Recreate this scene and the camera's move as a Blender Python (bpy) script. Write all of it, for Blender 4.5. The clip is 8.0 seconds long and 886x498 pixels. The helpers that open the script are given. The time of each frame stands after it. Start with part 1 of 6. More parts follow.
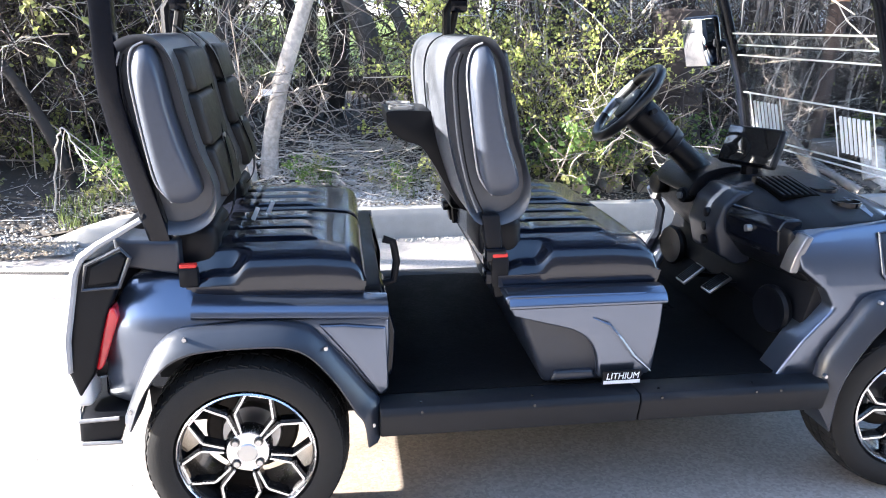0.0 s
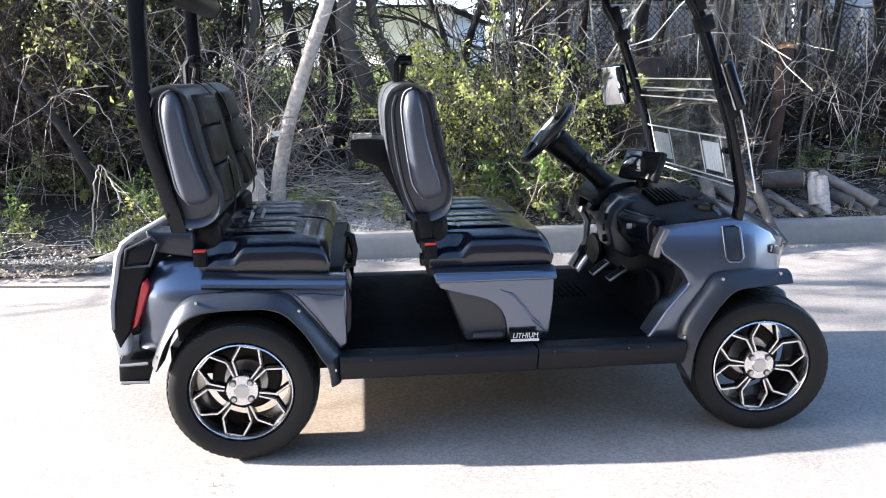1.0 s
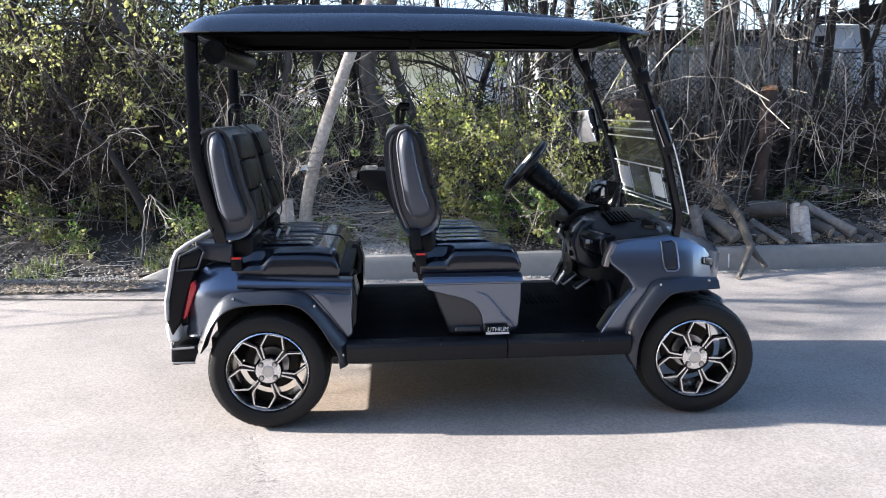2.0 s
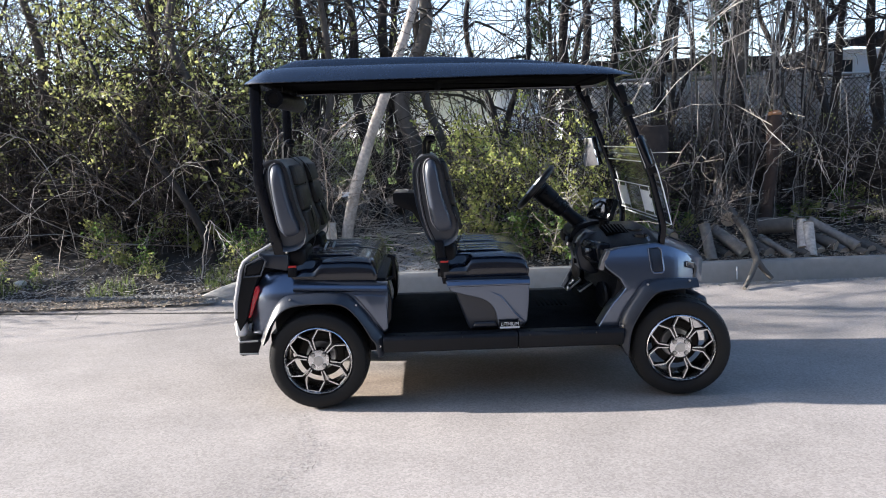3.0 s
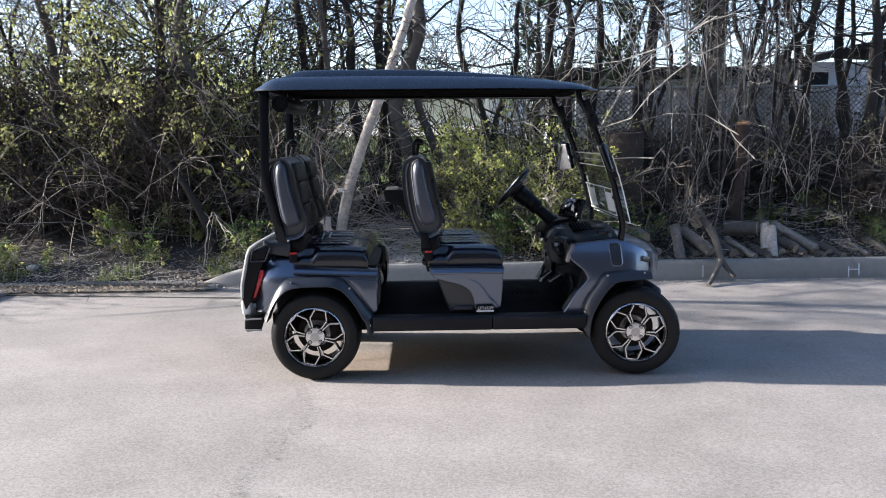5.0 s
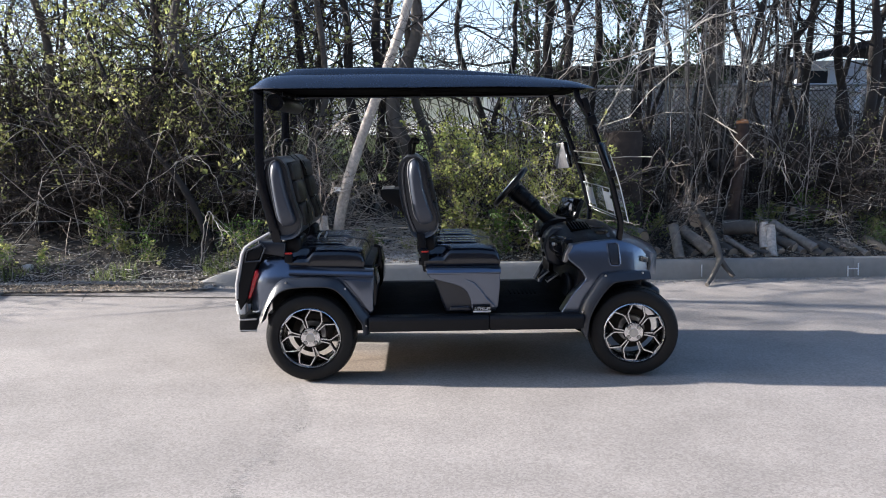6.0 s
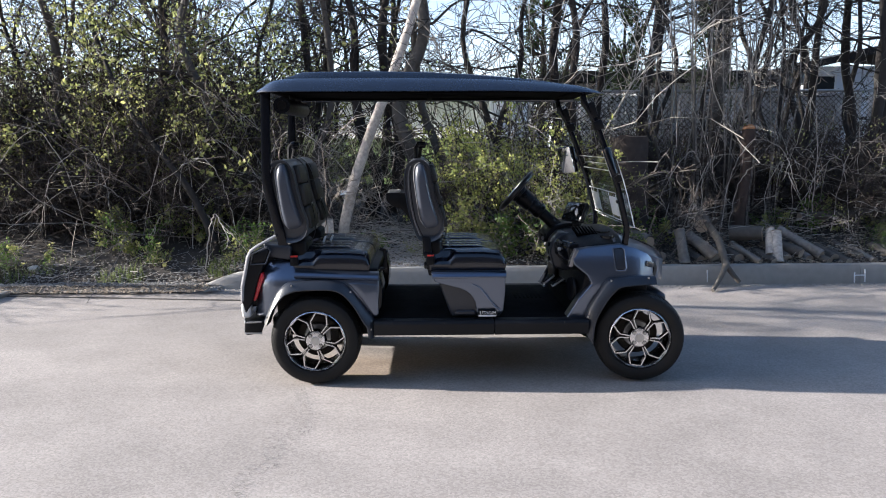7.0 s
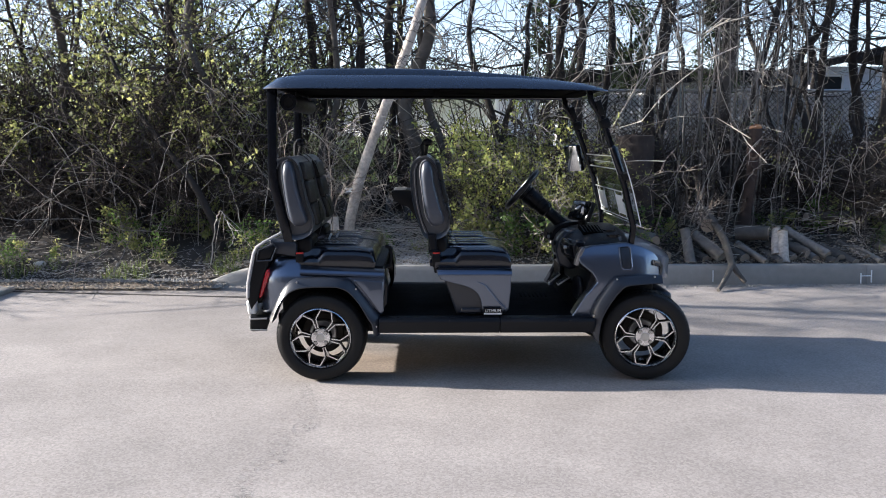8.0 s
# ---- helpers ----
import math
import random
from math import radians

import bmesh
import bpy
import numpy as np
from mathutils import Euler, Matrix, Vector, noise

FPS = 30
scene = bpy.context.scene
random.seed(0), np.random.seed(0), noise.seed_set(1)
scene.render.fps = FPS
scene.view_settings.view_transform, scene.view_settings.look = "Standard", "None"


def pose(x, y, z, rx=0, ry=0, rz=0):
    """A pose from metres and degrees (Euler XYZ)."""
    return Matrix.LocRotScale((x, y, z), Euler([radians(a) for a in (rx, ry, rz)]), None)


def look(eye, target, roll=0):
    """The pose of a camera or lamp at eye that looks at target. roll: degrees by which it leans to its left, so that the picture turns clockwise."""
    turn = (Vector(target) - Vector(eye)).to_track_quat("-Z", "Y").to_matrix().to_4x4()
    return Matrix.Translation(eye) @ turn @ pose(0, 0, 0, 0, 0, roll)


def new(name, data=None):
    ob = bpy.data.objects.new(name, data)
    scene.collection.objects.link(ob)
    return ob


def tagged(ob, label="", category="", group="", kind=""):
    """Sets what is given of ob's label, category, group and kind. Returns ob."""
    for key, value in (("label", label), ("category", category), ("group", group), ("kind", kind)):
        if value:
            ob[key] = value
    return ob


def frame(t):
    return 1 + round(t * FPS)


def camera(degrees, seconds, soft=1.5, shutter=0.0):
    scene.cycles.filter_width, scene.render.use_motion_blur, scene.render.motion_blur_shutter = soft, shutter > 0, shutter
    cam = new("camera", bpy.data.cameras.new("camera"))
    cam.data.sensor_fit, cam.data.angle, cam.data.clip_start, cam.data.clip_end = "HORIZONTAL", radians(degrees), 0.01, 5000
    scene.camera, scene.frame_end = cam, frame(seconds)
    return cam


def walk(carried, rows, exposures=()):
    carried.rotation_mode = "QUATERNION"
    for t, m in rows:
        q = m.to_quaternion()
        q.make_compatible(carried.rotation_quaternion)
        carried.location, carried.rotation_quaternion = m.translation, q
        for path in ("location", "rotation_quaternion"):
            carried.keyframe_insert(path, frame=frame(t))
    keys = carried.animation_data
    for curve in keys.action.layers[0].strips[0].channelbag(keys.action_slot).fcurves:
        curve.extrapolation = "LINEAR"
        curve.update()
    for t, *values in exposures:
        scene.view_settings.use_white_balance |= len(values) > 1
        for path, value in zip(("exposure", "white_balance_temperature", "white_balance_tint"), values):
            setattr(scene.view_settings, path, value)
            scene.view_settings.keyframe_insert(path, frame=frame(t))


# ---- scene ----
cam = camera(60.5, 8.0, soft=1.0)
EXPOSURES = [(0, 3.38, 5950, 11), (0.5, 3.16, 5950, 11), (1, 2.68, 5950, 11), (1.7, 2.36, 5950, 11), (3, 1.84, 5950, 11), (8, 1.65, 5950, 11)]
PATH = [
    (0, (0.294, -1.995, 1.472), (0.552, -0.093, 0.909), 0.3),
    (0.5, (0.439, -2.391, 1.47), (0.626, -0.461, 0.979), 2.0),
    (1, (0.487, -2.81, 1.479), (0.693, -0.872, 1.03), -0.5),
    (1.5, (0.509, -3.154, 1.518), (0.662, -1.194, 1.147), -0.4),
    (1.7, (0.581, -3.314, 1.503), (0.718, -1.353, 1.132), -0.5),
    (2.8, (0.657, -4.114, 1.554), (0.73, -2.136, 1.268), -1.8),
    (3, (0.688, -4.27, 1.524), (0.712, -2.29, 1.242), -1.9),
    (3.5, (0.758, -4.566, 1.552), (0.763, -2.587, 1.258), -0.8),
    (4, (0.737, -4.789, 1.544), (0.81, -2.817, 1.216), -0.6),
    (4.5, (0.722, -4.849, 1.553), (0.767, -2.87, 1.268), -0.6),
    (6, (0.745, -4.791, 1.56), (0.793, -2.813, 1.27), -0.6),
    (6.5, (0.741, -4.79, 1.554), (0.788, -2.811, 1.268), -0.2),
    (7, (0.739, -4.787, 1.56), (0.775, -2.807, 1.28), -0.3),
    (7.5, (0.732, -4.787, 1.557), (0.757, -2.808, 1.271), -0.0),
    (8, (0.729, -4.783, 1.552), (0.754, -2.804, 1.269), -0.0),
]
walk(cam, [(t, look(eye, target, roll)) for t, eye, target, roll in PATH], EXPOSURES)

# ---- light ----
SUN_WAY = Vector((2.85, -0.29, -1.0))
world = bpy.data.worlds.new("sky")
scene.world = world
world.use_nodes = True
wn = world.node_tree
sky = wn.nodes.new("ShaderNodeTexSky")
sky.sky_type = "NISHITA"
sky.sun_disc = False
sky.sun_elevation = math.atan2(1.0, math.hypot(2.85, 0.29))
sky.sun_rotation = radians(-84)
sky.air_density, sky.dust_density, sky.ozone_density = 1.0, 1.5, 1.9
wn.links.new(sky.outputs[0], wn.nodes["Background"].inputs[0])
wn.nodes["Background"].inputs[1].default_value = 0.096
# thin white haze, thickest low all round the horizon
tcw = wn.nodes.new("ShaderNodeTexCoord")
sepw = wn.nodes.new("ShaderNodeSeparateXYZ")
wn.links.new(tcw.outputs["Generated"], sepw.inputs[0])
hz = wn.nodes.new("ShaderNodeMapRange")
hz.inputs["From Min"].default_value, hz.inputs["From Max"].default_value = 0.05, 0.42
hz.inputs["To Min"].default_value, hz.inputs["To Max"].default_value = 0.13, 0.0
wn.links.new(sepw.outputs[2], hz.inputs["Value"])
bg2 = wn.nodes.new("ShaderNodeBackground")
bg2.inputs[0].default_value = (1.0, 0.90, 1.04, 1)
wn.links.new(hz.outputs[0], bg2.inputs[1])
adw = wn.nodes.new("ShaderNodeAddShader")
wn.links.new(wn.nodes["Background"].outputs[0], adw.inputs[0])
wn.links.new(bg2.outputs[0], adw.inputs[1])
wn.links.new(adw.outputs[0], wn.nodes["World Output"].inputs["Surface"])
sun = new("sun", bpy.data.lights.new("sun", "SUN"))
sun.data.energy, sun.data.angle, sun.data.color = 5.0, radians(0.6), (1.0, 0.905, 0.775)
sun.matrix_world = look(-SUN_WAY * 10, (0, 0, 0))

# ---- materials ----


def mat(name, base, rough=0.6, metal=0.0, noise_scale=40.0, vary=0.25, bump=0.0, bump_scale=200.0, coat=0.0, per="", spec=0.5):
    """A surface with two scales of variation: fine grain and broad stains; per: 'object' or 'island' shifts each piece."""
    m = bpy.data.materials.new(name)
    m.use_nodes = True
    nt = m.node_tree
    b = nt.nodes["Principled BSDF"]
    b.inputs["Roughness"].default_value = rough
    b.inputs["Metallic"].default_value = metal
    b.inputs["Coat Weight"].default_value = coat
    b.inputs["Specular IOR Level"].default_value = spec
    b.inputs["Coat Roughness"].default_value = 0.05
    tc = nt.nodes.new("ShaderNodeTexCoord")
    n1 = nt.nodes.new("ShaderNodeTexNoise")
    n1.inputs["Scale"].default_value, n1.inputs["Detail"].default_value = noise_scale, 6
    n2 = nt.nodes.new("ShaderNodeTexNoise")
    n2.inputs["Scale"].default_value, n2.inputs["Detail"].default_value = noise_scale * 0.08, 4
    nt.links.new(tc.outputs["Object"], n1.inputs["Vector"])
    nt.links.new(tc.outputs["Object"], n2.inputs["Vector"])
    add = nt.nodes.new("ShaderNodeMath")
    add.operation = "ADD"
    nt.links.new(n1.outputs["Fac"], add.inputs[0])
    nt.links.new(n2.outputs["Fac"], add.inputs[1])
    last = add.outputs[0]
    if per:
        g = nt.nodes.new("ShaderNodeObjectInfo" if per == "object" else "ShaderNodeNewGeometry")
        a2 = nt.nodes.new("ShaderNodeMath")
        a2.operation = "MULTIPLY_ADD"
        a2.inputs[1].default_value = 0.6
        nt.links.new(g.outputs["Random" if per == "object" else "Random Per Island"], a2.inputs[0])
        nt.links.new(last, a2.inputs[2])
        last = a2.outputs[0]
    mr = nt.nodes.new("ShaderNodeMapRange")
    mr.inputs["From Min"].default_value, mr.inputs["From Max"].default_value = (0.6, 1.4) if not per else (0.7, 1.9)
    mr.inputs["To Min"].default_value, mr.inputs["To Max"].default_value = 1 - vary, 1 + vary
    nt.links.new(last, mr.inputs["Value"])
    mul = nt.nodes.new("ShaderNodeMix")
    mul.data_type, mul.blend_type = "RGBA", "MULTIPLY"
    mul.inputs["Factor"].default_value = 1.0
    mul.inputs["A"].default_value = (*base, 1)
    nt.links.new(mr.outputs[0], mul.inputs["B"])
    nt.links.new(mul.outputs["Result"], b.inputs["Base Color"])
    rr = nt.nodes.new("ShaderNodeMapRange")
    rr.inputs["From Min"].default_value, rr.inputs["From Max"].default_value = 0.6, 1.4
    rr.inputs["To Min"].default_value, rr.inputs["To Max"].default_value = max(0.02, rough * 0.85), min(1, rough * 1.15)
    nt.links.new(add.outputs[0], rr.inputs["Value"])
    nt.links.new(rr.outputs[0], b.inputs["Roughness"])
    if bump:
        n3 = nt.nodes.new("ShaderNodeTexNoise")
        n3.inputs["Scale"].default_value, n3.inputs["Detail"].default_value = bump_scale, 5
        nt.links.new(tc.outputs["Object"], n3.inputs["Vector"])
        bp = nt.nodes.new("ShaderNodeBump")
        bp.inputs["Strength"].default_value, bp.inputs["Distance"].default_value = bump, 0.004
        nt.links.new(n3.outputs["Fac"], bp.inputs["Height"])
        nt.links.new(bp.outputs[0], b.inputs["Normal"])
    return m


def leaf_mat(name, base, base2):
    m = bpy.data.materials.new(name)
    m.use_nodes = True
    nt = m.node_tree
    b = nt.nodes["Principled BSDF"]
    g = nt.nodes.new("ShaderNodeNewGeometry")
    mx = nt.nodes.new("ShaderNodeMix")
    mx.data_type = "RGBA"
    mx.inputs["A"].default_value, mx.inputs["B"].default_value = (*base, 1), (*base2, 1)
    nt.links.new(g.outputs["Random Per Island"], mx.inputs["Factor"])
    nt.links.new(mx.outputs["Result"], b.inputs["Base Color"])
    b.inputs["Roughness"].default_value = 0.5
    tr = nt.nodes.new("ShaderNodeBsdfTranslucent")
    nt.links.new(mx.outputs["Result"], tr.inputs["Color"])
    ms = nt.nodes.new("ShaderNodeMixShader")
    ms.inputs[0].default_value = 0.6
    nt.links.new(b.outputs[0], ms.inputs[1])
    nt.links.new(tr.outputs[0], ms.inputs[2])
    nt.links.new(ms.outputs[0], nt.nodes["Material Output"].inputs["Surface"])
    return m


def asphalt_mat():
    m = mat("asphalt", (0.272, 0.246, 0.229), 0.92, 0, 2.2, 0.22, 0.2, 110.0)
    nt = m.node_tree
    b = nt.nodes["Principled BSDF"]
    tc = [n for n in nt.nodes if n.type == "TEX_COORD"][0]
    src = b.inputs["Base Color"].links[0].from_socket
    vo = nt.nodes.new("ShaderNodeTexVoronoi")
    vo.inputs["Scale"].default_value = 105.0
    nt.links.new(tc.outputs["Object"], vo.inputs["Vector"])
    bw = nt.nodes.new("ShaderNodeSeparateColor")
    nt.links.new(vo.outputs["Color"], bw.inputs[0])
    mr = nt.nodes.new("ShaderNodeMapRange")
    mr.inputs["To Min"].default_value, mr.inputs["To Max"].default_value = 0.80, 1.16
    nt.links.new(bw.outputs[0], mr.inputs["Value"])
    mul = nt.nodes.new("ShaderNodeMix")
    mul.data_type, mul.blend_type = "RGBA", "MULTIPLY"
    mul.inputs["Factor"].default_value = 1.0
    nt.links.new(src, mul.inputs["A"])
    nt.links.new(mr.outputs[0], mul.inputs["B"])
    # broad worn streaks along the lane
    mp = nt.nodes.new("ShaderNodeMapping")
    mp.inputs["Scale"].default_value = (0.3, 0.8, 1)
    nt.links.new(tc.outputs["Object"], mp.inputs["Vector"])
    n4 = nt.nodes.new("ShaderNodeTexNoise")
    n4.inputs["Scale"].default_value, n4.inputs["Detail"].default_value = 1.3, 7
    nt.links.new(mp.outputs[0], n4.inputs["Vector"])
    m4 = nt.nodes.new("ShaderNodeMapRange")
    m4.inputs["From Min"].default_value, m4.inputs["From Max"].default_value = 0.3, 0.7
    m4.inputs["To Min"].default_value, m4.inputs["To Max"].default_value = 0.84, 1.12
    nt.links.new(n4.outputs["Fac"], m4.inputs["Value"])
    mul2 = nt.nodes.new("ShaderNodeMix")
    mul2.data_type, mul2.blend_type = "RGBA", "MULTIPLY"
    mul2.inputs["Factor"].default_value = 1.0
    nt.links.new(mul.outputs["Result"], mul2.inputs["A"])
    nt.links.new(m4.outputs[0], mul2.inputs["B"])
    # a warm tan patch beside the cart's rear wheel, ragged at its rim
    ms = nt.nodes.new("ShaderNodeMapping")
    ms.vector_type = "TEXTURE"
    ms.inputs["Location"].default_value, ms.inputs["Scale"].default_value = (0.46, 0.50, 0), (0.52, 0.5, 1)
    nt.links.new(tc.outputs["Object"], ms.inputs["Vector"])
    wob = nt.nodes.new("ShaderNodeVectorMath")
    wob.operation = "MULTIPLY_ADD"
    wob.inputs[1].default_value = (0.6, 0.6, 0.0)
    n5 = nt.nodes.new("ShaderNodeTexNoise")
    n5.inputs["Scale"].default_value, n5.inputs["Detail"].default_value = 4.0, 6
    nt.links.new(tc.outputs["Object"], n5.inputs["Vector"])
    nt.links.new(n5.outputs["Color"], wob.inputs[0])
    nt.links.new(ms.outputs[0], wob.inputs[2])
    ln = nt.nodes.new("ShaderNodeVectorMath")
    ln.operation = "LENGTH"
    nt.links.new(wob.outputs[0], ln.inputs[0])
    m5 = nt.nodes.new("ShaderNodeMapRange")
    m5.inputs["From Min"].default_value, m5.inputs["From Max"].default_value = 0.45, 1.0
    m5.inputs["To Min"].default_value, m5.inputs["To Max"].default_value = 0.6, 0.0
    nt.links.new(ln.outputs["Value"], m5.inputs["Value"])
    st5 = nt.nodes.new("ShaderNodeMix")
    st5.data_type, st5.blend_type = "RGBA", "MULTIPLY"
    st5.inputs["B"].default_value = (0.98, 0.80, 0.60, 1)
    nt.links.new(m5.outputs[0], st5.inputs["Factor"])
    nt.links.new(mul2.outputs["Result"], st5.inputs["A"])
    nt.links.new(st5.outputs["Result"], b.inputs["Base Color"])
    return m


def acrylic_mat():
    m = bpy.data.materials.new("clear_acrylic")
    m.use_nodes = True
    b = m.node_tree.nodes["Principled BSDF"]
    b.inputs["Base Color"].default_value = (0.97, 0.98, 0.98, 1)
    b.inputs["Roughness"].default_value = 0.03
    b.inputs["Transmission Weight"].default_value = 1.0
    b.inputs["IOR"].default_value = 1.12
    return m


def mirror_mat():
    m = bpy.data.materials.new("mirror_glass")
    m.use_nodes = True
    b = m.node_tree.nodes["Principled BSDF"]
    b.inputs["Base Color"].default_value = (0.45, 0.46, 0.48, 1)
    b.inputs["Metallic"].default_value, b.inputs["Roughness"].default_value = 1.0, 0.03
    return m


ASPHALT = asphalt_mat()
PAINT = mat("grey_metallic_paint", (0.112, 0.136, 0.19), 0.31, 0.9, 6.0, 0.03, coat=1.0)
FLARE = mat("textured_dark_plastic", (0.019, 0.023, 0.033), 0.32, 0, 300.0, 0.12, 0.06, 500.0, spec=0.5)
BLACK = mat("black_plastic", (0.004, 0.0046, 0.0068), 0.42, 0, 200.0, 0.2, 0.1, 500.0, spec=0.2)
GLOSS = mat("gloss_black", (0.0035, 0.0045, 0.008), 0.16, 0, 200.0, 0.15, spec=0.3)
ROOFM = mat("black_roof_moulding", (0.013, 0.021, 0.042), 0.26, 0, 80.0, 0.15, 0.02, 300.0, coat=0.8)
VINYL = mat("black_vinyl", (0.0055, 0.007, 0.013), 0.24, 0, 40.0, 0.15, 0.04, 250.0, coat=0.5, spec=0.5)
VINYLG = mat("charcoal_vinyl", (0.068, 0.074, 0.088), 0.36, 0, 60.0, 0.1, 0.05, 300.0)
WINGM = mat("slate_vinyl", (0.044, 0.052, 0.072), 0.34, 0, 60.0, 0.1, 0.05, 300.0)
GRIP = mat("grip_rubber", (0.012, 0.012, 0.013), 0.35, 0, 100.0, 0.2, 0.05, 400.0)
SILLM = mat("sill_plastic", (0.0095, 0.0105, 0.0135), 0.5, 0, 200.0, 0.2, 0.1, 400.0, spec=0.2)
DRUM = mat("dusty_brake_plate", (0.05, 0.042, 0.034), 0.7, 0.3, 40.0, 0.4)
VINYLM = mat("matte_black_vinyl", (0.012, 0.0115, 0.011), 0.5, 0, 60.0, 0.15, 0.06, 300.0, spec=0.4)
SEAML = mat("grey_seam_cord", (0.2, 0.2, 0.205), 0.5, 0, 200.0, 0.1)
PIPING = mat("silver_grey_piping", (0.32, 0.32, 0.33), 0.45, 0, 200.0, 0.1)
TRIM = mat("satin_silver_trim", (0.2, 0.2, 0.21), 0.35, 0.8, 200.0, 0.1)
RUBBER = mat("tyre_rubber", (0.011, 0.011, 0.0115), 0.6, 0, 60.0, 0.3, 0.2, 250.0, spec=0.25)
MAT_RUB = mat("floor_mat_rubber", (0.003, 0.003, 0.0035), 0.8, 0, 90.0, 0.25, 0.4, 160.0, spec=0.12)
ALLOY = mat("machined_alloy", (0.74, 0.74, 0.75), 0.26, 1.0, 200.0, 0.06)
RIMB = mat("black_rim_enamel", (0.012, 0.012, 0.013), 0.25, 0, 100.0, 0.15, coat=0.5)
STEEL = mat("brushed_steel", (0.5, 0.5, 0.5), 0.35, 1.0, 300.0, 0.1)
REDL = mat("red_lamp_lens", (0.45, 0.01, 0.02), 0.15, 0, 60.0, 0.1, coat=0.6)
REDB = mat("red_button", (0.6, 0.03, 0.02), 0.45, 0, 60.0, 0.1)
WHITE = mat("white_plastic", (0.75, 0.75, 0.74), 0.4, 0, 80.0, 0.06)
FROST = mat("frosted_acrylic_edge", (0.7, 0.72, 0.72), 0.4, 0, 60.0, 0.1)
SCREENM = mat("screen_glass", (0.02, 0.02, 0.02), 0.08, 0, 60.0, 0.05, coat=1.0)
ACRYL = acrylic_mat()
MIRRORM = mirror_mat()
CONCRETE = mat("weathered_concrete", (0.26, 0.25, 0.235), 0.88, 0, 14.0, 0.22, 0.5, 90.0, per="object")
SOIL = mat("soil_and_litter", (0.05, 0.042, 0.036), 0.95, 0, 9.0, 0.5, 1.0, 40.0)
GRAVELM = mat("gravel_verge", (0.105, 0.092, 0.08), 0.95, 0, 30.0, 0.45, 1.0, 60.0)
PEBBLE = mat("pebble", (0.24, 0.225, 0.205), 0.85, 0, 30.0, 0.3, per="island")
BARK_S = mat("pale_smooth_bark", (0.48, 0.43, 0.38), 0.85, 0, 30.0, 0.55, 1.0, 45.0)
BARK_D = mat("dark_bark", (0.028, 0.024, 0.022), 0.92, 0, 20.0, 0.4, 1.0, 40.0)
BARK_G = mat("grey_bark", (0.095, 0.085, 0.075), 0.92, 0, 18.0, 0.4, 1.0, 45.0)
TWIG = mat("grey_brown_twig", (0.28, 0.24, 0.205), 0.85, 0, 20.0, 0.3, per="island")
TWIG_P = mat("pale_dry_twig", (0.42, 0.385, 0.34), 0.8, 0, 20.0, 0.3, per="island")
# brown twig whose colour is darkened to stand in for shade inside the thicket
TWIG_SHADE = mat("dark_brown_bramble", (0.05, 0.039, 0.033), 0.9, 0, 20.0, 0.3, per="island")
SAPB = mat("pale_sapling_bark", (0.25, 0.225, 0.2), 0.85, 0, 20.0, 0.35, 0.5, 60.0)
LOGB = mat("weathered_log_bark", (0.2, 0.185, 0.17), 0.9, 0, 22.0, 0.5, 1.0, 45.0)
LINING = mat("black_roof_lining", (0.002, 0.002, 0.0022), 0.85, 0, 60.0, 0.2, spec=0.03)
CUTW = mat("sawn_wood", (0.33, 0.27, 0.21), 0.9, 0, 30.0, 0.3, 0.3, 80.0, per="object")
CUTO = mat("orange_sawn_wood", (0.42, 0.2, 0.09), 0.8, 0, 30.0, 0.3, 0.3, 80.0)
LEAF_Y = leaf_mat("spring_leaf", (0.39, 0.39, 0.15), (0.21, 0.25, 0.09))
LEAF_C = leaf_mat("fresh_leaf", (0.52, 0.51, 0.17), (0.30, 0.37, 0.10))
LEAF_G = leaf_mat("green_leaf", (0.15, 0.23, 0.06), (0.08, 0.14, 0.04))
LEAF_D = leaf_mat("conifer_leaf", (0.07, 0.10, 0.03), (0.03, 0.05, 0.02))
LITTER = leaf_mat("dry_leaf", (0.46, 0.40, 0.33), (0.20, 0.165, 0.13))
GRASSM = leaf_mat("grass_blade", (0.16, 0.20, 0.07), (0.10, 0.13, 0.045))
SIDING = mat("white_siding", (0.84, 0.84, 0.84), 0.6, 0, 10.0, 0.08, per="object")
ROOFD = mat("dark_shingle", (0.028, 0.027, 0.028), 0.95, 0, 20.0, 0.3, 0.5, 40.0, spec=0.1)
GALV = mat("galvanised_wire", (0.45, 0.46, 0.47), 0.5, 0.7, 40.0, 0.15)
SLATM = mat("grey_white_slat", (0.8, 0.8, 0.82), 0.55, 0, 20.0, 0.15, per="island")
GLASSD = mat("dark_window_glass", (0.03, 0.035, 0.04), 0.08, 0, 20.0, 0.1)
LAWN = mat("lawn", (0.12, 0.17, 0.04), 0.95, 0, 8.0, 0.35, 1.0, 60.0)

# ---- mesh helpers ----


def smooth(me, angle=35):
    me.shade_smooth()
    me.set_sharp_from_angle(angle=radians(angle))


def part(name, bm, material, parent=None, label="", angle=35, flat=False):
    """Links a bmesh (or verts and faces) as one mesh object under a thing or part."""
    me = bpy.data.meshes.new(name)
    if isinstance(bm, tuple):
        me.from_pydata(bm[0], [], bm[1])
    else:
        bmesh.ops.recalc_face_normals(bm, faces=bm.faces)
        bm.to_mesh(me)
        bm.free()
    me.materials.append(material)
    if not flat:
        smooth(me, angle)
    ob = new(name, me)
    if parent:
        ob.parent = parent
    if label:
        tagged(ob, label)
    return ob


def thing(name, label, category, group="", at=(0, 0, 0), kind=""):
    ob = new(name)
    ob.empty_display_size = 0.05
    ob.location = at
    return tagged(ob, label, category, group, kind)


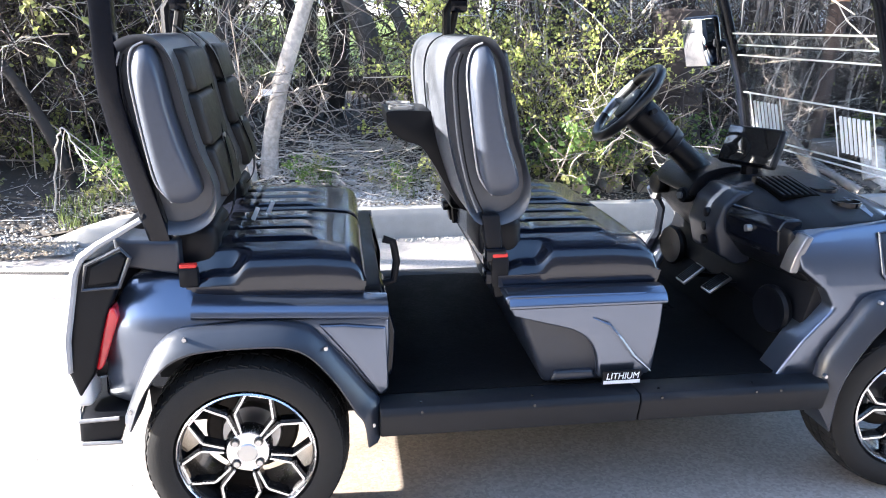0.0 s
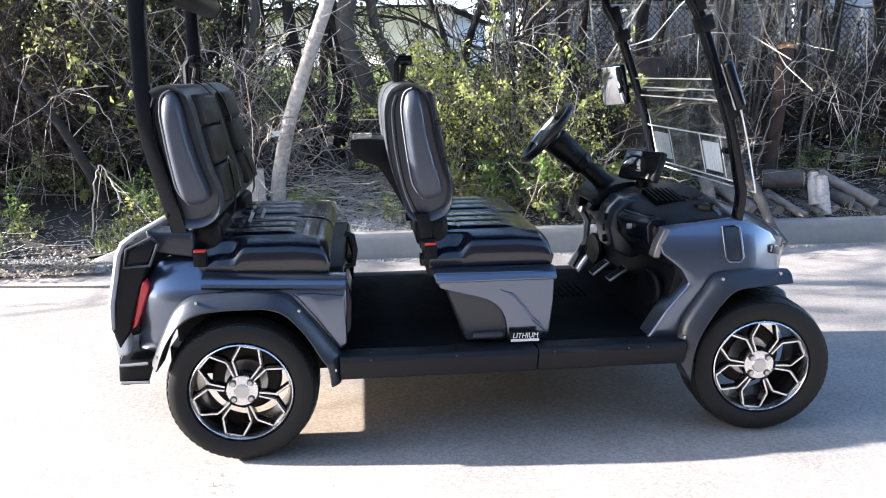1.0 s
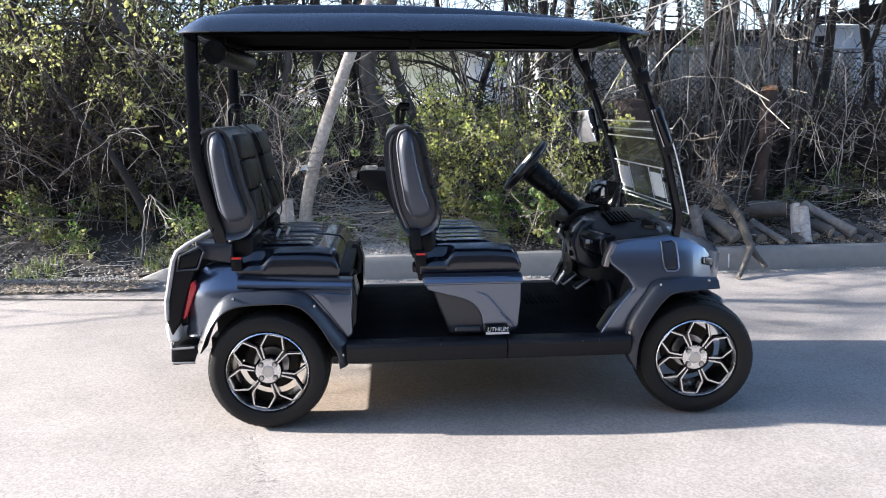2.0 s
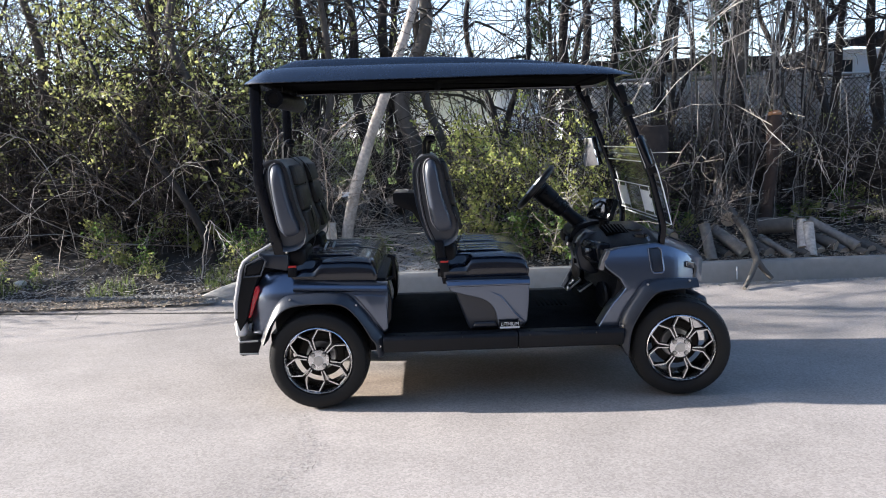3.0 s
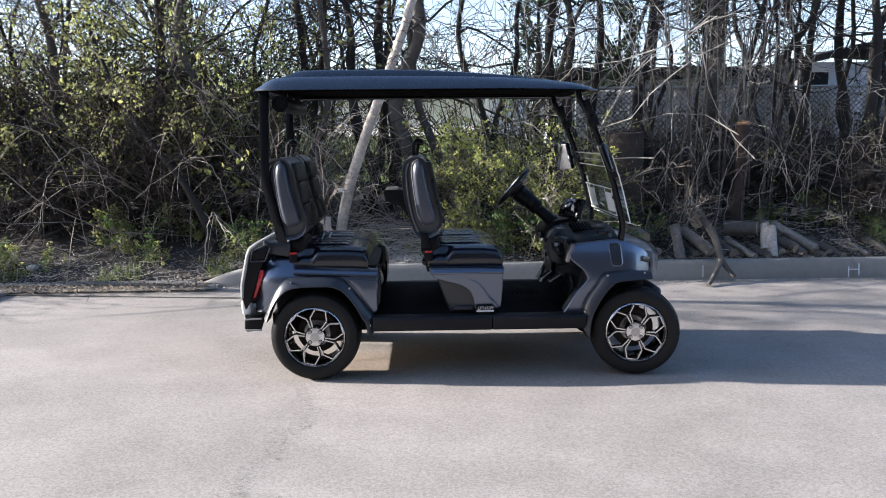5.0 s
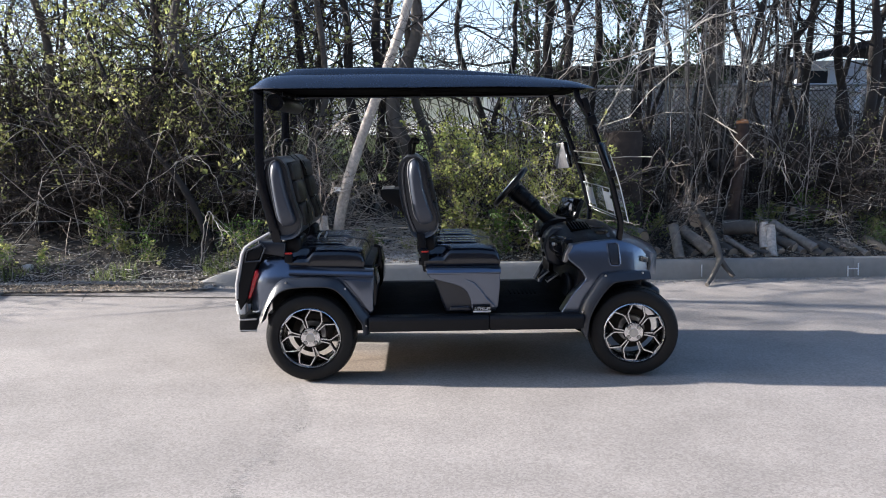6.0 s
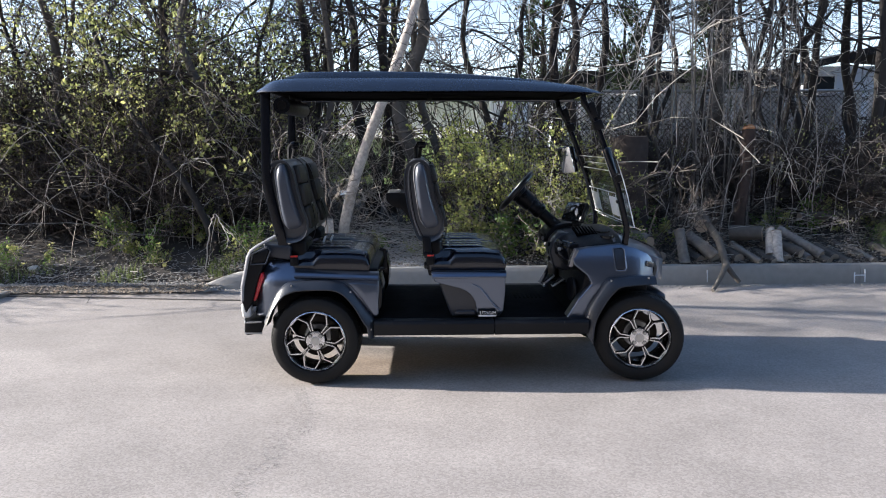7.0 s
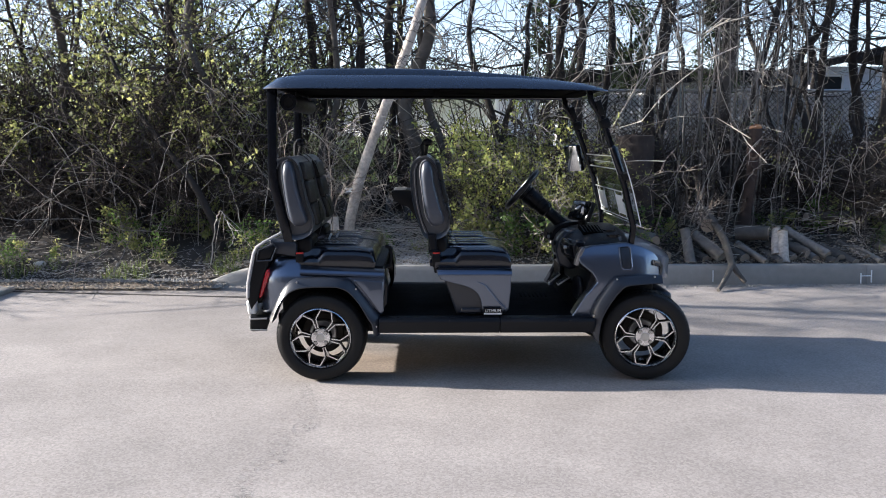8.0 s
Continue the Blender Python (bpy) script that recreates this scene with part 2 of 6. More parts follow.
def bev(bm, r, seg=2, edges=None):
    if r > 0:
        bmesh.ops.bevel(bm, geom=list(edges or bm.edges), offset=r, segments=seg, profile=0.5, affect="EDGES", clamp_overlap=True)
    return bm


def box(x0, x1, y0, y1, z0, z1, r=0.0, seg=2, bm=None):
    b = bmesh.new()
    bmesh.ops.create_cube(b, size=1, matrix=Matrix.Translation(((x0 + x1) / 2, (y0 + y1) / 2, (z0 + z1) / 2)) @ Matrix.Diagonal((abs(x1 - x0), abs(y1 - y0), abs(z1 - z0), 1)))
    bev(b, r, seg)
    return merge(bm, b)


def merge(into, b):
    if into is None:
        return b
    me = bpy.data.meshes.new("tmp")
    b.to_mesh(me)
    into.from_mesh(me)
    b.free()
    bpy.data.meshes.remove(me)
    return into


def prism(pts, y0, y1, r=0.0, seg=2, bm=None):
    """A polygon in x and z, drawn out along y, with rounded edges."""
    b = bmesh.new()
    lo = [b.verts.new((x, y0, z)) for x, z in pts]
    hi = [b.verts.new((x, y1, z)) for x, z in pts]
    n = len(pts)
    b.faces.new(lo)
    b.faces.new(hi[::-1])
    for i in range(n):
        j = (i + 1) % n
        b.faces.new((lo[j], lo[i], hi[i], hi[j]))
    bmesh.ops.recalc_face_normals(b, faces=b.faces)
    bev(b, r, seg)
    return merge(bm, b)


def crowned(bm, way, xs, zs):
    """Cuts a panel into strips at xs and zs and bows it: way gives the shift in y at a place."""
    for v in xs:
        bmesh.ops.bisect_plane(bm, geom=list(bm.verts) + list(bm.edges) + list(bm.faces), plane_co=(v, 0, 0), plane_no=(1, 0, 0))
    for v in zs:
        bmesh.ops.bisect_plane(bm, geom=list(bm.verts) + list(bm.edges) + list(bm.faces), plane_co=(0, 0, v), plane_no=(0, 0, 1))
    for v in bm.verts:
        if v.co.y < 0.09:
            v.co.y += way(v.co.x, v.co.z)
    return bm


def loft(rings, closed=True, caps=True, bm=None):
    """Faces between rings of equal count."""
    b = bmesh.new()
    vs = [[b.verts.new(p) for p in ring] for ring in rings]
    n = len(rings[0])
    for a, c in zip(vs, vs[1:]):
        for i in range(n if closed else n - 1):
            j = (i + 1) % n
            b.faces.new((a[i], a[j], c[j], c[i]))
    if caps and closed:
        b.faces.new(vs[0][::-1])
        b.faces.new(vs[-1])
    bmesh.ops.recalc_face_normals(b, faces=b.faces)
    return merge(bm, b)


def tube(pts, r, n=10, bm=None, closed=False, flat=1.0):
    """A round bar along points; r: one radius or one for each point."""
    pts = [Vector(p) for p in pts]
    rs = r if isinstance(r, (list, tuple)) else [r] * len(pts)
    rings, side = [], None
    m = len(pts)
    for i, p in enumerate(pts):
        if closed:
            d = (pts[(i + 1) % m] - pts[i - 1]).normalized()
        else:
            d = (pts[min(i + 1, m - 1)] - pts[max(i - 1, 0)]).normalized()
        if side is None:
            side = d.cross(Vector((0, 0, 1)) if abs(d.z) < 0.9 else Vector((0, 1, 0))).normalized()
        side = (side - d * side.dot(d)).normalized()
        up = d.cross(side)
        rings.append([p + (side * math.cos(2 * math.pi * k / n) + up * flat * math.sin(2 * math.pi * k / n)) * rs[i] for k in range(n)])
    if closed:
        rings.append(rings[0])
        b = loft(rings, True, False)
        bmesh.ops.remove_doubles(b, verts=b.verts, dist=1e-5)
        return merge(bm, b)
    return loft(rings, True, True, bm)


def lathe(profile, n=48, centre=(0, 0, 0), bm=None):
    """A closed profile of (radius, y) turned about the y axis."""
    b = bmesh.new()
    vs = []
    for k in range(n):
        a = 2 * math.pi * k / n
        vs.append([b.verts.new((centre[0] + r * math.cos(a), centre[1] + y, centre[2] + r * math.sin(a))) for r, y in profile])
    m = len(profile)
    for k in range(n):
        for i in range(m):
            j = (i + 1) % m
            b.faces.new((vs[k][i], vs[k][j], vs[(k + 1) % n][j], vs[(k + 1) % n][i]))
    bmesh.ops.recalc_face_normals(b, faces=b.faces)
    return merge(bm, b)


def cyl(centre, r, y0, y1, n=20, bevel=0.0, bm=None):
    """A round piece along y."""
    b = bmesh.new()
    bmesh.ops.create_cone(b, cap_ends=True, segments=n, radius1=r, radius2=r, depth=y1 - y0, matrix=Matrix.Translation((centre[0], (y0 + y1) / 2, centre[1])) @ Matrix.Rotation(radians(90), 4, "X"))
    if bevel:
        bev(b, bevel, 2, [e for e in b.edges if abs(e.verts[0].co.y - e.verts[1].co.y) < 1e-6])
    return merge(bm, b)


def turned(bm, m):
    bmesh.ops.transform(bm, matrix=m, verts=bm.verts)
    return bm


def spline(pts, n=6):
    """A smooth line through points (any dimension)."""
    out = []
    P = [Vector(p) for p in pts]
    for i in range(len(P) - 1):
        p0, p1, p2, p3 = P[max(i - 1, 0)], P[i], P[i + 1], P[min(i + 2, len(P) - 1)]
        for k in range(n):
            t = k / n
            out.append(0.5 * ((2 * p1) + (p2 - p0) * t + (2 * p0 - 5 * p1 + 4 * p2 - p3) * t * t + (3 * p1 - p0 - 3 * p2 + p3) * t ** 3))
    out.append(P[-1])
    return out

# ---- the golf cart: rear wheel hub face at x 0, y 0; it points along +x; middle line at y 0.6 ----
CY = 0.60
cart = thing("golf_cart", "grey four-seat electric golf cart with black roof parked on asphalt", "golf cart")


def mirror_bm(bm):
    bmesh.ops.transform(bm, matrix=Matrix.Translation((0, 2 * CY, 0)) @ Matrix.Diagonal((1, -1, 1, 1)), verts=bm.verts)
    bmesh.ops.reverse_faces(bm, faces=bm.faces)
    return bm


# wheels
R_T, R_R = 0.292, 0.196


def wheel_parts(x, y, turn, steer, far=False):
    """A tyre with its rim; y is the hub's face; the face looks to -y, or +y on the far side."""
    prof = [(R_R, 0.0), (R_R + 0.008, -0.026), (0.222, -0.034), (0.252, -0.034), (0.272, -0.024), (0.284, -0.002), (0.288, 0.03), (0.289, 0.1), (0.288, 0.155),
            (0.284, 0.187), (0.27, 0.207), (0.24, 0.215), (R_R + 0.008, 0.208), (R_R, 0.19), (R_R - 0.012, 0.19), (R_R - 0.012, 0.0)]
    bm, tread = lathe(prof, 72), bmesh.new()
    # tread: shoulder blocks and two rows of middle blocks
    for k in range(56):
        a = 2 * math.pi * (k + 0.5) / 56
        for y0, y1, da, rr, lean in ((-0.020, 0.030, 0.0, 0.2785, -0.26), (0.038, 0.088, 0.03, 0.2858, 0.0), (0.096, 0.146, 0.07, 0.2858, 0.0), (0.154, 0.204, 0.10, 0.2785, 0.26)):
            b = bmesh.new()
            bmesh.ops.create_cube(b, size=1, matrix=Matrix.Rotation(-(a + da), 4, "Y") @ Matrix.Translation((rr, (y0 + y1) / 2, 0)) @ Matrix.Rotation(lean, 4, "Z") @ Matrix.Rotation(0.3 if y0 > 0.05 else -0.3, 4, "X") @ Matrix.Diagonal((0.012, y1 - y0, 0.024, 1)))
            merge(tread, b)
    tyre = part("wheel", bm, RUBBER, cart, "black rubber tyre on an alloy rim", 30)
    tagged(part("tread", tread, RUBBER, tyre, "", flat=True), kind="stuff")
    # rim lip, barrel, hub and spokes
    part("rim", lathe([(R_R, -0.024), (R_R - 0.004, -0.027), (R_R - 0.0075, -0.022), (R_R - 0.008, -0.006), (R_R, -0.004)], 72), ALLOY, tyre, "bright machined rim edge")
    part("rim_barrel", lathe([(R_R - 0.012, -0.005), (0.178, 0.02), (0.172, 0.1), (0.18, 0.185), (0.186, 0.185), (0.178, 0.1), (0.184, 0.02), (R_R - 0.005, -0.004)], 64), RIMB, tyre)
    part("hub", lathe([(0.001, -0.004), (0.03, -0.007), (0.060, -0.002), (0.068, 0.010), (0.068, 0.05), (0.001, 0.05)], 40), ALLOY, tyre)
    part("hub_cap", lathe([(0.001, -0.012), (0.026, -0.011), (0.031, -0.005), (0.031, 0.002), (0.001, 0.002)], 28), STEEL, tyre)
    part("brake", lathe([(0.001, 0.11), (0.085, 0.11), (0.09, 0.118), (0.09, 0.14), (0.05, 0.16), (0.001, 0.16)], 32), STEEL, tyre)
    part("brake_plate", lathe([(0.001, 0.135), (0.128, 0.135), (0.138, 0.142), (0.138, 0.155), (0.001, 0.155)], 40), DRUM, tyre, "dusty brake plate")
    part("axle", lathe([(0.001, 0.05), (0.035, 0.05), (0.03, 0.25), (0.001, 0.25)], 16), BLACK, tyre)
    for k in range(4):
        a = math.pi / 4 + k * math.pi / 2
        part("lug_seat", cyl((0.047 * math.cos(a), 0.047 * math.sin(a)), 0.0135, -0.0075, 0.004, 14), RIMB, tyre)
        part("lug_nut", cyl((0.046 * math.cos(a), 0.046 * math.sin(a)), 0.0095, -0.014, 0.004, 6), STEEL, tyre)
    for k in range(6):
        a = turn + k * math.pi / 3
        loop = []
        for r, s in ((0.062, 0.024), (0.118, 0.0505), (0.180, 0.031)):
            loop.append((r, s))
        loop = loop + [(r, -s) for r, s in loop[::-1]]
        pts = [(r * math.cos(a) - s * math.sin(a), r * math.sin(a) + s * math.cos(a)) for r, s in loop]
        edge, web = bmesh.new(), bmesh.new()
        for i in range(5):
            (x0, z0), (x1, z1) = pts[i], pts[i + 1]
            dx, dz = x1 - x0, z1 - z0
            L = math.hypot(dx, dz)
            nx, nz = -dz / L, dx / L
            # outward: away from the loop's middle
            mx, mz = 0.118 * math.cos(a), 0.118 * math.sin(a)
            if (x0 + x1) / 2 * nx + (z0 + z1) / 2 * nz < mx * nx + mz * nz:
                nx, nz = -nx, -nz
            w, ww = 0.0064, 0.0115
            prism([(x0, z0), (x1, z1), (x1 + nx * w, z1 + nz * w), (x0 + nx * w, z0 + nz * w)], -0.012, -0.002, 0.0, 1, edge)
            prism([(x0, z0), (x1, z1), (x1 + nx * ww, z1 + nz * ww), (x0 + nx * ww, z0 + nz * ww)], -0.002, 0.03, 0.0, 1, web)
        part("spoke_edge", edge, ALLOY, tyre)
        part("spoke", web, RIMB, tyre)
    tyre.matrix_local = pose(x, y, R_T, 0, 0, steer + (180 if far else 0))
    return tyre


wheel_parts(0.0, 0.0, radians(17.5), 0)
wheel_parts(2.10, 0.0, radians(24), -6)
wheel_parts(0.0, 1.2, 0.4, 0, True)
wheel_parts(2.10, 1.2, 0.1, -6, True)

# chassis, sills and floor
part("chassis", box(-0.32, 2.2, 0.24, 0.96, 0.27, 0.40, 0.01), BLACK, cart)
for y0, y1 in ((-0.055, 0.05), (1.15, 1.255)):
    near = y0 < 0.5
    sec = [(0.0, 0.405), (0.012, 0.425), (0.105, 0.425), (0.105, 0.332), (0.05, 0.322), (0.02, 0.33)]

    def ring(x, dz=0.0):
        return [(x, (y0 + d) if near else (y1 - d), z + dz) for d, z in sec]

    part("sill", bev(loft([ring(0.38), ring(1.153)]), 0.006), SILLM, cart)
    part("sill", bev(loft([ring(1.156), ring(1.62), ring(1.76, 0.0)]), 0.006), SILLM, cart)
part("floor", box(0.36, 1.80, 0.05, 1.15, 0.385, 0.428, 0.004), MAT_RUB, cart)
for k in range(7):
    part("floor_rib", box(1.36 + 0.03 * k, 1.372 + 0.03 * k, 0.62, 0.86, 0.428, 0.434, 0.002), MAT_RUB, cart)
for x in (0.5, 0.83, 1.22, 1.52, 1.6):
    part("screw", cyl((x, 0.412), 0.004, -0.053, -0.046, 8), RIMB, cart)
for x in (0.5, 0.83, 1.22, 1.52):
    part("screw", turned(cyl((0, 0), 0.004, -0.002, 0.002, 8), pose(x, -0.02, 0.428, 90)), RIMB, cart)

# rear body: painted side shells with wheel arches, black tub between
ARCH = [(0.345, 0.42), (0.31, 0.44), (0.26, 0.54), (0.20, 0.605), (0.13, 0.635), (-0.07, 0.635), (-0.15, 0.62), (-0.21, 0.58), (-0.27, 0.505), (-0.32, 0.43)]
SHELL = [(-0.405, 0.43), (-0.40, 0.50), (-0.365, 0.66), (-0.335, 0.745), (-0.305, 0.79), (-0.265, 0.806), (-0.135, 0.80), (-0.128, 0.752), (0.0, 0.738), (0.395, 0.722), (0.415, 0.705), (0.415, 0.60), (0.405, 0.44)]


def rear_shell(near):
    bm = prism(SHELL + ARCH, 0.015, 0.14, 0.022, 4)
    # the side bows out over the wheel and leans inwards towards the top and behind
    crowned(bm, lambda x, z: max(0, z - 0.64) ** 2 * 4.2 + max(0, -0.20 - x) ** 2 * 2.4 + max(0, 0.60 - z) * 0.10, [-0.37 + 0.045 * i for i in range(18)], [0.46 + 0.025 * i for i in range(14)])
    part("rear_side_panel", bm if near else mirror_bm(bm), PAINT, cart, "glossy metallic grey body panel")
    # crease that runs under the seat line, a raised belt
    b2 = loft([[(x, 0.014, z - 0.030), (x, 0.004, z - 0.020), (x, 0.006, z - 0.006), (x, 0.020, z + 0.010), (x, 0.052, z + 0.020), (x, 0.10, z + 0.020), (x, 0.10, z - 0.030)] for x, z in ((-0.125, 0.728), (0.0, 0.722), (0.15, 0.716), (0.30, 0.710), (0.412, 0.705))])
    part("belt_moulding", b2 if near else mirror_bm(b2), PAINT, cart)
    # side vent wedge ahead of the arch
    b3 = prism([(0.215, 0.668), (0.285, 0.668), (0.405, 0.655), (0.41, 0.46), (0.385, 0.44), (0.30, 0.56)], 0.008, 0.04, 0.008, 3)
    part("corner_panel", b3 if near else mirror_bm(b3), PAINT, cart)


rear_shell(True)
rear_shell(False)


def flare(outer, inner, name, near, screws):
    """A dark moulding round a wheel arch: a lofted channel between two lines."""
    a, b = spline([(*p, 0) for p in outer], 5), spline([(*p, 0) for p in inner], 5)
    rings = []
    for p, q in zip(a, b):
        m = p.lerp(q, 0.25)
        k = p.lerp(q, 0.9)
        rings.append([(p.x, 0.02, p.y), (p.x, 0.0, p.y), (m.x, -0.026, m.y), (k.x, -0.046, k.y), (q.x, -0.042, q.y), (q.x, 0.09, q.y), (k.x, 0.09, k.y)])
    bm = loft(rings)
    fl = part(name, bm if near else mirror_bm(bm), FLARE, cart, "matte charcoal wheel arch moulding", 40)
    for x, z in screws:
        s = cyl((x, z), 0.006, -0.036, -0.022, 8)
        part("screw", s if near else mirror_bm(s), STEEL, fl)


R_OUT = [(-0.325, 0.425), (-0.285, 0.52), (-0.235, 0.615), (-0.18, 0.668), (-0.11, 0.683), (0.06, 0.69), (0.165, 0.678), (0.215, 0.648), (0.285, 0.56), (0.35, 0.47), (0.385, 0.42), (0.382, 0.31)]
R_IN = [(-0.30, 0.40), (-0.26, 0.50), (-0.205, 0.575), (-0.145, 0.612), (-0.07, 0.625), (0.06, 0.628), (0.13, 0.622), (0.19, 0.592), (0.255, 0.515), (0.31, 0.42), (0.335, 0.38), (0.345, 0.305)]
F_OUT = [(1.735, 0.36), (1.745, 0.42), (1.765, 0.50), (1.84, 0.62), (1.88, 0.675), (1.93, 0.692), (2.04, 0.697), (2.19, 0.697)]
F_IN = [(1.79, 0.25), (1.80, 0.37), (1.825, 0.45), (1.88, 0.545), (1.93, 0.605), (1.97, 0.63), (2.05, 0.64), (2.19, 0.65)]
for near in (True, False):
    flare(R_OUT, R_IN, "rear_wheel_flare", near, [(-0.14, 0.66), (0.235, 0.615), (-0.30, 0.455), (0.362, 0.37)])
    flare(F_OUT, F_IN, "front_wheel_flare", near, [(1.90, 0.675), (1.755, 0.44), (2.14, 0.69)])

# wheel housings and tub
part("rear_tub", box(-0.34, 0.40, 0.13, 1.07, 0.635, 0.74, 0.01), BLACK, cart)
part("rear_liner", box(-0.3, 0.36, 0.3, 0.9, 0.36, 0.64, 0.01), BLACK, cart)
part("seat_riser", prism([(0.40, 0.43), (0.40, 0.72), (0.34, 0.72), (0.33, 0.43)], 0.10, 1.10, 0.01), GLOSS, cart)
b = prism([(0.405, 0.45), (0.43, 0.50), (0.435, 0.62), (0.41, 0.72), (0.38, 0.72), (0.38, 0.45)], 0.055, 0.34, 0.012, 3)
part("seat_riser_panel", b, GLOSS, cart, "glossy black curved panel")
part("seat_riser_panel", mirror_bm(prism([(0.405, 0.45), (0.43, 0.50), (0.435, 0.62), (0.41, 0.72), (0.38, 0.72), (0.38, 0.45)], 0.055, 0.34, 0.012, 3)), GLOSS, cart)
grab = tube([(0.41, 0.2, 0.72), (0.44, 0.2, 0.73), (0.45, 0.2, 0.79), (0.44, 0.2, 0.85), (0.41, 0.2, 0.86)], 0.012)
part("grab_handle", grab, BLACK, cart)

# rear end: black fascia with silver wings, lamps, bumper
for near in (True, False):
    m = (lambda q: q) if near else mirror_bm
    bm = prism([(-0.455, 0.46), (-0.485, 0.57), (-0.47, 0.64), (-0.415, 0.86), (-0.36, 0.875), (-0.32, 0.79), (-0.36, 0.70), (-0.41, 0.53)], 0.05, 0.12, 0.012, 3)
    part("rear_wing", m(bm), BLACK, cart, "black rear corner panel")
    b2 = tube([(-0.472, 0.05, 0.545), (-0.466, 0.046, 0.64), (-0.425, 0.05, 0.83), (-0.405, 0.055, 0.872), (-0.36, 0.06, 0.905), (-0.25, 0.09, 0.965)], [0.010, 0.012, 0.012, 0.012, 0.010, 0.008], 8)
    part("wing_edge", m(b2), PIPING, cart, "silver edge strip")
    b3 = prism([(-0.40, 0.79), (-0.385, 0.85), (-0.30, 0.89), (-0.285, 0.87), (-0.315, 0.80)], 0.046, 0.075, 0.01, 3)
    rec = part("handle_recess", m(b3), BLACK, cart)
    part("recess_rim", m(tube([(-0.408, 0.047, 0.785), (-0.392, 0.046, 0.855), (-0.30, 0.05, 0.898), (-0.278, 0.05, 0.872), (-0.312, 0.046, 0.79)], 0.006, 6, None, True)), FLARE, rec)
    b4 = prism([(-0.40, 0.535), (-0.385, 0.55), (-0.325, 0.70), (-0.335, 0.73), (-0.352, 0.725), (-0.375, 0.66), (-0.412, 0.545)], 0.028, 0.13, 0.009, 3)
    for v in b4.verts:
        v.co.y += max(0, -0.24 - v.co.x) * 0.25
    part("tail_lamp", m(b4), REDL, cart, "red tail lamp lens")
    b5 = prism([(-0.49, 0.52), (-0.425, 0.53), (-0.425, 0.43), (-0.48, 0.43)], 0.06, 0.16, 0.015, 3)
    part("reflector", m(b5), WHITE, cart, "white lower corner reflector")
    b6 = prism([(-0.335, 0.92), (-0.325, 0.83), (-0.16, 0.80), (-0.16, 0.90), (-0.30, 0.905)], 0.10, 0.24, 0.012, 3)
    part("seat_base_block", m(b6), FLARE, cart, "grey moulded block at the post foot")
part("rear_fascia", prism([(-0.47, 0.48), (-0.50, 0.60), (-0.42, 0.85), (-0.36, 0.86), (-0.36, 0.5)], 0.12, 1.08, 0.02, 3), BLACK, cart)
for near in (True, False):
    bm = loft([[(-0.455, y0, 0.415), (-0.46, y0, 0.335), (-0.44, y0, 0.325), (-0.35, y0, 0.335), (-0.32, y0, 0.42)] for y0 in (0.02, 0.09, 0.3)])
    bev(bm, 0.01)
    for v in bm.verts:
        v.co.x -= max(0, v.co.y - 0.02) * 0.16
    bp = part("rear_bumper", bm if near else mirror_bm(bm), BLACK, cart, "dark moulded bumper corner")
    for z in (0.34, 0.415):
        t = tube([(-0.345, 0.014, z), (-0.45, 0.016, z - (0.005 if z > 0.4 else 0)), (-0.468, 0.07, z), (-0.50, 0.28, z)], 0.006, 6)
        part("bumper_edge", t if near else mirror_bm(t), SEAML, bp)
part("rear_bumper_beam", box(-0.52, -0.44, 0.28, 0.92, 0.34, 0.42, 0.012), FLARE, cart)

# pedestal under the front seats
part("seat_pedestal", prism([(0.76, 0.72), (0.79, 0.68), (0.88, 0.43), (1.205, 0.43), (1.215, 0.72)], 0.045, 1.155, 0.02, 3), FLARE, cart, "dark moulded seat pedestal")
for near in (True, False):
    m = (lambda q: q) if near else mirror_bm
    top = [(0.745, 0.725), (0.76, 0.733), (1.215, 0.728), (1.228, 0.715), (1.228, 0.60), (1.218, 0.47), (1.205, 0.452), (1.045, 0.45)]
    low = [(p.x, p.y) for p in spline([(1.045, 0.45), (1.032, 0.53), (1.0, 0.585), (0.945, 0.618), (0.86, 0.642), (0.775, 0.668)], 4)][1:]
    bm = crowned(prism(top + low, 0.006, 0.10, 0.014, 3), lambda x, z: max(0, 0.66 - z) * 0.10 + max(0, x - 1.12) ** 2 * 0.8, [0.80 + 0.05 * i for i in range(9)], [0.48 + 0.03 * i for i in range(8)])
    cover = part("pedestal_cover", m(bm), PAINT, cart, "glossy metallic grey seat pedestal cover")
    b2 = bev(loft([[(x, -0.004, 0.692), (x, -0.010, 0.702), (x, 0.004, 0.722), (x, 0.030, 0.737), (x, 0.07, 0.737), (x, 0.07, 0.692)] for x in (0.757, 0.85, 0.95, 1.05, 1.15, 1.232)]), 0.004, 2)
    part("belt_moulding", m(b2), PAINT, cover)
    cr = tube([(1.01, 0.004, 0.655), (1.06, 0.002, 0.632), (1.10, 0.002, 0.585), (1.14, 0.002, 0.53), (1.20, 0.004, 0.475)], [0.002, 0.006, 0.006, 0.007, 0.003], 6)
    part("crease", m(cr), PAINT, cover)
    b3 = prism([(0.90, 0.445), (1.04, 0.445), (1.03, 0.475), (0.91, 0.475)], 0.03, 0.06, 0.008, 3)
    part("foot_ledge", m(b3), FLARE, cart)
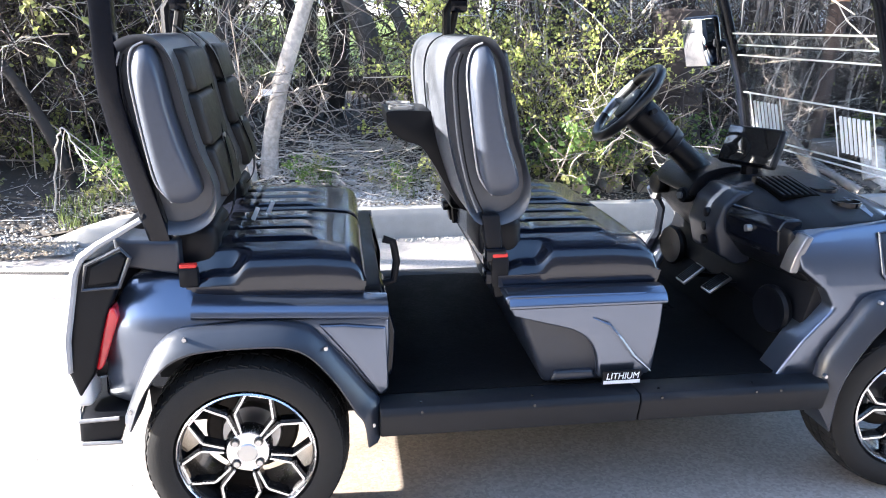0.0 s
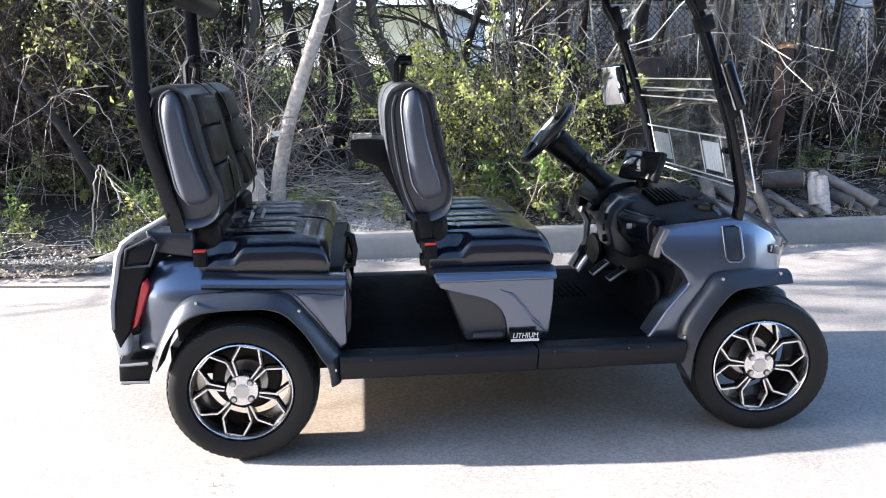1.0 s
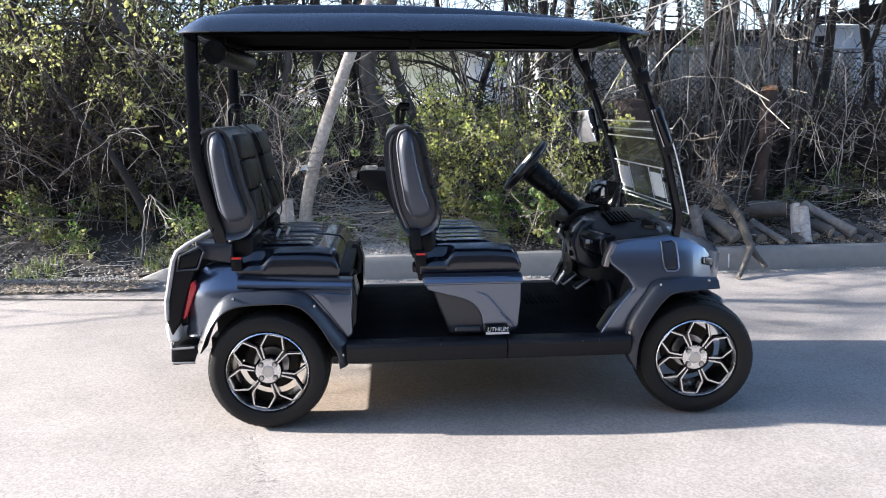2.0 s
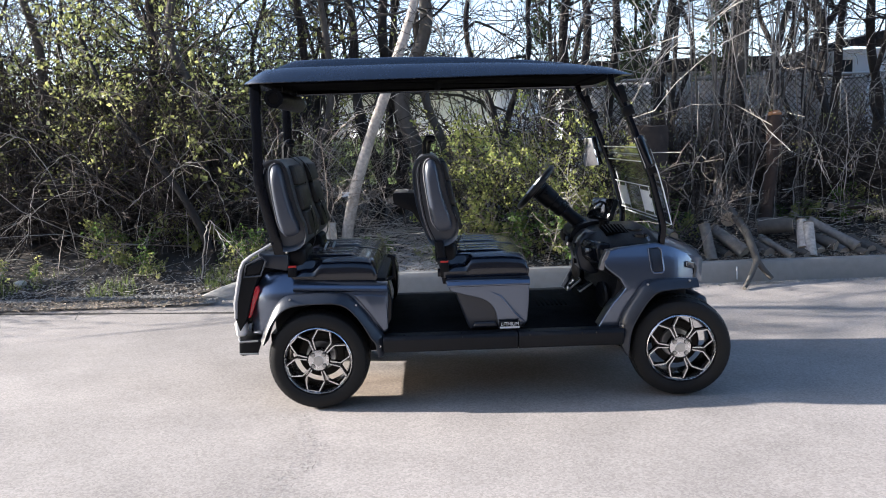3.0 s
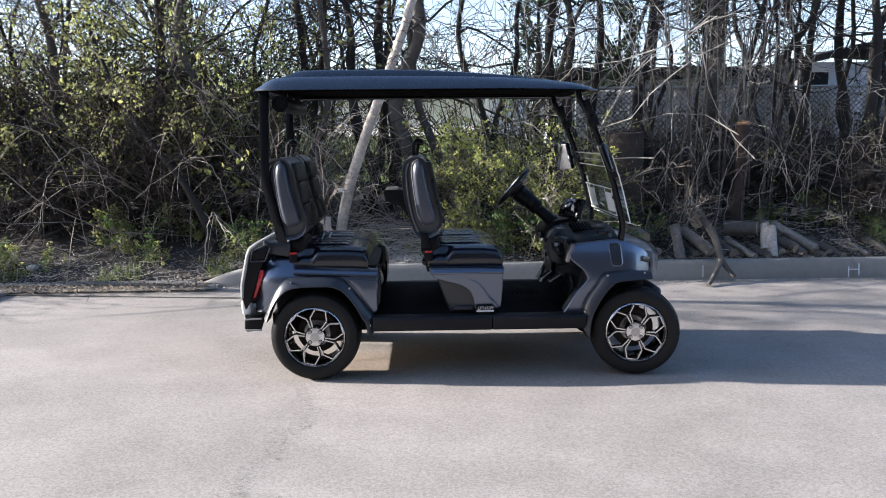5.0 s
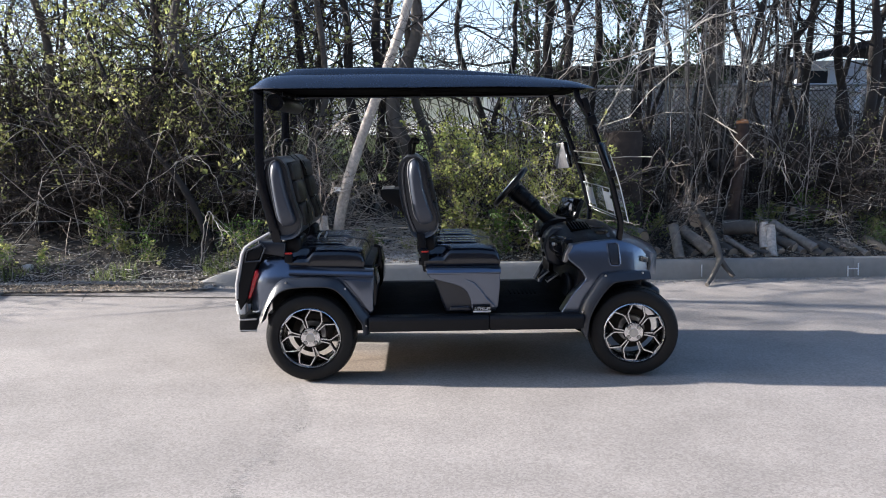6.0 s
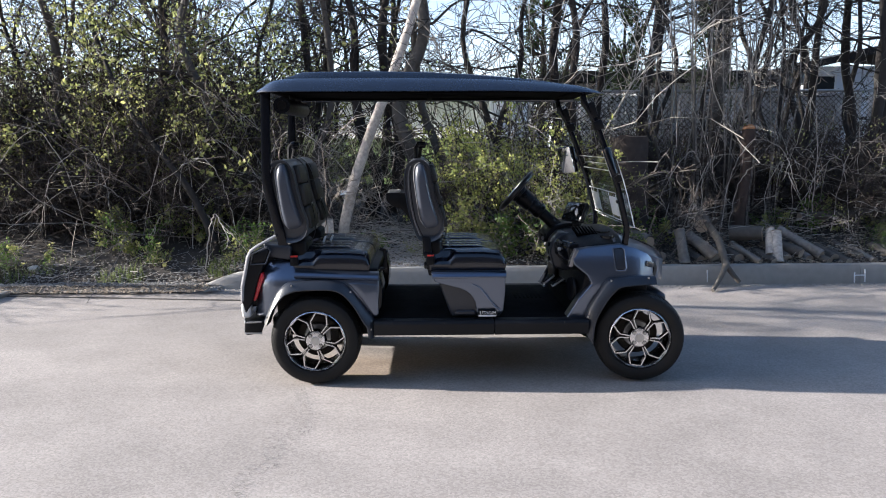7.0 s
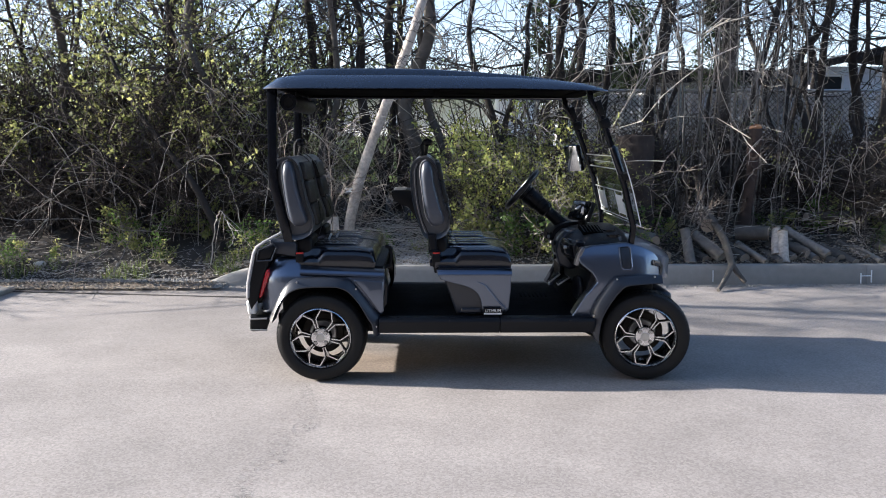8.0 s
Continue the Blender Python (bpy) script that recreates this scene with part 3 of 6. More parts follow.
# battery badge: a plate with letters and a line of small print
badge = part("battery_badge", box(1.05, 1.17, 0.0, 0.006, 0.439, 0.482, 0.002), BLACK, cart, "black and white battery sticker")
cu = bpy.data.curves.new("badge_text", "FONT")
cu.body, cu.size, cu.extrude, cu.align_x, cu.shear = "LITHIUM", 0.0315, 0.0008, "CENTER", 0.15
tob = new("letters", cu)
bpy.context.view_layer.update()
tme = bpy.data.meshes.new_from_object(tob.evaluated_get(bpy.context.evaluated_depsgraph_get()))
bpy.data.objects.remove(tob)
tme.materials.append(WHITE)
letters = new("letters", tme)
letters.parent = badge
letters.matrix_local = pose(1.111, -0.0025, 0.4565, 90, 0, 0) @ Matrix.Diagonal((0.86, 0.95, 1, 1))
part("print_bar", box(1.053, 1.167, -0.002, 0.002, 0.441, 0.4515), WHITE, badge)

# seats


def round_outline(pts, n=5):
    P = [(*p, 0) for p in pts]
    out = []
    m = len(P)
    for i in range(m):
        p0, p1, p2, p3 = (Vector(P[(i + k - 1) % m]) for k in range(4))
        for k in range(n):
            t = k / n
            q = 0.5 * ((2 * p1) + (p2 - p0) * t + (2 * p0 - 5 * p1 + 4 * p2 - p3) * t * t + (3 * p1 - p0 - 3 * p2 + p3) * t ** 3)
            out.append((q.x, q.y))
    return out


BACK = round_outline([(-0.212, 0.93), (-0.255, 1.03), (-0.288, 1.15), (-0.303, 1.26), (-0.305, 1.35), (-0.285, 1.415), (-0.235, 1.446), (-0.175, 1.44), (-0.135, 1.385), (-0.112, 1.27), (-0.085, 1.15), (-0.05, 1.04), (-0.065, 0.955), (-0.135, 0.916)], 5)
WING = round_outline([(-0.225, 1.402), (-0.205, 1.421), (-0.182, 1.415), (-0.164, 1.37), (-0.145, 1.26), (-0.118, 1.15), (-0.088, 1.055), (-0.095, 1.022), (-0.13, 1.006), (-0.172, 1.012), (-0.197, 1.06), (-0.213, 1.14), (-0.228, 1.25), (-0.236, 1.35)], 5)


def scaled(outline, k):
    cx = sum(p[0] for p in outline) / len(outline)
    cz = sum(p[1] for p in outline) / len(outline)
    return [(cx + (x - cx) * k, cz + (z - cz) * k) for x, z in outline]


def pillow(outline, y0, y1, puff, shrink, n=4):
    """An outline drawn out along y with domed ends."""
    rings = []
    for i in range(n + 1):
        a = (i / n) * math.pi / 2
        rings.append([(x, y0 + puff * (1 - math.sin(a)), z) for x, z in scaled(outline, 1 - shrink * (math.cos(a)) ** 1.5)])
    for i in range(n + 1):
        a = (1 - i / n) * math.pi / 2
        rings.append([(x, y1 - puff * (1 - math.sin(a)), z) for x, z in scaled(outline, 1 - shrink * (math.cos(a)) ** 1.5)])
    return loft(rings)


def dome(outline, y0, height, base):
    """A soft pad: an outline that bulges towards -y from the base plane to y0, with a gently rounded face."""
    rings = [[(x, base, z) for x, z in outline]]
    for s in (1.0, 0.992, 0.975, 0.95, 0.91, 0.85, 0.76, 0.62, 0.45, 0.25, 0.08):
        rings.append([(x, y0 + height * s ** 7, z) for x, z in scaled(outline, s)])
    return loft(rings)


def cushion_block():
    """The bench cushion as a closed block: a quilted top over straight sides."""
    nx, ny = 56, 140
    x0, x1, y0, y1 = -0.145, 0.35, 0.083, 1.117

    def ease(t):
        t = max(0.0, min(1.0, t))
        return t * t * (3 - 2 * t)

    def roll(d, r, h):
        t = max(0.0, 1 - d / r)
        return h * (1 - math.sqrt(max(0.0, 1 - t * t)))

    def top(x, y):
        d = min(y - y0, y1 - y)
        fx = x1 - x
        z = 0.834 + 0.028 * math.sin(math.pi / 2 * min(1.0, d / 0.13)) - roll(d, 0.03, 0.026) - roll(fx, 0.05, 0.048) - 0.012 * ease((0.16 - fx) / 0.16)
        z -= 0.045 * ease((0.03 - x) / 0.06) * ease((0.085 - d) / 0.04)
        z -= 0.02 * ease((-0.06 - x) / 0.085)
        z -= 0.018 * math.exp(-((y - CY) / 0.014) ** 2)
        u = (min(y, 2 * CY - y) - 0.205) / 0.118
        if 0 < u < 3 and -0.135 < x < 0.235:
            f = u - int(u)
            w = (1 - abs(2 * f - 1) ** 5) * (1 - abs(2 * (x + 0.135) / 0.37 - 1) ** 6)
            z += 0.014 * w - 0.005 * w * math.exp(-((x + 0.012) / 0.006) ** 2)
        return z

    b = bmesh.new()
    X = [x0 + (x1 - x0) * i / nx for i in range(nx + 1)]
    Y = [y0 + (y1 - y0) * j / ny for j in range(ny + 1)]
    up = [[b.verts.new((x, y, top(x, y))) for x in X] for y in Y]
    for j in range(ny):
        for i in range(nx):
            b.faces.new((up[j][i], up[j][i + 1], up[j + 1][i + 1], up[j + 1][i]))
    rim = [up[0][i] for i in range(nx + 1)] + [up[j][nx] for j in range(1, ny + 1)] + [up[ny][i] for i in range(nx - 1, -1, -1)] + [up[j][0] for j in range(ny - 1, 0, -1)]
    mid = [b.verts.new((v.co.x + (0.005 if v.co.x > 0.3 else 0), v.co.y + (0.003 if v.co.y > CY else -0.003), 0.77)) for v in rim]
    low = [b.verts.new((v.co.x - 0.004 * (v.co.x > 0.3), v.co.y, 0.732)) for v in rim]
    n = len(rim)
    for i in range(n):
        j = (i + 1) % n
        b.faces.new((rim[i], rim[j], mid[j], mid[i]))
        b.faces.new((mid[i], mid[j], low[j], low[i]))
    b.faces.new(low)
    return b


def seat_row(dx):
    """A bench cushion and two backs, set dx ahead of the rear row."""
    sh = Matrix.Translation((dx, 0, 0))
    # cushion: one quilted block, chamfered towards its ends, with pads and grooves
    cushion = part("seat_cushion", turned(cushion_block(), sh), VINYL, cart, "glossy black quilted vinyl bench cushion", 60)
    part("cushion_base", turned(box(-0.14, 0.335, 0.105, 1.095, 0.708, 0.735, 0.008), sh), BLACK, cart)
    for side in (0, 1):
        m = (lambda q: q) if side == 0 else mirror_bm
        back = part("backrest", turned(m(pillow(BACK, 0.108, 0.575, 0.045, 0.10, 8)), sh), VINYLG, cart, "charcoal and black vinyl bucket backrest", 60)
        part("side_wing", turned(m(dome(WING, 0.066, 0.036, 0.16)), sh), WINGM, back, "charcoal padded side wing", 80)
        for kind_name, y, r, material, run in (
                ("piping", 0.103, 0.0030, PIPING, ((-0.165, 1.008), (-0.203, 1.06), (-0.219, 1.14), (-0.234, 1.25), (-0.243, 1.35), (-0.231, 1.41), (-0.20, 1.43))),
                ("seam_cord", 0.1125, 0.0026, SEAML, ((-0.205, 0.955), (-0.237, 1.04), (-0.262, 1.15), (-0.275, 1.26), (-0.278, 1.35), (-0.262, 1.405))),
                ("seam_cord", 0.1135, 0.0024, BLACK, ((-0.186, 0.95), (-0.226, 1.04), (-0.250, 1.15), (-0.263, 1.26), (-0.266, 1.35), (-0.252, 1.40)))):
            part(kind_name, turned(m(tube(spline([(x, y, z) for x, z in run], 5), r, 6)), sh), material, back)
        for z0, z1, xa, xb in ((1.295, 1.41, -0.118, -0.092), (1.147, 1.291, -0.092, -0.062), (1.0, 1.143, -0.062, -0.027)):
            pb = prism([(xa - 0.05, z1), (xa + 0.006, z1), (xb + 0.006, z0), (xb - 0.05, z0)], 0.19, 0.49, 0.016, 4)
            part("quilted_pad", turned(m(pb), sh), VINYLM, back, "", 60)
        # buckle and receiver at the cushion's outer rear corner
        bk = box(-0.165, -0.112, 0.085, 0.115, 0.735, 0.825, 0.008)
        buckle = part("buckle", turned(m(bk), sh), BLACK, cart, "grey belt buckle with red button")
        part("red_button", turned(m(box(-0.162, -0.115, 0.088, 0.112, 0.822, 0.834, 0.004)), sh), REDB, buckle)
        # shell behind the back
        sb = prism([(-0.19, 0.94), (-0.225, 1.05), (-0.28, 1.30), (-0.255, 1.31), (-0.15, 0.94)], 0.19, 0.50, 0.01, 2)
        part("back_shell", turned(m(sb), sh), BLACK, back)
        # inner belt: strap from the hoop down over the back
        st = [Vector((-0.20, 0.52, 1.47)), Vector((-0.115, 0.50, 1.39)), Vector((-0.075, 0.43, 1.22)), Vector((-0.03, 0.34, 1.05)), Vector((-0.04, 0.30, 0.93)), Vector((-0.12, 0.30, 0.86))]
        pts = spline(st, 5)
        ring = []
        for i, p in enumerate(pts):
            d = (pts[min(i + 1, len(pts) - 1)] - pts[max(i - 1, 0)]).normalized()
            w = Vector((0, 1, 0)) - d * d.y
            w.normalize()
            nrm = d.cross(w)
            ring.append([p + w * 0.019 + nrm * 0.0015, p + w * 0.019 - nrm * 0.0015, p - w * 0.019 - nrm * 0.0015, p - w * 0.019 + nrm * 0.0015])
        strap = part("seat_belt", turned(m(loft(ring)), sh), BLACK, cart, "black webbing seat belt")
        tg = box(-0.06, -0.052, 0.372, 0.398, 1.12, 1.16, 0.003)
        part("belt_tongue", turned(m(tg), sh), STEEL, strap)
    # hoop between the backs, for the belts
    hp = tube([(-0.235, 0.575, 1.36), (-0.235, 0.575, 1.52), (-0.215, 0.585, 1.55), (-0.20, 0.6, 1.555), (-0.19, 0.615, 1.55), (-0.20, 0.625, 1.52), (-0.235, 0.625, 1.36)], 0.014, 8)
    hoop = part("belt_hoop", turned(hp, sh), BLACK, cart, "black belt guide hoop")
    part("belt_guide", turned(box(-0.225, -0.165, 0.565, 0.635, 1.515, 1.56, 0.012), sh), GLOSS, hoop)
    # frame legs under the backs
    for y0 in (0.22, 0.92):
        lg = tube([(-0.14, y0, 0.72), (-0.15, y0, 0.85), (-0.19, y0, 1.0)], 0.02, 8)
        part("back_bracket", turned(lg, sh), BLACK, cart)
    lug = box(-0.19, -0.06, 0.15, 0.42, 0.80, 0.93, 0.03, 3)
    part("hinge_cover", turned(lug, sh), BLACK, cart)
    part("hinge_cover", turned(mirror_bm(box(-0.19, -0.06, 0.15, 0.42, 0.80, 0.93, 0.03, 3)), sh), BLACK, cart)


seat_row(0.0)
seat_row(0.885)
for y0 in (0.10, 0.18):
    part("white_tag", turned(box(-0.007, 0.007, -0.002, 0.002, -0.022, 0.022, 0.001), pose(-0.03 + y0 * 0.5, 0.3 + y0, 0.90, 0, 25, 0)), WHITE, cart, "white belt tag")

# front seat supports and belts behind it
for near in (True, False):
    m = (lambda q: q) if near else mirror_bm
    s = prism([(0.69, 0.95), (0.745, 0.95), (0.76, 0.80), (0.775, 0.70), (0.735, 0.69), (0.715, 0.80)], 0.10, 0.15, 0.01, 2)
    sup = part("seat_back_support", m(s), BLACK, cart)
    for z in (0.83, 0.76):
        part("support_clip", m(box(0.705, 0.765, 0.09, 0.16, z - 0.02, z + 0.02, 0.006)), GLOSS, sup)
# armrest tray with cup ring behind the front seats
tray = prism(round_outline([(0.452, 1.15), (0.443, 1.19), (0.455, 1.209), (0.56, 1.209), (0.605, 1.19), (0.655, 1.07), (0.745, 0.91), (0.69, 0.88), (0.605, 1.02), (0.555, 1.092), (0.50, 1.113)], 4), 0.47, 0.73, 0.016, 3)
trayo = part("rear_tray", tray, BLACK, cart, "black moulded tray with steel cup ring")
for y0 in (0.535, 0.665):
    part("cup_ring", turned(lathe([(0.042, -0.006), (0.042, 0.008), (0.034, 0.008), (0.034, -0.006)], 28), pose(0.495, y0, 1.213, 90)), STEEL, trayo)

# roof posts
REAR_POST = [(-0.292, 1.88), (-0.296, 1.6), (-0.301, 1.38), (-0.299, 1.30), (-0.285, 1.22), (-0.262, 1.12), (-0.235, 1.01), (-0.205, 0.88)]
FRONT_POST = [(1.715, 1.88), (1.735, 1.80), (1.80, 1.70), (1.868, 1.53), (1.965, 1.26), (2.03, 1.0), (2.03, 0.955), (2.02, 0.87)]


def post_bar(line, y, w, d):
    P = [Vector((x, y, z)) for x, z in line]
    rings = []
    for i, p in enumerate(P):
        t = (P[min(i + 1, len(P) - 1)] - P[max(i - 1, 0)]).normalized()
        nx = Vector((-t.z, 0, t.x))
        c = w / 2
        rings.append([p + nx * c + Vector((0, -d / 2, 0)), p + nx * c + Vector((0, d / 2, 0)), p - nx * c + Vector((0, d / 2, 0)), p - nx * c + Vector((0, -d / 2, 0))])
    return bev(loft(rings), 0.008, 2)


for near in (True, False):
    m = (lambda q: q) if near else mirror_bm
    part("rear_roof_post", m(post_bar(REAR_POST, 0.13, 0.058, 0.05)), GLOSS, cart, "gloss black steel roof post")
    ap = part("front_roof_post", m(post_bar(FRONT_POST, 0.13, 0.034, 0.05)), GLOSS, cart, "gloss black windshield post")
    part("post_clamp", m(turned(box(-0.03, 0.03, -0.035, 0.035, -0.03, 0.03, 0.008), pose(1.825, 0.13, 1.66, 0, -20, 0))), BLACK, ap)
    part("post_clamp", m(turned(box(-0.02, 0.02, -0.03, 0.03, -0.05, 0.05, 0.008), pose(1.79, 0.13, 1.755, 0, -18, 0))), BLACK, ap)
    part("post_clamp", m(turned(box(-0.02, 0.03, -0.03, 0.03, -0.05, 0.05, 0.008), pose(1.95, 0.13, 1.34, 0, -23, 0))), BLACK, ap)

# roof: a moulded canopy with a sloping fascia and a raised centre panel that fades out towards the front


def along(x, table):
    """A value read off a table of (place, value), straight between its rows."""
    return float(np.interp(x, [p for p, _ in table], [v for _, v in table]))


FASCIA = [(-0.36, 0.012), (-0.29, 0.05), (-0.22, 0.074), (-0.10, 0.086), (0.50, 0.088), (1.0, 0.080), (1.45, 0.064), (1.68, 0.046), (1.82, 0.024), (1.88, 0.006)]
RAISED = [(-0.16, 0.0), (-0.115, 0.036), (0.0, 0.042), (0.7, 0.040), (1.3, 0.018), (1.65, 0.0)]


def roof_ring(k, z, fascia=0.0, raised=0.0):
    """A rounded outline in plan, inset by k; the front corners are cut back more."""
    arcs = []
    for cx, cy, r, a0 in ((-0.345 + 0.16, 0.0 + 0.12, 0.14, 180), (1.87 - 0.26, 0.0 + 0.20, 0.22, 270), (1.87 - 0.26, 1.2 - 0.20, 0.22, 0), (-0.345 + 0.16, 1.2 - 0.12, 0.14, 90)):
        rx, ry = r + (0.02 if cx < 0.5 else 0.04), r - 0.02
        arcs.append([Vector((cx + (rx - k) * math.cos(radians(a0 + 90 * i / 8)), cy + (ry - k) * math.sin(radians(a0 + 90 * i / 8)), 0)) for i in range(9)])
    pts = []
    for arc, after in zip(arcs, arcs[1:] + arcs[:1]):
        pts.extend(arc)
        pts.extend(arc[-1].lerp(after[0], i / 14) for i in range(1, 14))
    return [(p.x, p.y, z - 0.012 * max(0.0, p.x - 1.2) / 0.6 + fascia * along(p.x, FASCIA) + raised * along(p.x, RAISED)) for p in pts]


rings = [roof_ring(0.05, 1.888), roof_ring(0.014, 1.882), roof_ring(0.002, 1.868), roof_ring(-0.003, 1.872), roof_ring(0.002, 1.877, 0.12), roof_ring(0.03, 1.872, 0.62), roof_ring(0.058, 1.870, 0.93), roof_ring(0.072, 1.870, 1.0), roof_ring(0.098, 1.871, 1.0),
         roof_ring(0.104, 1.871, 1.0, 0.75), roof_ring(0.114, 1.871, 1.0, 0.97), roof_ring(0.16, 1.875, 1.0, 1.0)]
roof = part("roof", loft(rings), ROOFM, cart, "black moulded canopy roof with raised centre", 50)
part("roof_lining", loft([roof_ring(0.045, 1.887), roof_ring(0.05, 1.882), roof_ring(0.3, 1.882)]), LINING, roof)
for x0 in (-0.1, 0.32, 0.72, 1.18, 1.36, 1.52):
    for y0 in (0.06, 1.14):
        part("roof_screw", turned(cyl((0, 0), 0.008, -0.005, 0.005, 8), pose(x0, y0, 1.880, 90)), STEEL, roof)
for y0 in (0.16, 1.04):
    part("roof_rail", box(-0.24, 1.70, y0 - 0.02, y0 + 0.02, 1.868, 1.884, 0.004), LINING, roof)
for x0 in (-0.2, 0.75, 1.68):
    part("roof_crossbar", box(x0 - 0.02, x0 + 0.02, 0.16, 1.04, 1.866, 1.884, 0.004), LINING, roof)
# sound bar under the roof's rear edge
sb = part("sound_bar", cyl((-0.20, 1.795), 0.052, 0.19, 1.01, 24, 0.008), BLACK, cart, "black tube-shaped sound bar")
for y0, y1 in ((0.176, 0.192), (1.008, 1.024)):
    part("speaker_ring", lathe([(0.03, y0), (0.054, y0), (0.054, y1), (0.03, y1)], 24, (-0.20, 0, 1.795)), GLOSS, sb)
    part("speaker_cone", cyl((-0.20, 1.795), 0.03, y0 + 0.005, y1, 20), BLACK, sb)
for y0 in (0.35, 0.85):
    part("sound_bar_bracket", box(-0.22, -0.18, y0 - 0.015, y0 + 0.015, 1.84, 1.884, 0.004), BLACK, sb)

# front body: cowl sides, bonnet
COWL = [(1.615, 0.31), (1.62, 0.41), (1.70, 0.54), (1.785, 0.645), (1.755, 0.70), (1.675, 0.765), (1.662, 0.81), (1.69, 0.858), (1.76, 0.876), (1.88, 0.888), (1.985, 0.896), (2.06, 0.868), (2.12, 0.828), (2.148, 0.785), (2.155, 0.66), (2.15, 0.64),
        (2.05, 0.645), (1.95, 0.63), (1.87, 0.565), (1.80, 0.45), (1.785, 0.31)]
STN = [(1.95, 0.075, 0.945, 0.885), (1.98, 0.08, 0.943, 0.884), (2.06, 0.085, 0.925, 0.868), (2.12, 0.10, 0.905, 0.845), (2.18, 0.13, 0.882, 0.818), (2.25, 0.18, 0.852, 0.79), (2.32, 0.26, 0.82, 0.762), (2.37, 0.42, 0.79, 0.74)]
for near in (True, False):
    bm = crowned(prism(COWL, 0.012, 0.14, 0.016, 4), lambda x, z: max(0, 0.70 - z) * 0.06, [1.66 + 0.05 * i for i in range(11)], [0.36 + 0.03 * i for i in range(19)])
    for v in bm.verts:
        if v.co.x > 2.0:
            v.co.x = 2.0 + (v.co.x - 2.0) * 1.4
            v.co.y += (v.co.x - 2.0) ** 2 * 2.0
        if v.co.z > 0.62 and v.co.y < 0.6:
            v.co.y += (v.co.z - 0.62) * 0.18 + max(0.0, v.co.z - 0.76) ** 2 * 1.6
    part("front_side_panel", bm if near else mirror_bm(bm), PAINT, cart, "glossy metallic grey front body panel")
    b2 = prism([(1.932, 0.868), (1.985, 0.872), (2.000, 0.86), (2.008, 0.745), (1.996, 0.732), (1.952, 0.732), (1.942, 0.745)], 0.005, 0.05, 0.010, 3)
    for v in b2.verts:
        v.co.y += max(0, v.co.z - 0.62) * 0.18 + max(0.0, v.co.z - 0.76) ** 2 * 1.6
    pcov = part("post_cover", b2 if near else mirror_bm(b2), FLARE, cart, "dark plastic post foot cover")
    b5 = tube([(x, 0.004 + max(0, z - 0.62) * 0.18 + max(0.0, z - 0.76) ** 2 * 1.6, z) for x, z in ((1.930, 0.868), (1.985, 0.875), (2.003, 0.862), (2.011, 0.744), (1.998, 0.729), (1.951, 0.729), (1.939, 0.744))], 0.005, 6, None, True)
    part("cover_rim", b5 if near else mirror_bm(b5), PAINT, pcov)
    b3 = prism([(1.640, 0.752), (1.668, 0.748), (1.680, 0.80), (1.708, 0.864), (1.684, 0.870), (1.656, 0.81)], 0.050, 0.11, 0.007, 3)
    part("dash_end_trim", b3 if near else mirror_bm(b3), TRIM, cart, "silver dash end trim")
    b4 = turned(box(-0.035, 0.035, -0.006, 0.02, -0.018, 0.018, 0.005, 3), pose(2.185, 0.098, 0.758, 0, 14, 38))
    part("headlamp", b4 if near else mirror_bm(b4), SCREENM, cart, "dark headlamp lens")
hr = []
for x, y, zc, zs in STN:
    ring = []
    for k in range(17):
        u = k / 16 * 2 - 1
        yy = CY + u * (CY - y - 0.012)
        zz = zs + (zc - zs) * (1 - abs(u) ** 3)
        ring.append((x, yy, zz))
    for k in range(17):
        u = 1 - k / 16 * 2
        ring.append((x, CY + u * (CY - y - 0.03), zs - 0.06 - (0.08 if x > 2.1 else 0)))
    hr.append(ring)
part("bonnet", loft(hr), PAINT, cart, "glossy metallic grey bonnet", 50)
nose = []
for k in range(13):
    u = k / 12 * 2 - 1
    xx = 2.345 - 0.125 * abs(u) ** 2.4
    nose.append([(xx, CY + u * 0.44, 0.765), (xx + 0.012, CY + u * 0.44, 0.72), (xx, CY + u * 0.44, 0.64), (xx - 0.06, CY + u * 0.42, 0.63), (xx - 0.06, CY + u * 0.42, 0.765)])
part("front_fascia", loft(nose), BLACK, cart, "black front grille panel", 40)
part("front_bumper", box(2.24, 2.34, 0.22, 0.98, 0.42, 0.54, 0.03, 3), FLARE, cart)
part("front_liner", box(1.80, 2.22, 0.26, 0.94, 0.40, 0.80, 0.02), BLACK, cart)
for y0, y1 in ((0.12, 0.27), (0.93, 1.08)):
    part("front_wheel_housing", box(1.83, 2.16, y0, y1, 0.64, 0.80, 0.02), BLACK, cart)

# dash, firewall and pedals
part("firewall", prism([(1.79, 0.40), (1.72, 0.55), (1.76, 0.72), (1.84, 0.80), (1.86, 0.40)], 0.08, 1.12, 0.01), BLACK, cart)
part("toe_board", prism([(1.66, 0.43), (1.75, 0.60), (1.79, 0.60), (1.79, 0.43)], 0.08, 1.12, 0.006), MAT_RUB, cart)
dashp = prism([(1.69, 0.70), (1.622, 0.78), (1.612, 0.86), (1.65, 0.915), (1.72, 0.945), (1.84, 0.962), (2.00, 0.962), (2.04, 0.94), (2.04, 0.86), (1.80, 0.70)], 0.10, 1.10, 0.016, 3)
for k in range(1, 10):
    bmesh.ops.bisect_plane(dashp, geom=list(dashp.verts) + list(dashp.edges) + list(dashp.faces), plane_co=(0, 0.1 + 0.1 * k, 0), plane_no=(0, 1, 0))
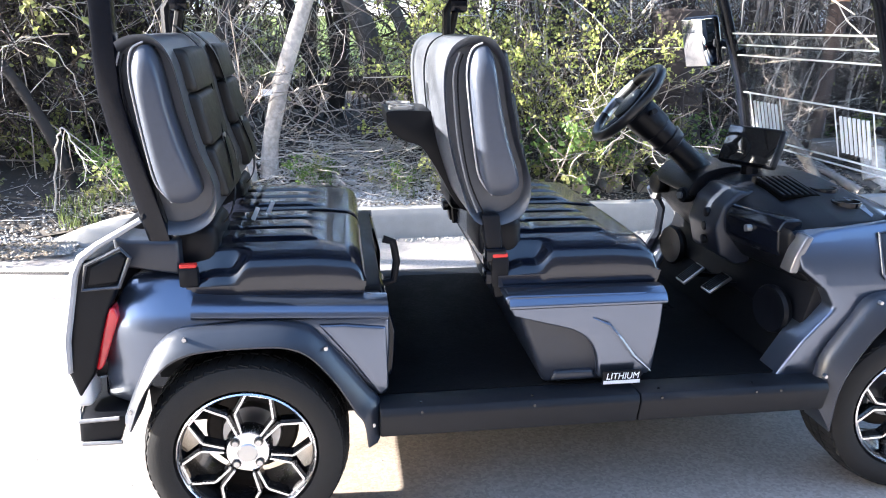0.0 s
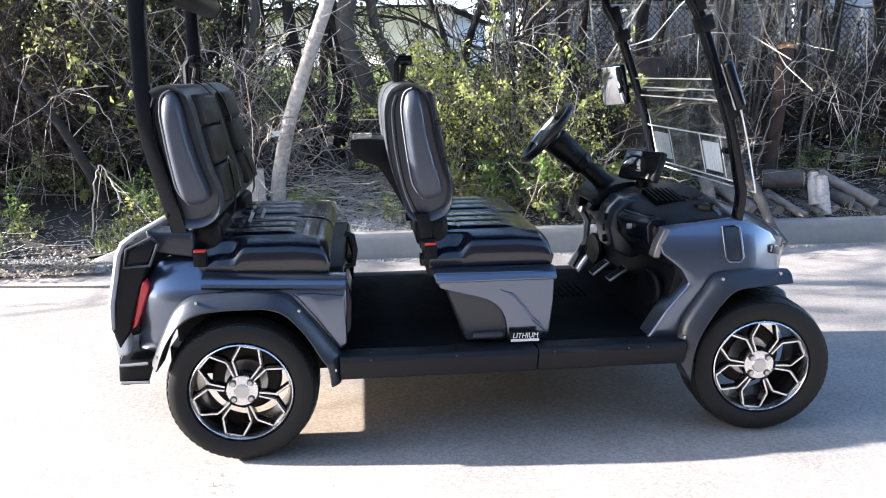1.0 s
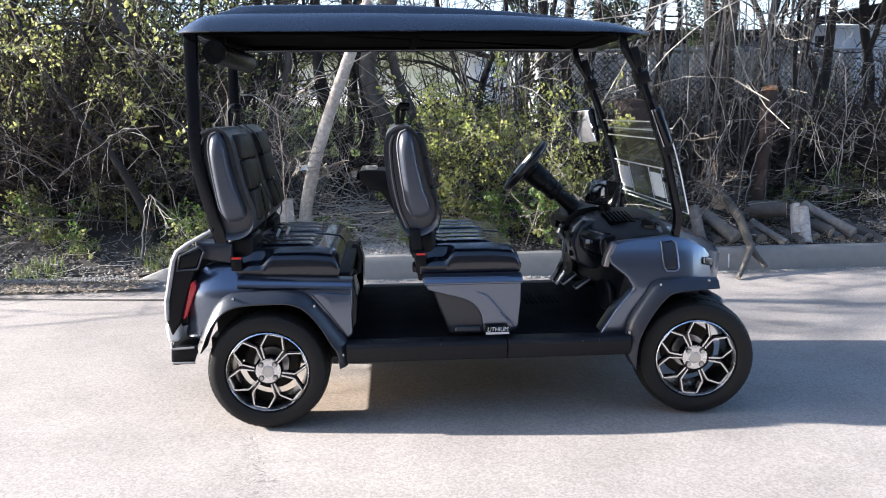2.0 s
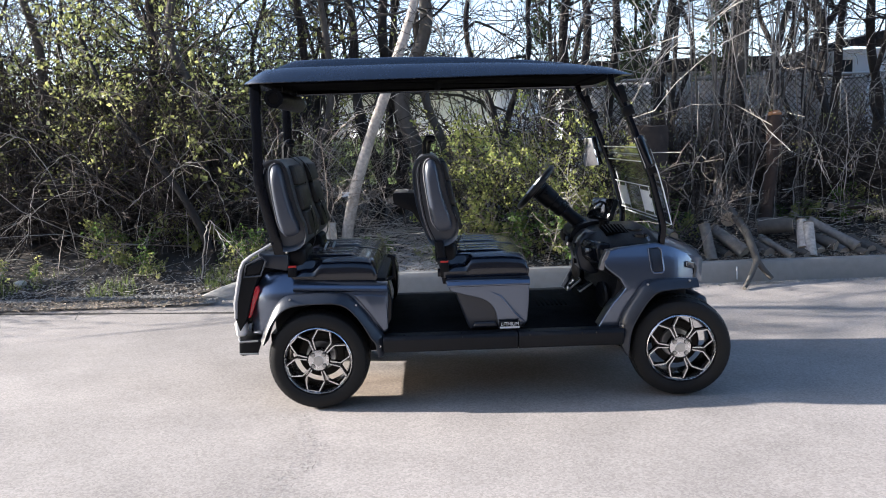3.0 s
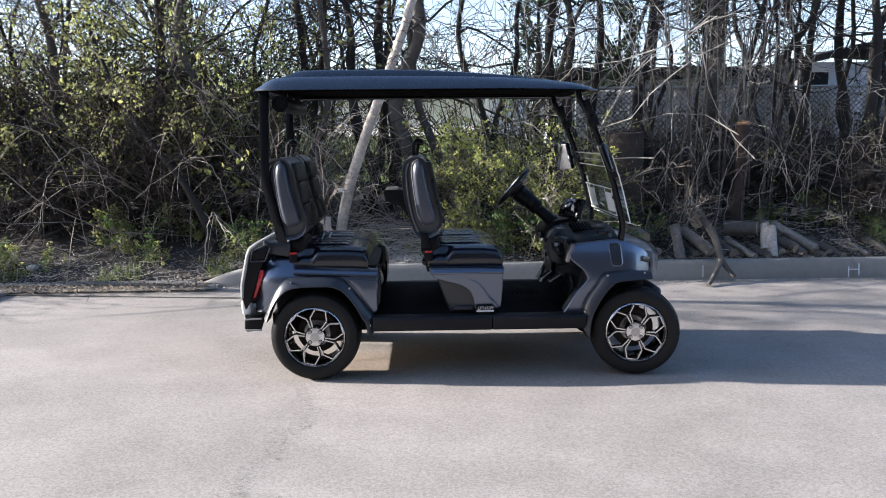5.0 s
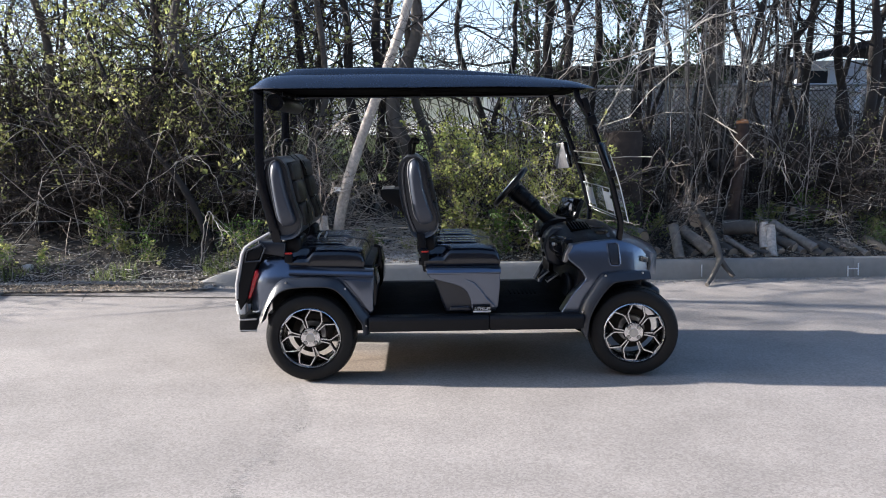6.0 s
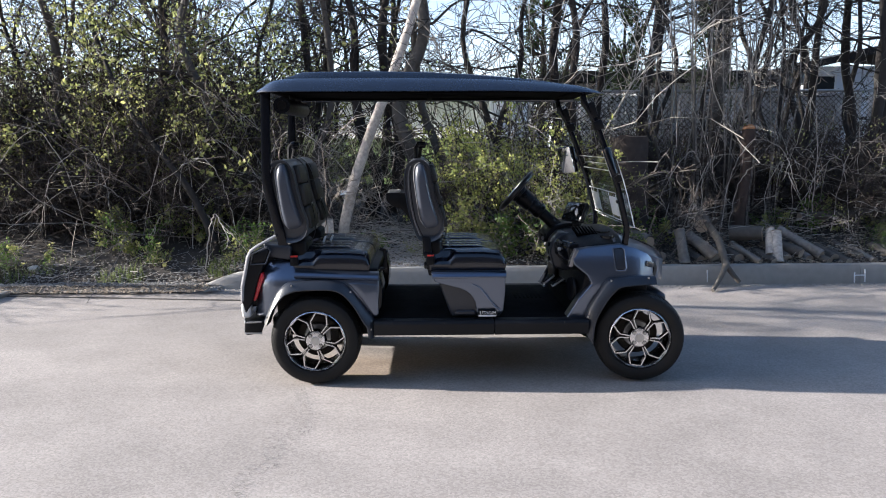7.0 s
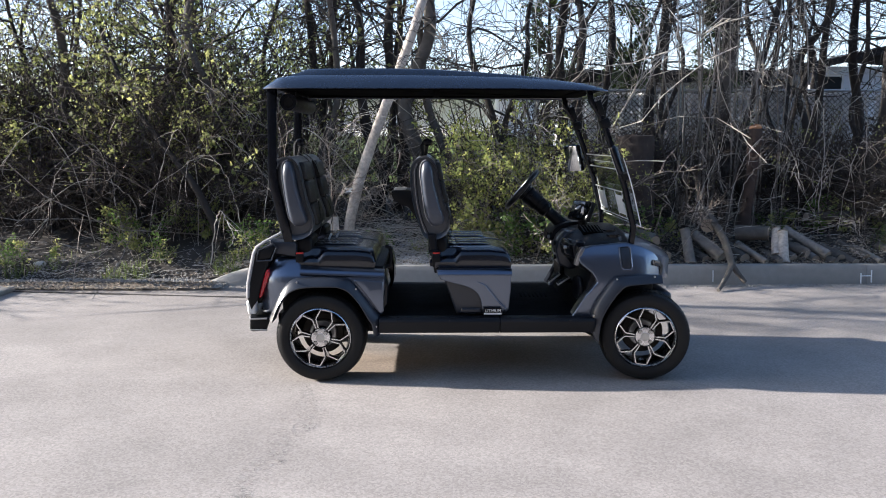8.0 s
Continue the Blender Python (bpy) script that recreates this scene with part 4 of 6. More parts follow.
for v in dashp.verts:
    if v.co.x < 1.78:
        v.co.x += 0.045 * max(0.0, min(1.0, (abs(v.co.y - CY) - 0.2) / 0.3))
    if v.co.z > 0.90:
        v.co.z -= 0.07 * max(0.0, min(1.0, (abs(v.co.y - CY) - 0.08) / 0.42)) ** 1.4
dash = part("dashboard", dashp, BLACK, cart, "black moulded dashboard")
gb = prism([(1.64, 0.755), (1.606, 0.79), (1.598, 0.86), (1.62, 0.895), (1.68, 0.895), (1.68, 0.755)], 0.145, 0.40, 0.010, 3)
for v in gb.verts:
    v.co.x += 0.055 * max(0.0, min(1.0, (abs(v.co.y - CY) - 0.2) / 0.3))
part("glove_box", gb, GLOSS, dash)
part("glove_box_lock", turned(cyl((0, 0), 0.012, -0.012, 0.006, 12), pose(1.618, 0.27, 0.84, 0, 0, -90)), STEEL, dash)
part("centre_console", prism([(1.665, 0.665), (1.60, 0.70), (1.575, 0.80), (1.60, 0.88), (1.65, 0.93), (1.72, 0.93), (1.72, 0.67)], 0.41, 0.63, 0.014, 3), FLARE, dash)
for z in (0.74, 0.79, 0.84):
    part("switch", turned(cyl((0, 0), 0.017, -0.01, 0.01, 14, 0.003), pose(1.585 + (z - 0.74) * 0.0, 0.50, z, 0, 0, -90)), BLACK, dash)
part("key_switch_pod", turned(cyl((0, 0), 0.03, -0.03, 0.03, 20, 0.01), pose(1.60, 0.70, 0.86, 0, 0, -75)), BLACK, dash)
part("key_switch", turned(cyl((0, 0), 0.013, -0.04, -0.025, 14), pose(1.60, 0.70, 0.86, 0, 0, -75)), STEEL, dash)
part("driver_pod", turned(cyl((0, 0), 0.045, -0.04, 0.04, 22, 0.014), pose(1.62, 0.98, 0.85, 0, 0, -80)), BLACK, dash)
part("dash_bulge", prism(round_outline([(1.60, 0.86), (1.60, 0.91), (1.66, 0.955), (1.76, 0.972), (1.80, 0.95), (1.76, 0.86)], 4), 0.66, 0.98, 0.02, 3), BLACK, dash)
for y0, z0 in ((0.24, 0.918), (0.365, 0.936)):
    part("cup_well", turned(lathe([(0.046, -0.02), (0.046, 0.012), (0.041, 0.012), (0.038, -0.02)], 28), pose(1.93, y0, z0, 90)), GLOSS, dash)
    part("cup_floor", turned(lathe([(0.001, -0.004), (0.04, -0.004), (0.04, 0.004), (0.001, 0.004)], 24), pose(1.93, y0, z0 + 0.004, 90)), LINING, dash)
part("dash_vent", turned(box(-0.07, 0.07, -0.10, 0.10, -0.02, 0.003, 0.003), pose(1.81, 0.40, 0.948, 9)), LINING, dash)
for k in range(6):
    part("vent_slat", turned(box(-0.06 + 0.022 * k, -0.052 + 0.022 * k, -0.09, 0.09, -0.004, 0.006, 0.002), pose(1.81, 0.40, 0.948, 9)), BLACK, dash)
for x0, z0, y0, tilt in ((1.60, 0.572, 0.61, -38), (1.645, 0.572, 0.49, -34)):
    pd = part("pedal", turned(box(-0.05, 0.05, -0.035, 0.035, -0.006, 0.006, 0.004), pose(x0, y0, z0, 0, tilt, 0)), STEEL, cart, "ribbed steel foot pedal")
    for k in range(5):
        part("pedal_rib", turned(box(-0.045, 0.045, -0.027 + 0.012 * k, -0.021 + 0.012 * k, 0.004, 0.010, 0.001), pose(x0, y0, z0, 0, tilt, 0)), BLACK, pd)
    part("pedal_arm", tube([(x0, y0, z0), (x0 + 0.14, y0, z0 - 0.02)], 0.01, 6), BLACK, pd)
for y0 in (0.20, 0.98):
    spk = part("kick_speaker", turned(lathe([(0.001, 0.0), (0.06, -0.006), (0.075, -0.012), (0.082, 0.0), (0.075, 0.02), (0.001, 0.02)], 30), pose(1.69, y0, 0.58, 0, -25, -80)), BLACK, cart, "round black kick-panel speaker")
part("far_door_edge", tube([(1.62, 1.17, 0.44), (1.70, 1.17, 0.58), (1.70, 1.15, 0.70), (1.64, 1.14, 0.80)], 0.02, 6), FLARE, cart)

# steering
SW = Vector((1.385, 0.82, 1.195))
AX = Vector((-0.75, 0.11, 0.65)).normalized()
rot = AX.to_track_quat("Z", "Y").to_matrix().to_4x4()
ringp = [Matrix.Translation(SW) @ rot @ Vector((0.165 * math.cos(a), 0.165 * math.sin(a), 0)) for a in [2 * math.pi * k / 36 for k in range(36)]]
sw = part("steering_wheel", tube(ringp, 0.0195, 12, None, True), GRIP, cart, "black three-spoke steering wheel")
part("rim_insert", tube([Matrix.Translation(SW) @ rot @ Vector((0.165 * math.cos(a), 0.165 * math.sin(a), 0)) for a in [radians(148 + 4.5 * k) for k in range(15)]], 0.0207, 12), STEEL, sw, "satin grey grip insert")
for a in (90, 180, 270):
    q = radians(a)
    part("wheel_spoke", tube([Matrix.Translation(SW) @ rot @ Vector((r * math.cos(q), r * math.sin(q), -0.025 * (1 - r / 0.165))) for r in (0.03, 0.1, 0.165)], [0.034, 0.028, 0.02], 10, flat=0.45), BLACK, sw)
part("wheel_boss", turned(cyl((0, 0), 0.072, -0.028, 0.028, 26, 0.016), Matrix.Translation(SW - AX * 0.02) @ rot @ pose(0, 0, 0, 90)), BLACK, sw)
col = part("steering_column", tube([SW - AX * 0.03, SW - AX * 0.05, SW - AX * 0.06, SW - AX * 0.15, SW - AX * 0.155, SW - AX * 0.20, SW - AX * 0.205, SW - AX * 0.24, SW - AX * 0.25, SW - AX * 0.46], [0.045, 0.066, 0.068, 0.064, 0.058, 0.056, 0.062, 0.056, 0.042, 0.05], 18), BLACK, cart)
part("column_stalk", tube([SW - AX * 0.1, SW - AX * 0.1 + Vector((-0.02, -0.08, 0.04)), SW - AX * 0.1 + Vector((-0.03, -0.14, 0.05))], [0.008, 0.007, 0.011], 8), BLACK, col)

# dash display
disp = part("dash_display", turned(box(-0.018, 0.018, -0.115, 0.115, -0.072, 0.072, 0.010, 3), pose(1.785, 0.60, 1.055, 0, 24, 26)), BLACK, cart, "black dash-top touch display")
part("display_glass", turned(box(-0.0205, -0.016, -0.107, 0.107, -0.064, 0.064, 0.001), pose(1.785, 0.60, 1.055, 0, 24, 26)), SCREENM, disp)
part("display_foot", tube([(1.80, 0.62, 0.95), (1.80, 0.62, 1.02)], 0.035, 10), BLACK, disp)

# windshield: clear lower pane and the upper pane folded down ahead of it


def on_post(z, ahead=0.0):
    P = FRONT_POST
    for (xa, za), (xb, zb) in zip(P, P[1:]):
        if zb <= z <= za:
            return xa + (xb - xa) * (za - z) / (za - zb) + ahead
    return P[-1][0] + ahead


def pane(y0, y1, z0, z1, ahead, material, thick=0.005):
    rings = [[(on_post(z, ahead), y0, z), (on_post(z, ahead), y1, z), (on_post(z, ahead + thick), y1, z), (on_post(z, ahead + thick), y0, z)] for z in np.linspace(z0, z1, 7)]
    return loft(rings)


ws = part("windshield", pane(0.155, 1.045, 0.98, 1.45, 0.0, ACRYL), ACRYL, cart, "clear folding acrylic windshield", 60)
ws.visible_shadow = False
w2 = part("folded_pane", pane(0.09, 1.11, 1.0, 1.44, 0.04, ACRYL), ACRYL, ws, "clear upper pane folded down", 60)
w2.visible_shadow = False
for z, ahead, y0, y1 in ((1.45, 0, 0.155, 1.045), (1.405, 0.04, 0.09, 1.11), (1.365, 0.0, 0.155, 1.045), (1.215, 0.0, 0.155, 1.045), (1.035, 0.0, 0.155, 1.045), (1.0, 0.04, 0.09, 1.11)):
    x0 = on_post(z, ahead)
    part("pane_edge", box(x0 - 0.002, x0 + 0.005, y0, y1, z - 0.003, z + 0.003), FROST, ws)
for y0 in (0.09, 1.11):
    part("pane_edge", tube([(on_post(z, 0.042), y0, z) for z in (1.0, 1.1, 1.2, 1.3, 1.44)], 0.0035, 6), FROST, ws)
for ya, yb in ((0.24, 0.44), (0.78, 1.0)):
    for yy in (ya, yb):
        part("vent_side", tube([(on_post(z), yy, z) for z in (1.035, 1.12, 1.215)], 0.003, 6), FROST, ws)
    for k in range(7):
        yy = ya + 0.03 + (yb - ya - 0.06) * k / 6
        part("vent_slot", tube([(on_post(z), yy, z) for z in (1.06, 1.12, 1.185)], 0.006, 6), FROST, ws)
part("windshield_knob", cyl((on_post(1.16), 1.16), 0.014, 0.19, 0.22, 12), BLACK, ws)

# door mirrors on the front posts; the near one is turned in and leans with its post
for near in (True, False):
    m = (lambda q: q) if near else mirror_bm
    turn = pose(1.885, -0.025, 1.43, 0, -20, -23) if near else pose(1.83, 0.03, 1.415, 4, -14, -30)
    hx, hy, hz2 = (0.020, 0.078, 0.095) if near else (0.020, 0.085, 0.105)
    mir = part("door_mirror", m(turned(box(-hx, hx, -hy, hy, -hz2, hz2, 0.018, 3), turn)), GLOSS, cart, "black door mirror on a short arm")
    part("mirror_glass", m(turned(box(-hx - 0.004, -hx + 0.002, -hy + 0.006, hy - 0.006, -hz2 + 0.006, hz2 - 0.006, 0.002), turn)), MIRRORM, mir)
    part("mirror_arm", m(tube([(1.895, 0.03, 1.42), (1.912, 0.12, 1.40)], 0.014, 8)), BLACK, mir)

# ---- the setting: lot, kerb, verge and bank ----
KY = 3.29


def bank_z(x, y):
    """Height of the ground behind the kerb."""
    d = y - KY
    if d < 0:
        return 0.0
    edge = min(1.0, max(0.0, (x + 1.9) / 0.7))
    base = 0.15 * edge + 0.03 * (1 - edge)
    rise = 0.42 * min(1.0, max(0.0, (d - 0.2) / 1.3)) ** 0.8 + 0.10 * min(1.0, max(0, d - 1.5) / 4)
    lump = 0.05 * noise.noise((x * 0.9, y * 0.9, 3)) + 0.03 * noise.noise((x * 3.1, y * 3.1, 7))
    return base + rise + lump * min(1, d / 0.4)


def sheet(xs, ys, height):
    vs = [(x, y, height(x, y)) for y in ys for x in xs]
    n = len(xs)
    fs = [(j * n + i, j * n + i + 1, (j + 1) * n + i + 1, (j + 1) * n + i) for j in range(len(ys) - 1) for i in range(n - 1)]
    return vs, fs


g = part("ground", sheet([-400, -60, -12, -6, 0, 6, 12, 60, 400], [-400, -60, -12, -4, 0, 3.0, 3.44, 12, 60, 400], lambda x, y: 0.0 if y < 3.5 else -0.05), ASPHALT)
tagged(g, "weathered pale grey asphalt lot with fine cracks", "ground", kind="structure")
ys = [KY + 0.12 + 0.09 * i for i in range(24)] + [5.7, 6.0, 6.5, 7, 8, 9, 10, 12, 15, 20, 40, 120, 400]
xs = [-400, -120, -40, -20, -14] + [-11 + 0.16 * i for i in range(145)] + [13, 16, 24, 50, 140, 400]
bk = part("bank", sheet(xs, ys, lambda x, y: bank_z(x, y)), SOIL)
tagged(bk, "brown soil bank with leaf litter behind the kerb", "ground", kind="structure")
# gravel verge where the kerb has ended
vx = [-60, -30, -16] + [-12 + 0.12 * i for i in range(96)]
vg = part("verge", sheet(vx, [2.78 + 0.06 * i for i in range(16)], lambda x, y: -0.012 + 0.035 * min(1, max(0, (y - 3.0 - 0.08 * noise.noise((x * 1.5, 0, 1)) - max(0, x + 1.9) * 1.3)) / 0.25) + 0.012 * noise.noise((x * 5, y * 5, 2)) + (0.02 if y > 3.4 else 0)), GRAVELM)
tagged(vg, "gravel and leaf verge beside the asphalt", "ground", kind="structure")

kerb = tagged(new("kerb"), "weathered grey concrete kerb with joints", "kerb", kind="structure")
KSEC = [(KY, -0.03), (KY + 0.015, 0.16), (KY + 0.04, 0.205), (KY + 0.06, 0.212), (KY + 0.13, 0.212), (KY + 0.15, 0.19), (KY + 0.15, -0.03)]


def kerb_piece(x0, x1, h0=1.0, h1=1.0):
    rings = []
    n = 10
    for i in range(n + 1):
        t = i / n
        h = h0 + (h1 - h0) * (t if h0 == h1 else math.sin(t * math.pi / 2))
        x = x0 + (x1 - x0) * t
        rings.append([(x, y + 0.004 * noise.noise((x * 2, z * 4, 0)), -0.03 + (z + 0.03) * h) for y, z in KSEC])
    part("kerb_stone", loft(rings), CONCRETE, kerb, "", 40)


kerb_piece(-1.80, -1.0, 0.12, 1.0)
kx = -0.994
for L in (4.92, 1.52, 3.0, 3.0, 3.0):
    kerb_piece(kx, kx + L - 0.004)
    kx += L
slab = part("concrete_slab", box(-5.2, -3.62, 2.25, 3.05, 0.0, 0.05, 0.012), CONCRETE)
tagged(slab, "flat pale concrete slab lying on the asphalt edge", "slab", kind="structure")
seam = part("road_seam", sheet([-14 + 0.25 * i for i in range(54)], [-0.022, 0.022], lambda x, y: 0.004), BARK_D)
tagged(seam, "dark tarred seam in the asphalt", "seam", kind="structure")
for v in seam.data.vertices:
    v.co.y = v.co.y * (1 + 0.8 * noise.noise((v.co.x * 2.1, 0, 4))) + 2.69 - 0.125 * (v.co.x + 1.2) + 0.02 * noise.noise((v.co.x * 0.9, 1, 1))

# chalk strokes on the kerb's face
CHALK = mat("white_chalk", (0.62, 0.64, 0.66), 0.9, 0, 60.0, 0.3)
for x, x1, z0, z1 in ((3.755, 3.767, 0.03, 0.16), (5.372, 5.384, 0.01, 0.125), (5.487, 5.499, 0.02, 0.155), (5.384, 5.487, 0.088, 0.098)):
    face = [(x, x1, KY + 0.015 * (z + 0.03) / 0.19, z) for z in (z0, (z0 + z1) / 2, z1)]
    part("chalk_mark", loft([[(xa, y - 0.006, z), (xb, y - 0.006, z), (xb, y + 0.006, z), (xa, y + 0.006, z)] for xa, xb, y, z in face]), CHALK, kerb)

# fine crack and loose grit on the asphalt
rng = random.Random(5)
px, py = -0.12, -0.08
line = []
for i in range(60):
    line.append((px, py))
    px += rng.uniform(-0.022, 0.022) + (0.006 if i < 12 else -0.005)
    py -= 0.045
grit_v, grit_f = [], []


def add_pebble(x, y, z, s, rg, V, F):
    o = len(V)
    a = rg.uniform(0, 6.3)
    for dx, dy, dz in ((1, 0, 0.1), (0.3, 0.9, 0), (-0.8, 0.5, 0.1), (-0.7, -0.6, 0), (0.4, -0.9, 0.1), (0, 0, 0.7)):
        V.append((x + s * (dx * math.cos(a) - dy * math.sin(a)), y + s * (dx * math.sin(a) + dy * math.cos(a)), z + s * dz * rg.uniform(0.6, 1.2)))
    for i in range(5):
        F.append((o + i, o + (i + 1) % 5, o + 5))


for (x, y) in line:
    for k in range(38):
        add_pebble(x + rng.gauss(0, 0.045), y + rng.gauss(0, 0.035), 0.0, rng.uniform(0.0012, 0.0038), rng, grit_v, grit_f)
for k in range(1500):
    add_pebble(rng.uniform(-4, 5), rng.uniform(-4.0, 3.3), 0.0, rng.uniform(0.0015, 0.005), rng, grit_v, grit_f)
tagged(part("loose_grit", (grit_v, grit_f), PEBBLE, flat=True), "loose grit and small stones on the asphalt", "grit", kind="stuff")
pv, pf = [], []
for k in range(13000):
    x = rng.uniform(-7, -0.9) if k % 3 else rng.uniform(-1.6, 7.5)
    y = 3.03 + abs(rng.gauss(0, 0.42)) if x < -1.5 else KY - 0.01 - abs(rng.gauss(0, 0.05)) if k % 3 == 0 and k % 2 else KY + 0.25 + abs(rng.gauss(0, 0.4))
    z = (0.012 + (bank_z(x, y) if y > KY + 0.15 else 0.014 if y < KY else 0.034)) if (x < -1.5 or y > KY) else 0
    add_pebble(x, y, z, rng.uniform(0.006, 0.02), rng, pv, pf)
tagged(part("pebbles", (pv, pf), PEBBLE, flat=True), "pale pebbles and gravel along the verge", "gravel", kind="stuff")

# cracks that wander over the asphalt
cv, cf = [], []


def crack(x, y, a, steps, w):
    last = None
    for i in range(steps):
        ww = w * (0.35 + 0.65 * abs(noise.noise((x * 7, y * 7, 3))) * 2)
        nx, ny = -math.sin(a), math.cos(a)
        o = len(cv)
        cv.extend([(x + nx * ww, y + ny * ww, 0.003), (x - nx * ww, y - ny * ww, 0.003)])
        if last is not None:
            cf.append((last, last + 1, o + 1, o))
        last = o
        a += rng.gauss(0, 0.35)
        x += 0.03 * math.cos(a)
        y += 0.03 * math.sin(a)
        a = a * 0.9 + 0.1 * (a - rng.gauss(0, 0.2))
        if i % 23 == 22 and w > 0.0012:
            crack(x, y, a + rng.choice((-0.9, 0.9)), steps // 3, w * 0.6)


for k in range(260):
    x, y = line[int(rng.uniform(0, len(line) - 1))]
    crack(x + rng.gauss(0, 0.055), y + rng.gauss(0, 0.05), rng.uniform(0, 6.3), 2, rng.uniform(0.0012, 0.0032))
crack(-2.4, -0.2, -0.5, 60, 0.0013)
crack(-0.9, -1.6, -2.7, 50, 0.0012)
crack(3.4, 1.4, 0.3, 70, 0.0015)
tagged(part("asphalt_cracks", (cv, cf), mat("crack_dirt", (0.165, 0.15, 0.138), 0.95, 0, 40.0, 0.4), flat=True), "fine dark cracks in the asphalt", "crack", kind="stuff")

# pale broken stone and litter on the bank beneath the leaning trunk
pv, pf = [], []
for k in range(4200):
    x, y = rng.gauss(0.45, 0.55), KY + 0.26 + abs(rng.gauss(0, 0.36))
    add_pebble(x, y, bank_z(x, y) + 0.004, rng.uniform(0.008, 0.022), rng, pv, pf)
tagged(part("broken_stone", (pv, pf), mat("broken_stone", (0.50, 0.47, 0.44), 0.9, 0, 30.0, 0.4, per="island"), flat=True), "pale broken stone and chippings on the bank", "gravel", kind="stuff")

# added out of view: cuts southern sky light and darkens the cart's reflections
wall_s = part("wall_south", box(-34, 34, -18.6, -18, -0.1, 12.5, 0.02), mat("dark_stucco", (0.06, 0.06, 0.065), 0.9, 0, 2.0, 0.2, 0.3, 20.0))
tagged(wall_s, "unseen dark wall added to block low southern sky light", "wall", kind="structure")

# ---- beyond the bank: chain-link fence, house, shed ----
FY = 7.2
fence = thing("chain_link_fence", "chain-link fence with pale privacy slats", "fence", at=(0, 0, 0))
FX0, FX1, FZ0, FZ1 = 2.75, 11.0, 0.6, 2.32
for i in range(5):
    x = FX0 + i * 2.2 - 0.4
    part("post", tube([(x, FY, 0.4), (x, FY, FZ1 + 0.05)], 0.03, 10), GALV, fence)
part("top_rail", tube([(FX0 - 0.5, FY, FZ1), (FX1, FY, FZ1)], 0.021, 8), GALV, fence)
V, F = [], []


def bar(a, b, w, V, F, dy=0.0):
    """A thin square bar from a to b in the plane of the fence."""
    dx, dz = b[0] - a[0], b[1] - a[1]
    L = math.hypot(dx, dz)
    nx, nz = -dz / L * w / 2, dx / L * w / 2
    o = len(V)
    for (x, z) in (a, b):
        V.extend([(x + nx, FY + dy, z + nz), (x, FY + dy - w / 2, z), (x - nx, FY + dy, z - nz), (x, FY + dy + w / 2, z)])
    for i in range(4):
        F.append((o + i, o + (i + 1) % 4, o + 4 + (i + 1) % 4, o + 4 + i))


CELL = 0.085
H = FZ1 - FZ0
for i in range(int((FX1 - FX0 + H) / CELL)):
    xa = FX0 - H + i * CELL
    a, b = (xa, FZ0), (xa + H, FZ1)
    if a[0] < FX0:
        a = (FX0, FZ0 + FX0 - xa)
    if b[0] > FX1:
        b = (FX1, FZ1 - (b[0] - FX1))
    if b[0] > a[0]:
        bar(a, b, 0.010, V, F)
        bar((FX0 + FX1 - a[0], a[1]), (FX0 + FX1 - b[0], b[1]), 0.010, V, F, 0.008)
part("wire_mesh", (V, F), mat("dark_coated_wire", (0.10, 0.10, 0.10), 0.5, 0, 30.0, 0.2), fence, "", flat=True)
V, F = [], []
rng = random.Random(9)
x = FX0
while x < FX1:
    w = 0.052
    if rng.random() < 0.93:
        o = len(V)
        z1 = FZ1 - 0.03 - rng.random() * 0.02
        tw = 0.024 + 0.010 * rng.random()
        ya, yb = FY + 0.02 + tw, FY + 0.02
        V.extend([(x, ya, FZ0), (x + w, yb, FZ0), (x + w, yb, z1), (x, ya, z1), (x, ya + 0.008, FZ0), (x + w, yb + 0.008, FZ0), (x + w, yb + 0.008, z1), (x, ya + 0.008, z1)])
        F.extend([(o, o + 1, o + 2, o + 3), (o + 4, o + 7, o + 6, o + 5), (o, o + 3, o + 7, o + 4), (o + 1, o + 5, o + 6, o + 2), (o + 3, o + 2, o + 6, o + 7)])
    x += 0.06
part("slats", (V, F), SLATM, fence, "", flat=True)

house = thing("house", "white sided bungalow behind the thicket", "house", at=(0, 0, 0))
HY = 12.5
part("wall", box(-9.0, 2.05, HY, HY + 6, 0.3, 2.76), mat("pale_wall", (0.78, 0.78, 0.78), 0.8, 0, 3.0, 0.1), house)
sidme = None
for k in range(9):
    z = 1.60 + k * 0.13
    if sidme is None:
        ob = part("siding_board", turned(box(-9.05, 2.10, -0.02, 0.012, 0.0, 0.135), pose(0, 0, 0, 6)), SIDING, house)
        sidme = ob.data
    else:
        ob = new("siding_board", sidme)
        ob.parent = house
    ob.location = (0, HY - 0.02, z)
part("corner_board", box(2.0, 2.13, HY - 0.05, HY + 0.05, 1.5, 2.75), SIDING, house)
rf = prism([(-9.3, 2.75), (2.35, 2.75), (2.1, 2.86), (-9.0, 2.86)], HY - 0.6, HY + 6.5, 0.0)
for v in rf.verts:
    if v.co.z > 2.8:
        v.co.y = HY + 3 + (v.co.y - HY - 3) * 0.5
part("roof", rf, ROOFD, house, "dark shingled roof")
for x0 in (-6.5, -3.2):
    win = part("window", box(x0, x0 + 1.1, HY - 0.05, HY - 0.02, 2.0, 2.75), WHITE, house)
    part("pane", box(x0 + 0.07, x0 + 1.03, HY - 0.06, HY - 0.045, 2.07, 2.68), GLASSD, win)
